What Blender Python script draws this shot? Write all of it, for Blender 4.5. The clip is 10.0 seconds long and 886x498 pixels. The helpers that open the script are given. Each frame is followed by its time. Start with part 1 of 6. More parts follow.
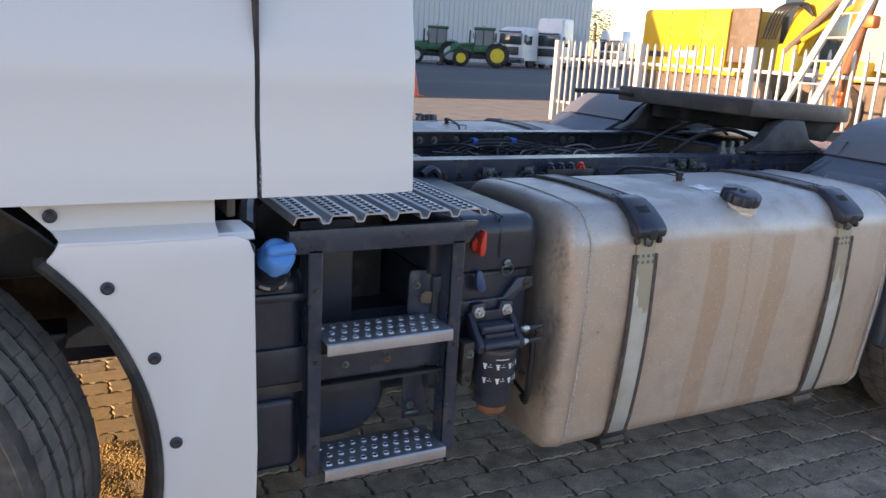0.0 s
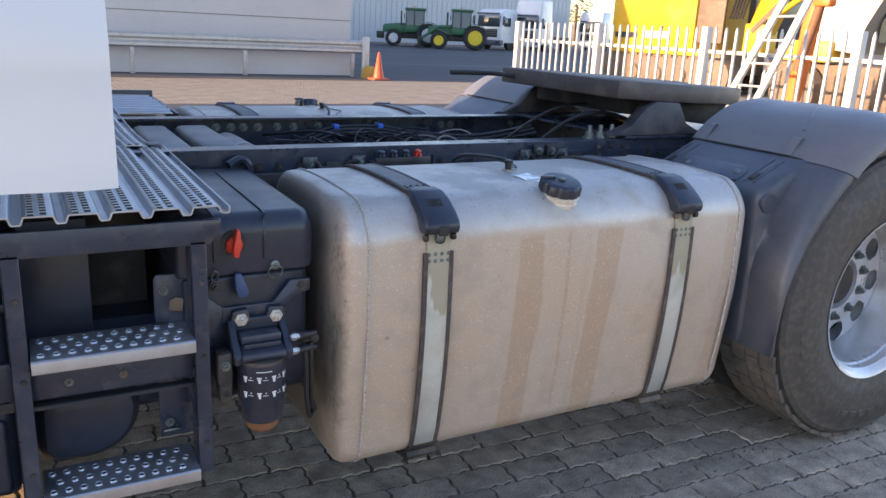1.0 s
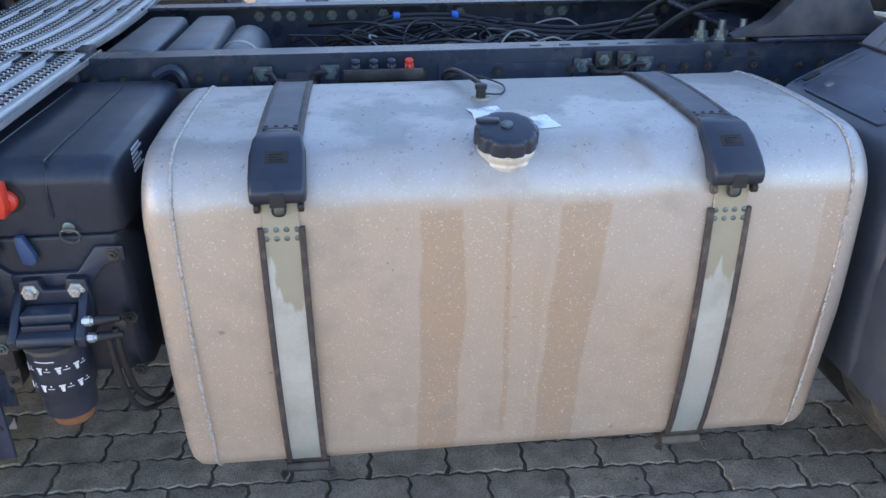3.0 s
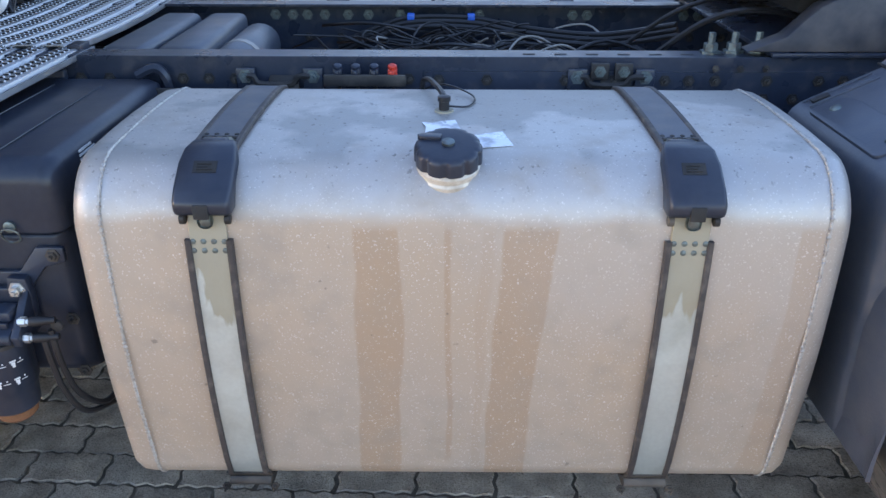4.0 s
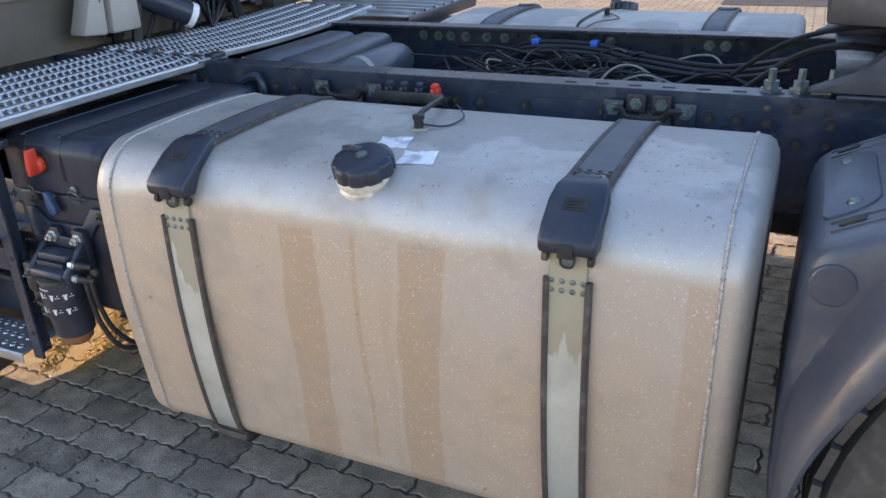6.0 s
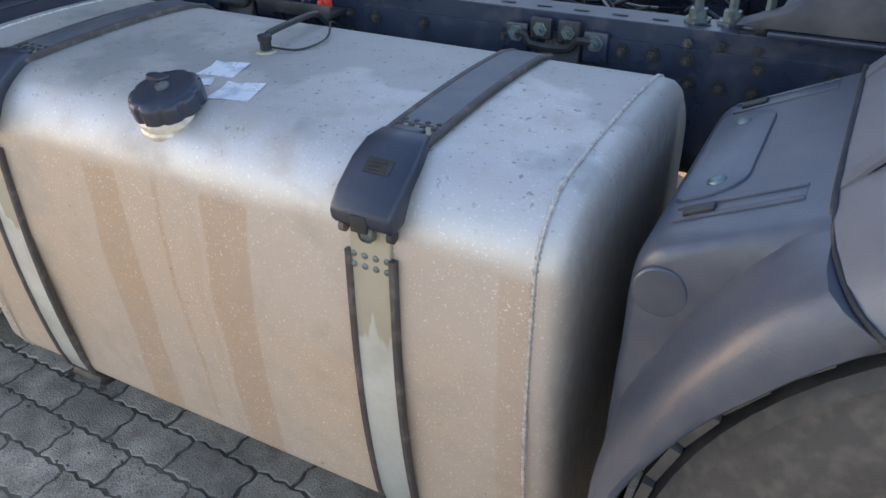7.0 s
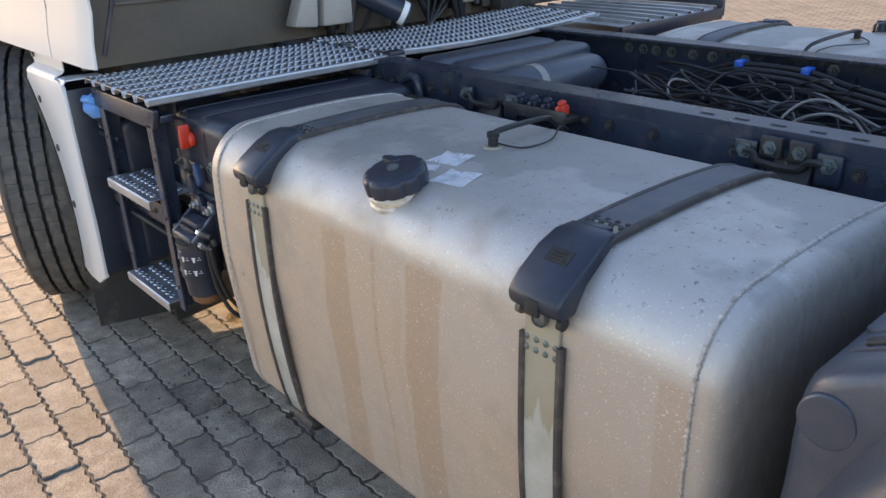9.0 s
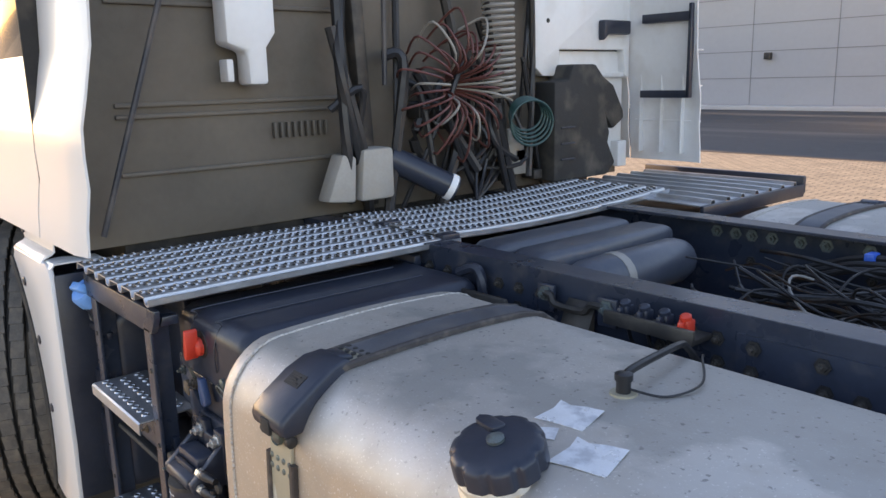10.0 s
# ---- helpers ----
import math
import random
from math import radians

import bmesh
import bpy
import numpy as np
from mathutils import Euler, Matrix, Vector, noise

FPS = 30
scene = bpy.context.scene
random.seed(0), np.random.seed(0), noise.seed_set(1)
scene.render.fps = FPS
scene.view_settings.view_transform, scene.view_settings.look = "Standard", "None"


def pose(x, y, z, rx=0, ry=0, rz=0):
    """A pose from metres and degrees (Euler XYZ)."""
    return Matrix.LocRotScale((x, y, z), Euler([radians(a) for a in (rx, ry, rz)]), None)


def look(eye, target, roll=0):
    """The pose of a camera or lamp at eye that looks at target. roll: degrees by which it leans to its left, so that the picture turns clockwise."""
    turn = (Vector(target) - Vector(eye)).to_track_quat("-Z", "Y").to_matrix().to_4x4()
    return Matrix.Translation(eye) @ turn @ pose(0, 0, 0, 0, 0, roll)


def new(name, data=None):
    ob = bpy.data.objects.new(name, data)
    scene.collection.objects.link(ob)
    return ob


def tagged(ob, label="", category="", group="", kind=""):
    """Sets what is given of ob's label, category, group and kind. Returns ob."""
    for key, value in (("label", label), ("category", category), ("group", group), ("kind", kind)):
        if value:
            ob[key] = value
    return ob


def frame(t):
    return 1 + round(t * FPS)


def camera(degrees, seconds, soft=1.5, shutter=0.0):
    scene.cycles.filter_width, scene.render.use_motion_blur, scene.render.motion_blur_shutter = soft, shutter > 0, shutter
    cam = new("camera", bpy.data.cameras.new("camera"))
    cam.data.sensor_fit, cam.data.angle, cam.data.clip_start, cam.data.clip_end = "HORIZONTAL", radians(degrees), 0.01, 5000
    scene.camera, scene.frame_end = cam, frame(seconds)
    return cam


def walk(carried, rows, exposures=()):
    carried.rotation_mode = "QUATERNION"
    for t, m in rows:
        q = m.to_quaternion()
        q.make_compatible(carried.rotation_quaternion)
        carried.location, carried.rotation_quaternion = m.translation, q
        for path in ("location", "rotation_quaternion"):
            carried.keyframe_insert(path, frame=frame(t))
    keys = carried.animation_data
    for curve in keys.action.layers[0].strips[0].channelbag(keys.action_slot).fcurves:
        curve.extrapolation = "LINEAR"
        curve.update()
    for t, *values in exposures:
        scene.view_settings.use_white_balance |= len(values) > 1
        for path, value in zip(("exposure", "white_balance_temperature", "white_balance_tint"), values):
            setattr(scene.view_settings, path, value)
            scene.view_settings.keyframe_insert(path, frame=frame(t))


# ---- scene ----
cam = camera(59.1, 10.0)
PATH = [
    (0, (0.069, 0.031, 1.366), (0.972, 1.743, 0.862), 3.3),
    (0.5, (0.325, -0.073, 1.37), (1.245, 1.624, 0.845), 3.1),
    (1, (0.627, -0.039, 1.38), (1.555, 1.647, 0.838), 2.9),
    (1.2, (0.74, 0.002, 1.35), (1.666, 1.697, 0.83), 2.7),
    (1.5, (0.892, 0.046, 1.373), (1.696, 1.786, 0.802), 2.0),
    (1.8, (1.06, 0.098, 1.352), (1.682, 1.901, 0.749), 1.0),
    (2, (1.161, 0.107, 1.397), (1.631, 1.909, 0.667), 0.6),
    (2.1, (1.211, 0.106, 1.373), (1.607, 1.92, 0.632), 0.5),
    (2.3, (1.308, 0.128, 1.381), (1.584, 1.927, 0.553), 0.0),
    (2.5, (1.412, 0.177, 1.392), (1.644, 1.965, 0.526), -0.3),
    (2.7, (1.523, 0.239, 1.405), (1.738, 2.029, 0.537), -0.2),
    (3, (1.665, 0.32, 1.413), (1.849, 2.109, 0.538), -0.2),
    (3.2, (1.734, 0.374, 1.415), (1.892, 2.163, 0.536), 0.1),
    (4.3, (1.984, 0.393, 1.441), (1.901, 2.178, 0.544), -0.3),
    (4.5, (2.035, 0.361, 1.456), (1.906, 2.138, 0.547), -0.6),
    (5, (2.213, 0.305, 1.465), (1.853, 2.061, 0.579), -1.3),
    (5.2, (2.301, 0.307, 1.457), (1.822, 2.05, 0.601), -1.4),
    (6.3, (2.719, 0.589, 1.424), (1.9, 2.21, 0.587), -2.0),
    (6.5, (2.758, 0.667, 1.43), (1.944, 2.237, 0.496), -1.9),
    (6.7, (2.787, 0.741, 1.429), (1.989, 2.257, 0.397), -1.4),
    (7, (2.848, 0.846, 1.417), (2.031, 2.335, 0.361), -1.0),
    (7.5, (2.925, 0.882, 1.412), (1.92, 2.248, 0.351), -1.3),
    (7.8, (2.978, 0.828, 1.42), (1.802, 2.078, 0.393), -2.0),
    (8, (3.029, 0.787, 1.421), (1.719, 1.999, 0.517), -2.7),
    (8.5, (3.056, 0.77, 1.417), (1.711, 1.944, 0.516), -2.5),
    (9, (2.972, 0.861, 1.411), (1.576, 2.054, 0.617), -2.3),
    (9.4, (2.846, 0.935, 1.399), (1.396, 2.166, 0.783), -1.9),
    (9.5, (2.794, 0.954, 1.392), (1.338, 2.191, 0.802), -1.7),
    (10, (2.525, 1.065, 1.414), (1.035, 2.33, 0.989), -1.4),
]
walk(cam, [(t, look(eye, target, roll)) for t, eye, target, roll in PATH],
     exposures=[(0, 1.6, 6250, 29), (0.9, 1.88, 6200, 29), (1.5, 2.02, 6150, 28), (2.5, 2.52, 5900, 26), (3.2, 2.3, 5950, 26), (5.0, 2.37, 6150, 27), (6.3, 2.15, 6500, 25), (7.5, 2.38, 6600, 25), (8.4, 1.96, 6550, 25), (9.4, 1.98, 6600, 26), (10, 2.14, 7200, 29)])

# ---- world and sun ----
SUN_EL, SUN_AZ = 9.0, 274.0
world = bpy.data.worlds.new("sky")
scene.world = world
world.use_nodes = True
wn = world.node_tree.nodes
sky = wn.new("ShaderNodeTexSky")
sky.sky_type, sky.sun_disc = "NISHITA", False
sky.sun_elevation, sky.sun_rotation = radians(SUN_EL), radians(SUN_AZ)
sky.air_density, sky.dust_density, sky.ozone_density = 1.0, 0.4, 1.3
wn["Background"].inputs["Strength"].default_value = 0.15
world.node_tree.links.new(sky.outputs["Color"], wn["Background"].inputs["Color"])
sun_data = bpy.data.lights.new("sun", "SUN")
sun_data.energy, sun_data.angle, sun_data.color = 4.0, radians(0.5), (1.0, 0.73, 0.41)
sun = new("sun", sun_data)
sun.matrix_world = look((-20, 1.44, 20 * math.tan(radians(SUN_EL))), (0, 0, 0))


# ---- material helpers ----
class Mat:
    """A principled material with two scales of variation, in metres of the world or of the object."""

    def __init__(self, name, color, rough=0.5, metal=0.0, vary=0.12, scale=6.0, bump=0.0, bump_scale=60.0, coat=0.0, random_tone=0.0, spec=0.5, depth=0.004, world=False):
        self.m = bpy.data.materials.new(name)
        self.m.use_nodes = True
        self.n, self.l = self.m.node_tree.nodes, self.m.node_tree.links
        self.p = self.n["Principled BSDF"]
        self.coord = self.n.new("ShaderNodeNewGeometry").outputs["Position"] if world else self.n.new("ShaderNodeTexCoord").outputs["Object"]
        self.p.inputs["Roughness"].default_value = rough
        self.p.inputs["Metallic"].default_value = metal
        self.p.inputs["Coat Weight"].default_value = coat
        self.p.inputs["Specular IOR Level"].default_value = spec
        big, fine = self.noise(scale, 4), self.noise(scale * 11, 3)
        both = self.math("ADD", self.math("MULTIPLY", big, 0.65), self.math("MULTIPLY", fine, 0.35))
        tone = self.span(both, 0.3, 0.7, 1 - vary, 1 + vary)
        if random_tone:
            info = self.n.new("ShaderNodeObjectInfo").outputs["Random"]
            tone = self.math("MULTIPLY", tone, self.span(info, 0, 1, 1 - random_tone, 1 + random_tone))
        self.color = self.scaled(color, tone)
        self.rough = self.span(big, 0.3, 0.7, max(rough - 0.08, 0.02), min(rough + 0.1, 1))
        self.l.new(self.rough, self.p.inputs["Roughness"])
        if bump:
            b = self.n.new("ShaderNodeBump")
            b.inputs["Strength"].default_value, b.inputs["Distance"].default_value = bump, depth
            self.l.new(self.noise(bump_scale, 5), b.inputs["Height"])
            self.l.new(b.outputs[0], self.p.inputs["Normal"])
        self.done()

    def done(self):
        self.l.new(self.color, self.p.inputs["Base Color"])
        return self

    def noise(self, scale, detail=3, stretch=None):
        t = self.n.new("ShaderNodeTexNoise")
        t.inputs["Scale"].default_value, t.inputs["Detail"].default_value = scale, detail
        v = self.coord
        if stretch:
            mp = self.n.new("ShaderNodeMapping")
            mp.inputs["Scale"].default_value = stretch
            self.l.new(v, mp.inputs["Vector"])
            v = mp.outputs[0]
        self.l.new(v, t.inputs["Vector"])
        return t.outputs["Fac"]

    def math(self, op, a, b):
        t = self.n.new("ShaderNodeMath")
        t.operation = op
        for i, v in enumerate((a, b)):
            if isinstance(v, (int, float)):
                t.inputs[i].default_value = v
            else:
                self.l.new(v, t.inputs[i])
        return t.outputs[0]

    def span(self, v, a, b, c, d):
        t = self.n.new("ShaderNodeMapRange")
        for i, k in enumerate((a, b, c, d), 1):
            t.inputs[i].default_value = k
        self.l.new(v, t.inputs[0])
        return t.outputs[0]

    def axis(self, i):
        t = self.n.new("ShaderNodeSeparateXYZ")
        self.l.new(self.coord, t.inputs[0])
        return t.outputs[i]

    def scaled(self, color, tone):
        t = self.n.new("ShaderNodeVectorMath")
        t.operation = "SCALE"
        t.inputs[0].default_value = color
        self.l.new(tone, t.inputs["Scale"])
        return t.outputs[0]

    def over(self, color, mask, rough=None, metal=None):
        """Lays a second colour over the first where mask is 1."""
        t = self.n.new("ShaderNodeMix")
        t.data_type = "RGBA"
        self.l.new(mask, t.inputs["Factor"])
        self.l.new(self.color, t.inputs["A"])
        t.inputs["B"].default_value = (*color, 1)
        self.color = t.outputs["Result"]
        for value, name in ((rough, "Roughness"), (metal, "Metallic")):
            if value is not None:
                s = self.n.new("ShaderNodeMix")
                self.l.new(mask, s.inputs["Factor"])
                if self.p.inputs[name].is_linked:
                    self.l.new(self.p.inputs[name].links[0].from_socket, s.inputs["A"])
                else:
                    s.inputs["A"].default_value = self.p.inputs[name].default_value
                s.inputs["B"].default_value = value
                self.l.new(s.outputs["Result"], self.p.inputs[name])
        return self.done()


def dusty(mat, color=(0.36, 0.3, 0.23), low=0.52, high=0.75, scale=9.0, amount=0.5, rough=0.85):
    return mat.over(color, mat.span(mat.noise(scale, 6), low, high, 0, amount), rough=rough)


# ---- materials ----
tank_alu = Mat("weathered_aluminium", (0.53, 0.56, 0.575), 0.37, 0.9, 0.07, 3.0, 0.12, 240)
speck = tank_alu.noise(230, 2)
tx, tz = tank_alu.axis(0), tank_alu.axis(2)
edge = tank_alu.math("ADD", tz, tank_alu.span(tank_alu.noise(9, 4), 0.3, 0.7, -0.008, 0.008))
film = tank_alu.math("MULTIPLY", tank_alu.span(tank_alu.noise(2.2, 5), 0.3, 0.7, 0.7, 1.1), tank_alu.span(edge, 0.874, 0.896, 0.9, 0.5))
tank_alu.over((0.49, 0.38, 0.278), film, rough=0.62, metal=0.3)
wob = tank_alu.span(tank_alu.noise(7, 5, (1, 1, 0.35)), 0.3, 0.7, -0.014, 0.014)
wx = tank_alu.math("ADD", tx, wob)
for centre, half, lo, depth in ((1.797, 0.033, 0.2, 0.48), (2.056, 0.043, 0.2, 0.48), (1.925, 0.004, 0.33, 0.42), (1.99, 0.006, 0.3, 0.15), (2.545, 0.022, 0.3, 0.3)):
    lean = tank_alu.math("MULTIPLY", tank_alu.math("SUBTRACT", tz, 0.87), -0.03)
    off = tank_alu.math("ABSOLUTE", tank_alu.math("SUBTRACT", tank_alu.math("ADD", wx, lean), centre), 0)
    mask = tank_alu.math("MULTIPLY", tank_alu.span(off, half, half + 0.005, depth, 0), tank_alu.span(tz, 0.862, 0.874, 1, 0))
    mask = tank_alu.math("MULTIPLY", mask, tank_alu.span(tz, lo, lo + 0.03, 0, 1))
    tank_alu.over((0.4, 0.255, 0.14), mask, rough=0.5, metal=0.3)
tank_alu.over((0.85, 0.83, 0.8), tank_alu.span(speck, 0.645, 0.68, 0, 0.35), rough=0.7, metal=0.1)
flecks = tank_alu.math("MULTIPLY", tank_alu.span(tank_alu.noise(190, 3), 0.668, 0.69, 0, 0.55), tank_alu.span(tank_alu.noise(6, 3), 0.35, 0.6, 0.3, 1))
tank_alu.over((0.82, 0.79, 0.74), tank_alu.math("MULTIPLY", tank_alu.math("MULTIPLY", flecks, tank_alu.span(tx, 1.28, 1.33, 0.25, 1)), tank_alu.span(edge, 0.87, 0.95, 1, 0.2)), rough=0.75, metal=0.1)
tank_alu.over((0.1, 0.09, 0.08), tank_alu.span(tank_alu.noise(38, 3), 0.73, 0.77, 0, 0.5), rough=0.6)
haze = tank_alu.math("MULTIPLY", tank_alu.span(tank_alu.noise(16, 6), 0.45, 0.7, 0, 0.5), tank_alu.span(tank_alu.noise(2.9, 3), 0.4, 0.6, 0.2, 1))
tank_alu.over((0.36, 0.3, 0.24), haze, rough=0.7, metal=0.2)
top_grime = tank_alu.math("MULTIPLY", tank_alu.span(tz, 0.955, 0.972, 0, 1), tank_alu.span(tank_alu.noise(3.7, 6), 0.48, 0.53, 0, 0.6))
tank_alu.over((0.3, 0.29, 0.27), top_grime, rough=0.55, metal=0.5)
spots_m = tank_alu.math("MULTIPLY", tank_alu.span(tz, 0.9, 0.97, 0, 1), tank_alu.span(tank_alu.noise(85, 3), 0.65, 0.7, 0, 0.55))
tank_alu.over((0.1, 0.095, 0.09), spots_m, rough=0.7, metal=0.2)
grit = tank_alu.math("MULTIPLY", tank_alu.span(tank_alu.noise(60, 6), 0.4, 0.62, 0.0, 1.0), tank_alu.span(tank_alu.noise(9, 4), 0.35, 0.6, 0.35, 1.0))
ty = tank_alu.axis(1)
# left end: soot mottling, and darker further in from the face
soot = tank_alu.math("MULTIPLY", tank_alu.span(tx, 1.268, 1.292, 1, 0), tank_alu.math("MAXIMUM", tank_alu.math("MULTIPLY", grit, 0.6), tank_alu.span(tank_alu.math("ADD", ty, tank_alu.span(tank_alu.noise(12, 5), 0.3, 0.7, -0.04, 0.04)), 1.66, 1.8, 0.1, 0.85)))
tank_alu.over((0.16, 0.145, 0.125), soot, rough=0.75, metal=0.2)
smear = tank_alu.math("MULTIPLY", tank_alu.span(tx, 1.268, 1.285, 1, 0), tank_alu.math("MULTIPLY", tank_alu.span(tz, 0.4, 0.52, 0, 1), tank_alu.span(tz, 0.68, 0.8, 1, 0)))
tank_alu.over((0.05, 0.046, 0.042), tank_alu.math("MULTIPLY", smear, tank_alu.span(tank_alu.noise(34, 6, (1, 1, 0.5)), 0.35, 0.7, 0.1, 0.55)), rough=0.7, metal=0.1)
# right end and its rounding darker, with fine upright mottling
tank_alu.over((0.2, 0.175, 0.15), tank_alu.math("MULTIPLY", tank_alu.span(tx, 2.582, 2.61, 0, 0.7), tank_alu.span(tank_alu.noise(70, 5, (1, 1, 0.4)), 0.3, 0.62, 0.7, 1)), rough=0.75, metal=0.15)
strap_steel = Mat("strap_steel", (0.56, 0.59, 0.55), 0.45, 0.6, 0.1, 12, 0.08, 90)
dusty(strap_steel, (0.3, 0.27, 0.2), 0.5, 0.7, 8, 0.4)
sz = strap_steel.math("ADD", strap_steel.axis(2), strap_steel.span(strap_steel.noise(14, 4, (1, 1, 0.3)), 0.3, 0.7, -0.09, 0.09))
strap_steel.over((0.34, 0.29, 0.19), strap_steel.span(sz, 0.70, 0.715, 0, 0.8), rough=0.65, metal=0.3)
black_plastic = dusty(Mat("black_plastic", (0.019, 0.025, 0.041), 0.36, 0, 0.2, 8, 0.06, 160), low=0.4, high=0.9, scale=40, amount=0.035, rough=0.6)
grey_plastic = dusty(Mat("grey_plastic", (0.049, 0.06, 0.083), 0.38, 0, 0.12, 5, 0.12, 220, 0, 0, 0.6), low=0.3, high=0.9, scale=30, amount=0.1, rough=0.5)
faded_plastic = dusty(Mat("faded_grey_plastic", (0.125, 0.13, 0.145), 0.42, 0, 0.1, 5, 0.1, 220), low=0.3, high=0.9, scale=30, amount=0.1, rough=0.6)
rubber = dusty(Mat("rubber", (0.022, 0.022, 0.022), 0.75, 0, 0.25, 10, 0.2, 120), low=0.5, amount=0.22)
tyre_side = dusty(Mat("tyre_sidewall", (0.05, 0.047, 0.044), 0.6, 0, 0.2, 5, 0.15, 80), low=0.45, high=0.85, scale=45, amount=0.2)
chassis_paint = dusty(Mat("chassis_paint", (0.025, 0.034, 0.055), 0.28, 0, 0.25, 7, 0.06, 90), low=0.52, scale=24, amount=0.12)
dark_iron = dusty(Mat("dark_iron", (0.03, 0.028, 0.027), 0.55, 0.2, 0.3, 12, 0.2, 70), low=0.5, amount=0.3)
zinc = dusty(Mat("zinc_plated_steel", (0.18, 0.22, 0.22), 0.4, 0.8, 0.25, 40), (0.12, 0.1, 0.08), 0.45, 0.65, 60, 0.6)
bright_zinc = dusty(Mat("bright_zinc", (0.6, 0.6, 0.58), 0.3, 0.8, 0.15, 40), (0.2, 0.17, 0.13), 0.5, 0.7, 60, 0.4)
grating_alu = dusty(Mat("grating_aluminium", (0.46, 0.475, 0.5), 0.42, 0.85, 0.12, 15, 0.05, 200), low=0.55, amount=0.35)
white_paint = Mat("white_cab_paint", (0.66, 0.66, 0.655), 0.3, 0, 0.015, 0.5, 0, 60, 0.35)
white_paint.p.inputs["Coat Roughness"].default_value = 0.12
white_paint.over((0.5, 0.46, 0.4), white_paint.span(white_paint.noise(140, 2), 0.76, 0.8, 0, 0.5))
white_inside = dusty(Mat("white_plastic", (0.68, 0.69, 0.7), 0.45, 0, 0.05, 4), low=0.5, amount=0.25)
red_plastic = Mat("red_plastic", (0.62, 0.05, 0.025), 0.4, 0, 0.1, 20)
dark_blue = Mat("dark_blue_plastic", (0.035, 0.07, 0.16), 0.4, 0, 0.1, 20)
blue_plastic = Mat("blue_plastic", (0.1, 0.3, 0.68), 0.42, 0, 0.1, 20)
blue_tape = Mat("blue_clip", (0.03, 0.14, 0.6), 0.4, 0, 0.1, 20)
tread_rubber = dusty(Mat("dusty_tread", (0.085, 0.081, 0.076), 0.8, 0, 0.3, 18, 0.2, 120), low=0.4, scale=25, amount=0.25)
edging_rubber = dusty(Mat("strap_edging", (0.05, 0.042, 0.04), 0.6, 0, 0.25, 25), low=0.5, scale=40, amount=0.25)
weld_metal = dusty(Mat("weld_bead", (0.47, 0.44, 0.4), 0.55, 0.4, 0.25, 90), (0.24, 0.2, 0.16), 0.48, 0.62, 120, 0.45)
neck_metal = dusty(Mat("pale_filler_neck", (0.66, 0.6, 0.5), 0.45, 0.35, 0.1, 30, 0.1, 120), (0.3, 0.24, 0.17), 0.5, 0.7, 40, 0.5)
rust = Mat("rusty_brown", (0.2, 0.09, 0.04), 0.7, 0.1, 0.3, 25, 0.3, 60)
sticker_mat = dusty(Mat("silver_sticker", (0.75, 0.77, 0.8), 0.3, 0.3, 0.1, 30), (0.3, 0.3, 0.32), 0.5, 0.65, 35, 0.6)
print_white = Mat("white_print", (0.75, 0.75, 0.74), 0.5, 0, 0.05, 30)
rim_paint = dusty(Mat("silver_rim", (0.56, 0.58, 0.61), 0.3, 0.4, 0.1, 10), low=0.5, amount=0.3)
cable_black = Mat("cable_sheath", (0.015, 0.015, 0.017), 0.45, 0, 0.2, 30)
cable_red = Mat("red_hose", (0.12, 0.042, 0.035), 0.4, 0, 0.15, 30)
cable_green = Mat("green_hose", (0.016, 0.055, 0.052), 0.4, 0, 0.15, 30)
cable_grey = Mat("grey_coil", (0.3, 0.28, 0.25), 0.45, 0, 0.15, 30)
glass_dark = Mat("tinted_glass", (0.04, 0.055, 0.06), 0.06, 0, 0.05, 3, 0, 60, 0.6)

paver_mat = Mat("concrete_paver", (0.36, 0.312, 0.249), 0.92, 0, 0.5, 14, 1.0, 260, 0, 0.22, 0.25, 0.005, True)
paver_mat.over((0.2, 0.18, 0.155), paver_mat.span(paver_mat.noise(3.1, 6), 0.5, 0.68, 0, 0.45))
paver_mat.over((0.06, 0.058, 0.055), paver_mat.span(paver_mat.noise(4.7, 7), 0.57, 0.7, 0, 0.5), rough=0.6)
paver_mat.over((0.13, 0.108, 0.08), paver_mat.span(paver_mat.noise(170, 3), 0.54, 0.66, 0, 0.55))
# golden sunlight under the truck, painted into the paver colour
py = paver_mat.math("ADD", paver_mat.axis(1), paver_mat.span(paver_mat.noise(5, 5), 0.3, 0.7, -0.12, 0.12))
px = paver_mat.math("ADD", paver_mat.axis(0), paver_mat.span(paver_mat.noise(4, 5), 0.3, 0.7, -0.2, 0.2))
sunlit = paver_mat.math("MULTIPLY", paver_mat.span(py, 1.9, 2.05, 0, 0.75), paver_mat.span(py, 3.2, 3.7, 1, 0))
sunlit = paver_mat.math("MULTIPLY", sunlit, paver_mat.math("MULTIPLY", paver_mat.span(px, -0.7, -0.3, 0, 1), paver_mat.span(px, 0.45, 0.7, 1, 0)))
paver_mat.over((0.47, 0.33, 0.13), paver_mat.math("MULTIPLY", sunlit, paver_mat.span(paver_mat.noise(60, 4), 0.35, 0.55, 0.5, 1)))
sun_grain_mat = Mat("sun_gold_grain", (0.44, 0.3, 0.12), 0.95, 0, 0.35, 40, 0.8, 260, 0, 0, 0.2)
grit_mat = Mat("dirt_crumbs", (0.11, 0.098, 0.082), 0.9, 0, 0.5, 60, 0.3, 200)
joint_mat = Mat("joint_sand", (0.145, 0.126, 0.1), 1, 0, 0.4, 30, 0.8, 200, 0, 0, 0.2)
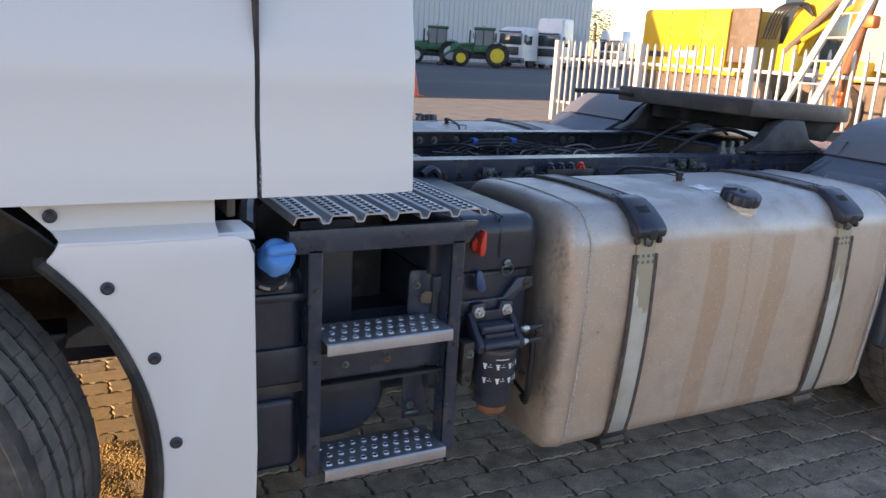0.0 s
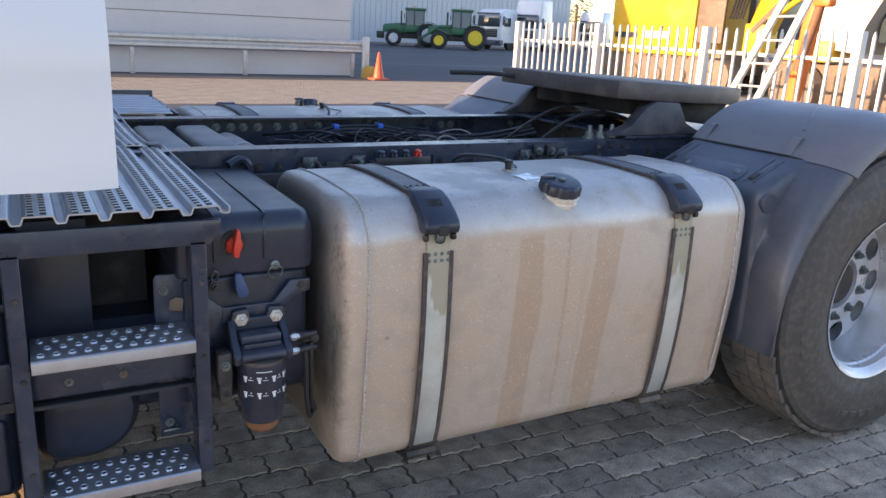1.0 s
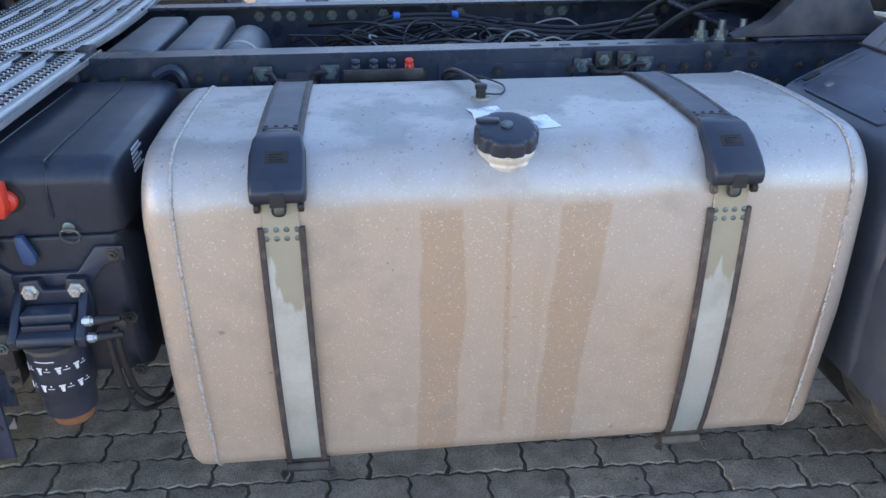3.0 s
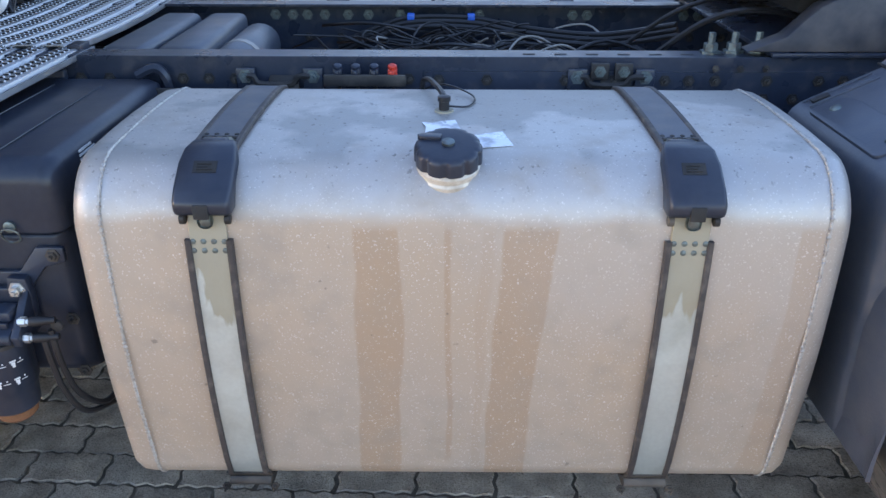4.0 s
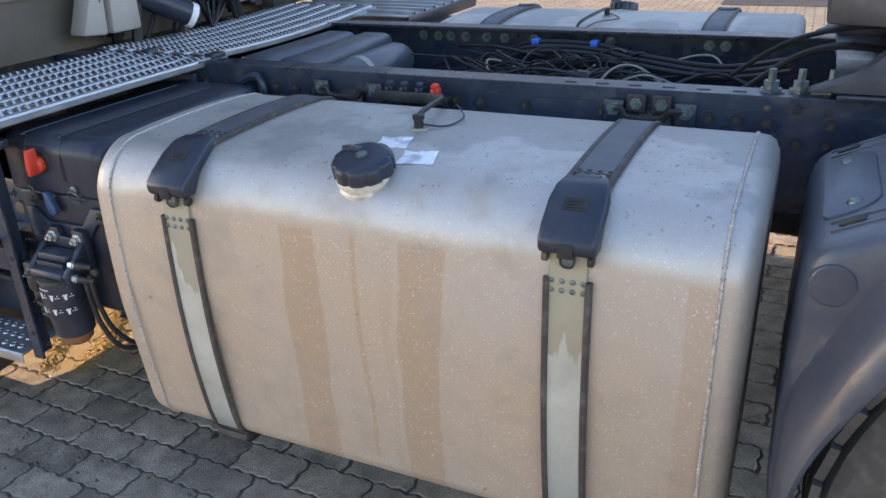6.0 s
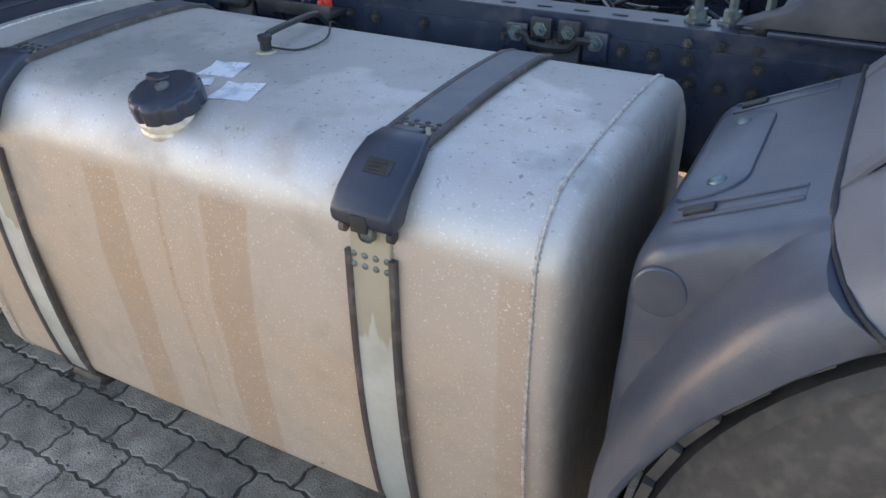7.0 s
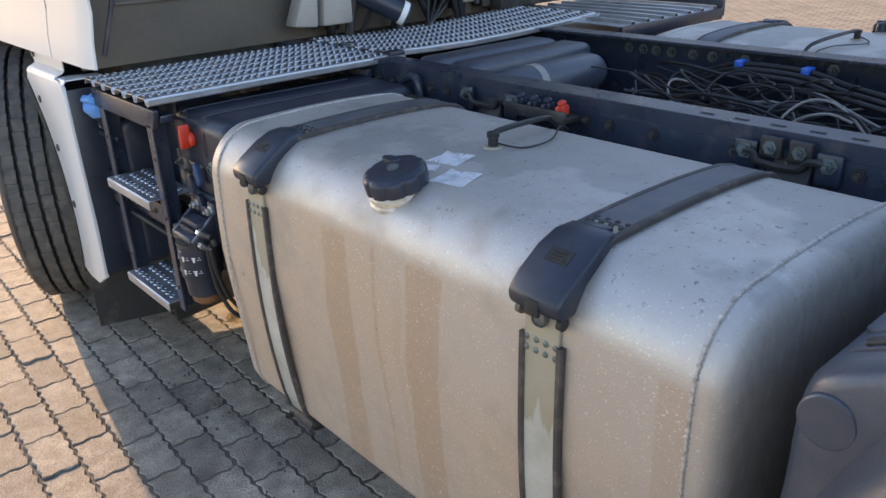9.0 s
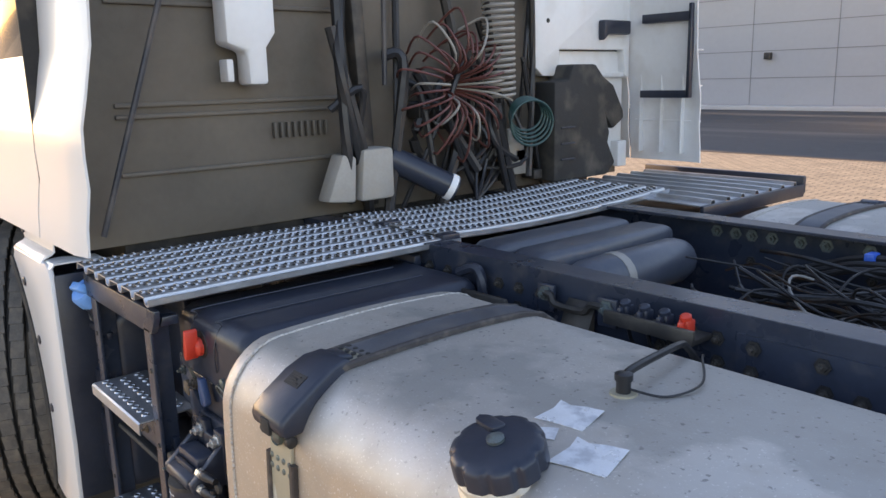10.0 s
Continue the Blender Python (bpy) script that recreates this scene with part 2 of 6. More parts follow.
yard_mat = Mat("yard_paving", (0.37, 0.305, 0.22), 0.92, 0, 0.25, 3.0, 0.5, 30, 0, 0, 0.3)
brick_tex = yard_mat.n.new("ShaderNodeTexBrick")
brick_tex.inputs["Scale"].default_value = 1.0
brick_tex.inputs["Brick Width"].default_value, brick_tex.inputs["Row Height"].default_value, brick_tex.inputs["Mortar Size"].default_value = 0.22, 0.11, 0.008
yard_mat.l.new(yard_mat.coord, brick_tex.inputs["Vector"])
yard_mat.over((0.2, 0.175, 0.14), yard_mat.span(yard_mat.noise(3.1, 6), 0.5, 0.68, 0, 0.4))
yard_mat.over((0.06, 0.058, 0.055), yard_mat.span(yard_mat.noise(4.7, 7), 0.57, 0.7, 0, 0.3))
yard_mat.over((0.09, 0.075, 0.055), brick_tex.outputs["Fac"])
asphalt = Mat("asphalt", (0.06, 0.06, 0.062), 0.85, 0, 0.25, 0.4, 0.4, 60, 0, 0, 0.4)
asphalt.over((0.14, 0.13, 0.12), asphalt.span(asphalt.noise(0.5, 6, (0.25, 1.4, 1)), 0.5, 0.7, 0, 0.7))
wall_paint = Mat("grey_wall_panel", (0.5, 0.49, 0.48), 0.7, 0, 0.06, 0.7, 0.1, 25)
hall_paint = Mat("hall_panel", (0.36, 0.37, 0.385), 0.7, 0, 0.05, 0.5, 0.1, 25)
joint_grey = Mat("panel_joint", (0.2, 0.2, 0.2), 0.8, 0, 0.1, 5)
cab_soot = dusty(Mat("sooty_grey_panel", (0.09, 0.08, 0.068), 0.6, 0, 0.2, 4, 0.1, 60), low=0.35, high=0.8, scale=2.5, amount=0.25)
old_plastic = dusty(Mat("old_grey_plastic", (0.33, 0.31, 0.28), 0.6, 0, 0.12, 12), low=0.45, scale=20, amount=0.4)
plate_grease = dusty(Mat("greasy_brown_plate", (0.085, 0.07, 0.064), 0.55, 0.1, 0.25, 9, 0.1, 60), low=0.5, amount=0.3)
pedestal_paint = dusty(Mat("dusty_grey_bracket", (0.036, 0.039, 0.05), 0.5, 0.1, 0.2, 9), low=0.4, amount=0.3)
strap_dust = dusty(Mat("dusty_strap_cover", (0.1, 0.105, 0.12), 0.5, 0.3, 0.2, 18), low=0.45, scale=22, amount=0.2)
steel_wall = Mat("corrugated_steel", (0.5, 0.53, 0.55), 0.45, 0.2, 0.05, 0.5)
rail_steel = dusty(Mat("galvanised_rail", (0.5, 0.5, 0.48), 0.5, 0.6, 0.12, 3), low=0.5, amount=0.4)
fence_paint = dusty(Mat("white_fence_paint", (0.52, 0.5, 0.46), 0.45, 0, 0.05, 4), low=0.6, amount=0.25)
yellow_paint = dusty(Mat("yellow_machine_paint", (0.7, 0.4, 0.004), 0.4, 0, 0.08, 1.5), (0.3, 0.2, 0.08), 0.55, 0.8, 1.5, 0.5)
orange_paint = Mat("orange_paint", (0.75, 0.16, 0.02), 0.45, 0, 0.1, 5)
green_paint = dusty(Mat("green_machine_paint", (0.02, 0.12, 0.05), 0.4, 0, 0.15, 3), low=0.55, amount=0.2)
machine_yellow = Mat("yellow_wheel", (0.75, 0.55, 0.02), 0.45, 0, 0.1, 3)
brown_iron = dusty(Mat("muddy_brown_steel", (0.15, 0.11, 0.075), 0.65, 0.1, 0.3, 3, 0.2, 30), (0.28, 0.22, 0.15), amount=0.5)
foot_yellow = dusty(Mat("faded_yellow_concrete", (0.4, 0.27, 0.05), 0.8, 0, 0.2, 8), amount=0.3)
cone_orange = Mat("cone_orange", (0.55, 0.1, 0.035), 0.5, 0, 0.1, 8)
leaf_mat = Mat("far_foliage", (0.06, 0.075, 0.03), 0.8, 0, 0.3, 3)


# ---- mesh helpers (all in metres of the world) ----
ORIGIN = {}


def thing(name, at, label, category, group="", kind=""):
    ob = new(name)
    ob.empty_display_size = 0.2
    ob.location = at
    ORIGIN[ob.name] = Vector(at)
    return tagged(ob, label, category, group, kind)


def part(name, bm, mat, parent=None, label="", smooth=True, angle=35):
    """Links a bmesh, given in world places, as one mesh object under its thing or part."""
    me = bpy.data.meshes.new(name)
    base = Vector()
    if parent is not None and parent.data is None:
        base = ORIGIN[parent.name]
    bmesh.ops.recalc_face_normals(bm, faces=bm.faces)
    if smooth:
        lim = math.cos(radians(angle))
        for f in bm.faces:
            f.smooth = True
        for e in bm.edges:
            if len(e.link_faces) == 2 and e.link_faces[0].normal.dot(e.link_faces[1].normal) < lim:
                e.smooth = False
    bm.to_mesh(me)
    bm.free()
    me.materials.append(mat.m)
    ob = new(name, me)
    if parent is not None:
        ob.parent = parent
        ob.location = -base
    if label:
        ob["label"] = label
    return ob


def box(x0, x1, y0, y1, z0, z1, bevel=0.0, seg=2, bm=None, turn=None):
    bm = bm or bmesh.new()
    b = bmesh.new()
    bmesh.ops.create_cube(b, size=1)
    for v in b.verts:
        v.co = Vector(((x0 + x1) / 2 + v.co.x * (x1 - x0), (y0 + y1) / 2 + v.co.y * (y1 - y0), (z0 + z1) / 2 + v.co.z * (z1 - z0)))
    if bevel:
        bmesh.ops.bevel(b, geom=list(b.edges), offset=bevel, segments=seg, profile=0.5, affect="EDGES")
    if turn is not None:
        b.transform(turn)
    return merge(bm, b)


def merge(bm, b):
    made = {v: bm.verts.new(v.co) for v in b.verts}
    for f in b.faces:
        try:
            bm.faces.new([made[v] for v in f.verts])
        except ValueError:
            pass
    b.free()
    return bm


def basis(d):
    d = Vector(d).normalized()
    u = d.cross(Vector((0, 0, 1)) if abs(d.z) < 0.9 else Vector((1, 0, 0))).normalized()
    return d, u, d.cross(u)


def lathe(p, d, rows, seg=24, bm=None, cap=True):
    """A turned form: rows of (distance along d from p, radius)."""
    bm = bm or bmesh.new()
    d, u, w = basis(d)
    p = Vector(p)
    rings = []
    for a, r in rows:
        rings.append([bm.verts.new(p + d * a + (u * math.cos(k * math.tau / seg) + w * math.sin(k * math.tau / seg)) * r) for k in range(seg)])
    for r0, r1 in zip(rings, rings[1:]):
        for k in range(seg):
            bm.faces.new((r0[k], r0[(k + 1) % seg], r1[(k + 1) % seg], r1[k]))
    if cap:
        bm.faces.new(rings[0])
        bm.faces.new(rings[-1])
    return bm


def rod(a, b, r, seg=8, bm=None):
    a, b = Vector(a), Vector(b)
    return lathe(a, b - a, ((0, r), ((b - a).length, r)), seg, bm)


def curve_points(pts, n=6):
    pts = [Vector(p) for p in pts]
    out = []
    for i in range(len(pts) - 1):
        p0, p1, p2, p3 = pts[max(i - 1, 0)], pts[i], pts[i + 1], pts[min(i + 2, len(pts) - 1)]
        for k in range(n):
            t = k / n
            out.append(0.5 * ((2 * p1) + (p2 - p0) * t + (2 * p0 - 5 * p1 + 4 * p2 - p3) * t * t + (3 * p1 - p0 - 3 * p2 + p3) * t ** 3))
    return out + [pts[-1]]


def hose(pts, r, seg=7, n=6, bm=None):
    bm = bm or bmesh.new()
    pts = curve_points(pts, n)
    rings = []
    up = Vector((0.13, 0.21, 1)).normalized()
    for i, p in enumerate(pts):
        d = (pts[min(i + 1, len(pts) - 1)] - pts[max(i - 1, 0)]).normalized()
        u = d.cross(up)
        u = u.normalized() if u.length > 1e-4 else Vector((1, 0, 0))
        w = d.cross(u)
        rings.append([bm.verts.new(p + (u * math.cos(k * math.tau / seg) + w * math.sin(k * math.tau / seg)) * r) for k in range(seg)])
    for r0, r1 in zip(rings, rings[1:]):
        for k in range(seg):
            bm.faces.new((r0[k], r0[(k + 1) % seg], r1[(k + 1) % seg], r1[k]))
    bm.faces.new(rings[0])
    bm.faces.new(rings[-1])
    return bm


def prism(outline, axis, a, b, bevel=0.0, bm=None):
    """An outline in the two other axes (in xyz order), drawn out along axis from a to b."""
    bm = bm or bmesh.new()
    t = bmesh.new()
    k = "xyz".index(axis)

    def place(p, c):
        q = list(p)
        q.insert(k, c)
        return Vector(q)

    lo, hi = [t.verts.new(place(p, a)) for p in outline], [t.verts.new(place(p, b)) for p in outline]
    t.faces.new(lo)
    t.faces.new(list(reversed(hi)))
    n = len(outline)
    for i in range(n):
        t.faces.new((lo[i], hi[i], hi[(i + 1) % n], lo[(i + 1) % n]))
    if bevel:
        bmesh.ops.recalc_face_normals(t, faces=t.faces)
        es = [e for e in t.edges if len(e.link_faces) == 2 and e.link_faces[0].normal.dot(e.link_faces[1].normal) < 0.8]
        bmesh.ops.bevel(t, geom=es, offset=bevel, segments=2, profile=0.5, affect="EDGES")
    return merge(bm, t)


def loft(sections, closed=True, caps=True, bm=None):
    """Joins rows of points, all of one length, into a skin."""
    bm = bm or bmesh.new()
    rings = [[bm.verts.new(p) for p in s] for s in sections]
    n = len(rings[0])
    for r0, r1 in zip(rings, rings[1:]):
        for k in range(n if closed else n - 1):
            bm.faces.new((r0[k], r0[(k + 1) % n], r1[(k + 1) % n], r1[k]))
    if caps and closed:
        bm.faces.new(rings[0])
        bm.faces.new(rings[-1])
    return bm


def sheet(rows, thick, bm=None):
    """A bent sheet through a grid of points, with thickness."""
    bm = bm or bmesh.new()
    t = bmesh.new()
    g = [[t.verts.new(p) for p in r] for r in rows]
    for r0, r1 in zip(g, g[1:]):
        for k in range(len(r0) - 1):
            t.faces.new((r0[k], r0[k + 1], r1[k + 1], r1[k]))
    bmesh.ops.recalc_face_normals(t, faces=t.faces)
    t.normal_update()
    back = {v: t.verts.new(v.co - v.normal * thick) for v in list(t.verts)}
    edges = [e for e in t.edges if len(e.link_faces) == 1]
    for f in list(t.faces):
        t.faces.new([back[v] for v in reversed(f.verts)])
    for e in edges:
        a, b = e.verts
        t.faces.new((a, b, back[b], back[a]))
    return merge(bm, t)


def rounded(x0, x1, y0, y1, radii, n=6):
    """A rounded rectangle; radii for (x0,y0), (x1,y0), (x1,y1), (x0,y1)."""
    out = []
    for (cx, cy, sx, sy, a), r in zip(((x0, y0, 1, 1, 180), (x1, y0, -1, 1, 270), (x1, y1, -1, -1, 0), (x0, y1, 1, -1, 90)), radii):
        ox, oy = cx + sx * r, cy + sy * r
        out += [(ox + r * math.cos(radians(a + 90 * k / n)), oy + r * math.sin(radians(a + 90 * k / n))) for k in range(n + 1)]
    return out


def bolt(p, d, r=0.011, h=0.012):
    b = lathe(p, d, ((0, r * 1.55), (0.003, r * 1.55), (0.003, r), (h, r * 0.95)), 6)
    return lathe(p, d, ((h - 0.001, r * 0.45), (h + 0.008, r * 0.42)), 8, b)


# ---- the truck ----
YC = 2.735
truck = thing("truck", (1.2, YC, 0), "white tractor unit with an aluminium fuel tank, parked on paving", "truck")


def flip(y, far):
    return 2 * YC - y if far else y


# frame rails: channels that open inwards
def chassis_rail(y_out, side):
    t = 0.009
    o = [(y_out, 0.735), (y_out + side * 0.078, 0.735), (y_out + side * 0.078, 0.735 + t), (y_out + side * t, 0.735 + t),
         (y_out + side * t, 1.0 - t), (y_out + side * 0.078, 1.0 - t), (y_out + side * 0.078, 1.0), (y_out, 1.0)]
    return part("chassis_rail", prism(o, "x", -1.4, 4.5, 0.0015), chassis_paint, truck, "dark blue-black steel chassis rail", angle=20)


rail_near = chassis_rail(2.31, 1)
rail_far = chassis_rail(3.165, -1)
part("rail_liner", prism([(2.302, 0.76), (2.31, 0.76), (2.31, 0.965), (2.302, 0.965)], "x", 1.86, 4.4), chassis_paint, rail_near, "bolted reinforcing plate")
rnd = random.Random(4)
bolt_near = bolt((0, 0, 0), (0, -1, 0), 0.0095, 0.009)
bolt_me = part("bolt", bolt_near, dark_iron, rail_near)
spots = [(x, z) for x in np.arange(0.95, 2.95, 0.0625) for z in (0.945, 0.9) if rnd.random() < 0.62]
first = True
for x, z in spots:
    if first:
        b = bolt_me
        first = False
    else:
        b = new("bolt", bolt_me.data)
        b.parent = rail_near
    b.location = (x + rnd.uniform(-0.006, 0.006), 2.3015 if x > 1.86 else 2.3095, z)
far_bolt = part("bolt", bolt((0, 0, 0), (0, -1, 0), 0.012, 0.012), zinc, rail_far, "zinc-plated bolt head")
far_spots = [(x, 0.955) for x in (1.32, 1.38, 1.43, 1.49, 1.57, 1.64, 1.75, 2.02, 2.34, 2.39, 2.72, 2.77)]
for i, (x, z) in enumerate(far_spots):
    b = far_bolt if i == 0 else new("bolt", far_bolt.data)
    b.parent = rail_far
    b.location = (x, 3.156, z)
for x in np.arange(1.1, 2.9, 0.11):
    if rnd.random() < 0.5:
        b = new("bolt", bolt_me.data)
        b.parent = rail_far
        b.location = (x, 3.156, 0.88)
# slots along the top flange
part("flange_slot", loft([[(2.10 + k * 0.075 + dx, y, 1.0008) for dx, y in ((0, 2.335), (0.03, 2.335), (0.03, 2.343), (0, 2.343))] for k in (0,)] + [[(2.10 + dx, y, 1.0016) for dx, y in ((0, 2.335), (0.03, 2.335), (0.03, 2.343), (0, 2.343))]]), dark_iron, rail_near, "dark slot in the flange")
slot = bpy.data.objects["flange_slot"]
for k in range(1, 8):
    s = new("flange_slot", slot.data)
    s.parent = rail_near
    s.location = (0.078 * k, 0, 0)

# cross members
for x in (0.86, 2.46, 3.7):
    part("cross_member", prism([(2.32, 0.79), (3.155, 0.79), (3.155, 0.86), (2.32, 0.86)], "x", x, x + 0.09, 0.006), chassis_paint, truck)


# fuel tanks
TX0, TX1, TY0, TY1, TZ0, TZ1, TR = 1.268, 2.612, 1.591, 2.21, 0.266, 0.981, 0.1


def bowed(y, z):
    """The tank's outline bows outwards along its face and its top."""
    face = min(1, max(0, (1.78 - y) / 0.15))
    top = min(1, max(0, (z - 0.8) / 0.1))
    return y + face * (0.012 if z < 0.69 else 0.005) * ((z - 0.69) / 0.22) ** 2, z - top * (0.009 if y < 1.9 else 0.014) * ((y - 1.9) / 0.26) ** 2


def tank_ring(x, inset, far):
    pts = rounded(TY0 + inset, TY1 - inset, TZ0 + inset, TZ1 - inset, (0.06, 0.07, 0.11, TR), 8)
    dense = []
    for (y0, z0), (y1, z1) in zip(pts, pts[1:] + pts[:1]):
        n = max(1, int(math.hypot(y1 - y0, z1 - z0) / 0.05))
        dense += [(y0 + (y1 - y0) * k / n, z0 + (z1 - z0) * k / n) for k in range(n)]
    return [(x, flip(b[0], far), b[1]) for b in (bowed(y, z) for y, z in dense)]


def strap_stations(off):
    st = []
    for a in (262, 240, 220, 200):
        c, s = math.cos(radians(a)), math.sin(radians(a))
        st.append((TY0 + 0.06 + (0.06 + off) * c, TZ0 + 0.06 + (0.06 + off) * s, c, s))
    st += [(TY0 - off, z, -1, 0) for z in np.linspace(0.35, TZ1 - TR, 10)]
    for a in range(170, 89, -10):
        c, s = math.cos(radians(a)), math.sin(radians(a))
        st.append((TY0 + TR + (TR + off) * c, TZ1 - TR + (TR + off) * s, c, s))
    st += [(y, TZ1 + off, 0, 1) for y in np.linspace(1.73, 2.09, 8)]
    for a in (70, 50, 30, 10):
        c, s = math.cos(radians(a)), math.sin(radians(a))
        st.append((TY1 - 0.11 + (0.11 + off) * c, TZ1 - 0.11 + (0.11 + off) * s, c, s))
    return [(*bowed(y, z), ny, nz) for y, z, ny, nz in st]


def ribbon(st, xc, width, height, far, chamfer=0.3, bm=None):
    """A band along stations; width and height may be functions of the share of the length."""
    secs = []
    n = len(st)
    for i, (y, z, ny, nz) in enumerate(st):
        u = i / (n - 1)
        w = (width(u) if callable(width) else width) / 2
        h = height(u) if callable(height) else height
        c = min(h * chamfer, w * 0.5)
        row = [(-w, -0.002), (-w, h - c), (-w + c, h), (w - c, h), (w, h - c), (w, -0.002)]
        secs.append([(xc + a, flip(y + ny * b, far), z + nz * b) for a, b in row])
    return loft(secs, bm=bm)


def fuel_tank(far):
    secs = [tank_ring(x, i, far) for x, i in ((TX0, 0.04), (TX0 + 0.003, 0.024), (TX0 + 0.011, 0.01), (TX0 + 0.024, 0.002), (TX0 + 0.04, 0), (TX0 + 0.06, 0))]
    secs += [tank_ring(x, 0, far) for x in np.linspace(TX0 + 0.12, TX1 - 0.12, 9)]
    secs += [tank_ring(x, i, far) for x, i in ((TX1 - 0.06, 0), (TX1 - 0.04, 0), (TX1 - 0.024, 0.002), (TX1 - 0.011, 0.01), (TX1 - 0.003, 0.024), (TX1, 0.04))]
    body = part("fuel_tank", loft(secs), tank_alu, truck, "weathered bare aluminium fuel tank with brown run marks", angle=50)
    for x in (TX0 + 0.06, TX1 - 0.048):
        ring = tank_ring(x, -0.0015, far)
        r2 = random.Random(9)
        dense = []
        for a, b in zip(ring, ring[1:] + ring[:1]):
            a, b = Vector(a), Vector(b)
            m = max(1, int((b - a).length / 0.004))
            dense += [a.lerp(b, k / m) for k in range(m)]
        bm = bmesh.new()
        rings = []
        cy, cz = flip(1.9, far), 0.63
        for p in dense:
            out = Vector((0, p.y - cy, p.z - cz)).normalized()
            k = 0.0028 * (1.25 if len(rings) % 2 else 0.7) * r2.uniform(0.8, 1.2)
            rings.append([bm.verts.new(p + Vector((dx, 0, 0)) + out * h) for dx, h in ((-k * 1.2, -0.001), (-k * 0.6, k * 0.7), (k * 0.6, k * 0.7), (k * 1.2, -0.001))])
        for i in range(len(rings)):
            r0, r1 = rings[i], rings[(i + 1) % len(rings)]
            for j in range(3):
                bm.faces.new((r0[j], r0[j + 1], r1[j + 1], r1[j]))
        part("weld_seam", bm, weld_metal, body, "raised welded seam")
    # straps with rubber edging, hinged buckle covers and rivets
    for xc in (1.511, 2.328):
        st = strap_stations(0.003)
        part("strap", ribbon(st, xc, 0.064, 0.004, far), strap_steel, body, "pale steel tank strap", angle=40)
        for dx in (-0.0355, 0.0355):
            lower = [s for s in st if s[1] < 0.85 and s[0] < 1.67] + [(*bowed(TY0 - 0.003, 0.857), -1, 0)]
            upper = [s for s in st if s[0] > 1.66 and s[3] > 0.1]
            part("strap_edging", ribbon(lower, xc + dx, 0.0115, 0.008, far), edging_rubber, body, "black rubber strap edging")
            part("strap_edging", ribbon(upper, xc + dx, 0.0115, 0.008, far), edging_rubber, body, "black rubber strap edging")
        upper = [s for s in st if s[0] > 1.72 and s[3] > 0.5]
        part("strap_pad", ribbon(upper, xc, 0.064, 0.0062, far), strap_dust, body, "dark grey dusty strap cover")
        # a moulded cover: upright lip, sloping face, narrow tongue at its top
        o = [(1.604, 0.9), (1.576, 0.898), (1.567, 0.905), (1.565, 0.919), (1.569, 0.929), (1.59, 0.946), (1.63, 0.973), (1.662, 0.989), (1.69, 0.993), (1.704, 0.987), (1.706, 0.974), (1.66, 0.958), (1.626, 0.936)]
        bm = prism([(flip(y, far), z) for y, z in o], "x", xc - 0.049, xc + 0.049, 0.007)
        for v in bm.verts:
            y = flip(v.co.y, far)
            v.co.x = xc + (v.co.x - xc) * (1 - 0.22 * min(1, max(0, (y - 1.655) / 0.02))) * (1 - 0.05 * min(1, max(0, (1.58 - y) / 0.012)))
        part("buckle_cover", bm, black_plastic, body, "black plastic buckle cover", angle=50)
        bm = prism([(flip(y, far), z) for y, z in ((1.69, 0.985), (1.69, 0.994), (1.715, 0.99), (1.722, 0.977), (1.7, 0.972))], "x", xc - 0.026, xc + 0.02, 0.004)
        part("cover_tongue", bm, black_plastic, body, "narrow tongue of the cover", angle=50)
        part("cover_slot", box(xc - 0.013, xc + 0.013, flip(1.5638, far), flip(1.57, far), 0.896, 0.922, 0.002), rubber, body, "dark slot in the lip")
        nrm = Vector((0, -0.56 * (-1 if far else 1), 0.83)).normalized()
        tng = Vector((1, 0, 0)).cross(nrm)
        pt = Vector((xc, flip(1.622, far), 0.9682))
        bm = bmesh.new()
        for x0, x1, y0, y1, hh in ((-0.02, 0.02, -0.012, 0.012, 0.0005), (-0.013, 0.013, 0.004, 0.007, 0.0022), (-0.013, 0.005, -0.001, 0.0015, 0.0022), (-0.013, 0.01, -0.007, -0.0045, 0.0022)):
            t = bmesh.new()
            bmesh.ops.create_cube(t, size=1)
            for v in t.verts:
                q = ((x0 + x1) / 2 + v.co.x * (x1 - x0), (y0 + y1) / 2 + v.co.y * (y1 - y0), v.co.z * hh * 2)
                v.co = pt + Vector((1, 0, 0)) * q[0] + tng * q[1] + nrm * q[2]
            merge(bm, t)
        part("embossed_mark", bm, rubber, body)
        # pin and hinge ends below the cover
        pin_y = bowed(TY0, 0.89)[0] - 0.006
        bm = box(xc - 0.0125, xc + 0.0125, flip(pin_y - 0.011, far), flip(pin_y, far), 0.873, 0.915, 0.0095, 3)
        part("strap_pin", bm, zinc, body, "dull steel pin below the buckle")
        for dx in (-0.038, 0.038):
            bm = lathe((xc + dx - 0.005, flip(pin_y - 0.003, far), 0.889), (1, 0, 0), ((0, 0.008), (0.001, 0.0095), (0.009, 0.0095), (0.01, 0.008)), 12)
            part("strap_hinge", bm, dark_iron, body, "dark hinge eye")
        for k in range(8):
            bm = lathe((xc - 0.027 + 0.018 * (k % 4), flip(1.724 + 0.016 * (k // 4), far), bowed(1.73, TZ1)[1] + 0.0085), (0, 0, 1), ((0, 0.005), (0.002, 0.0045), (0.003, 0.003)), 8)
            part("rivet", bm, dark_iron, body)
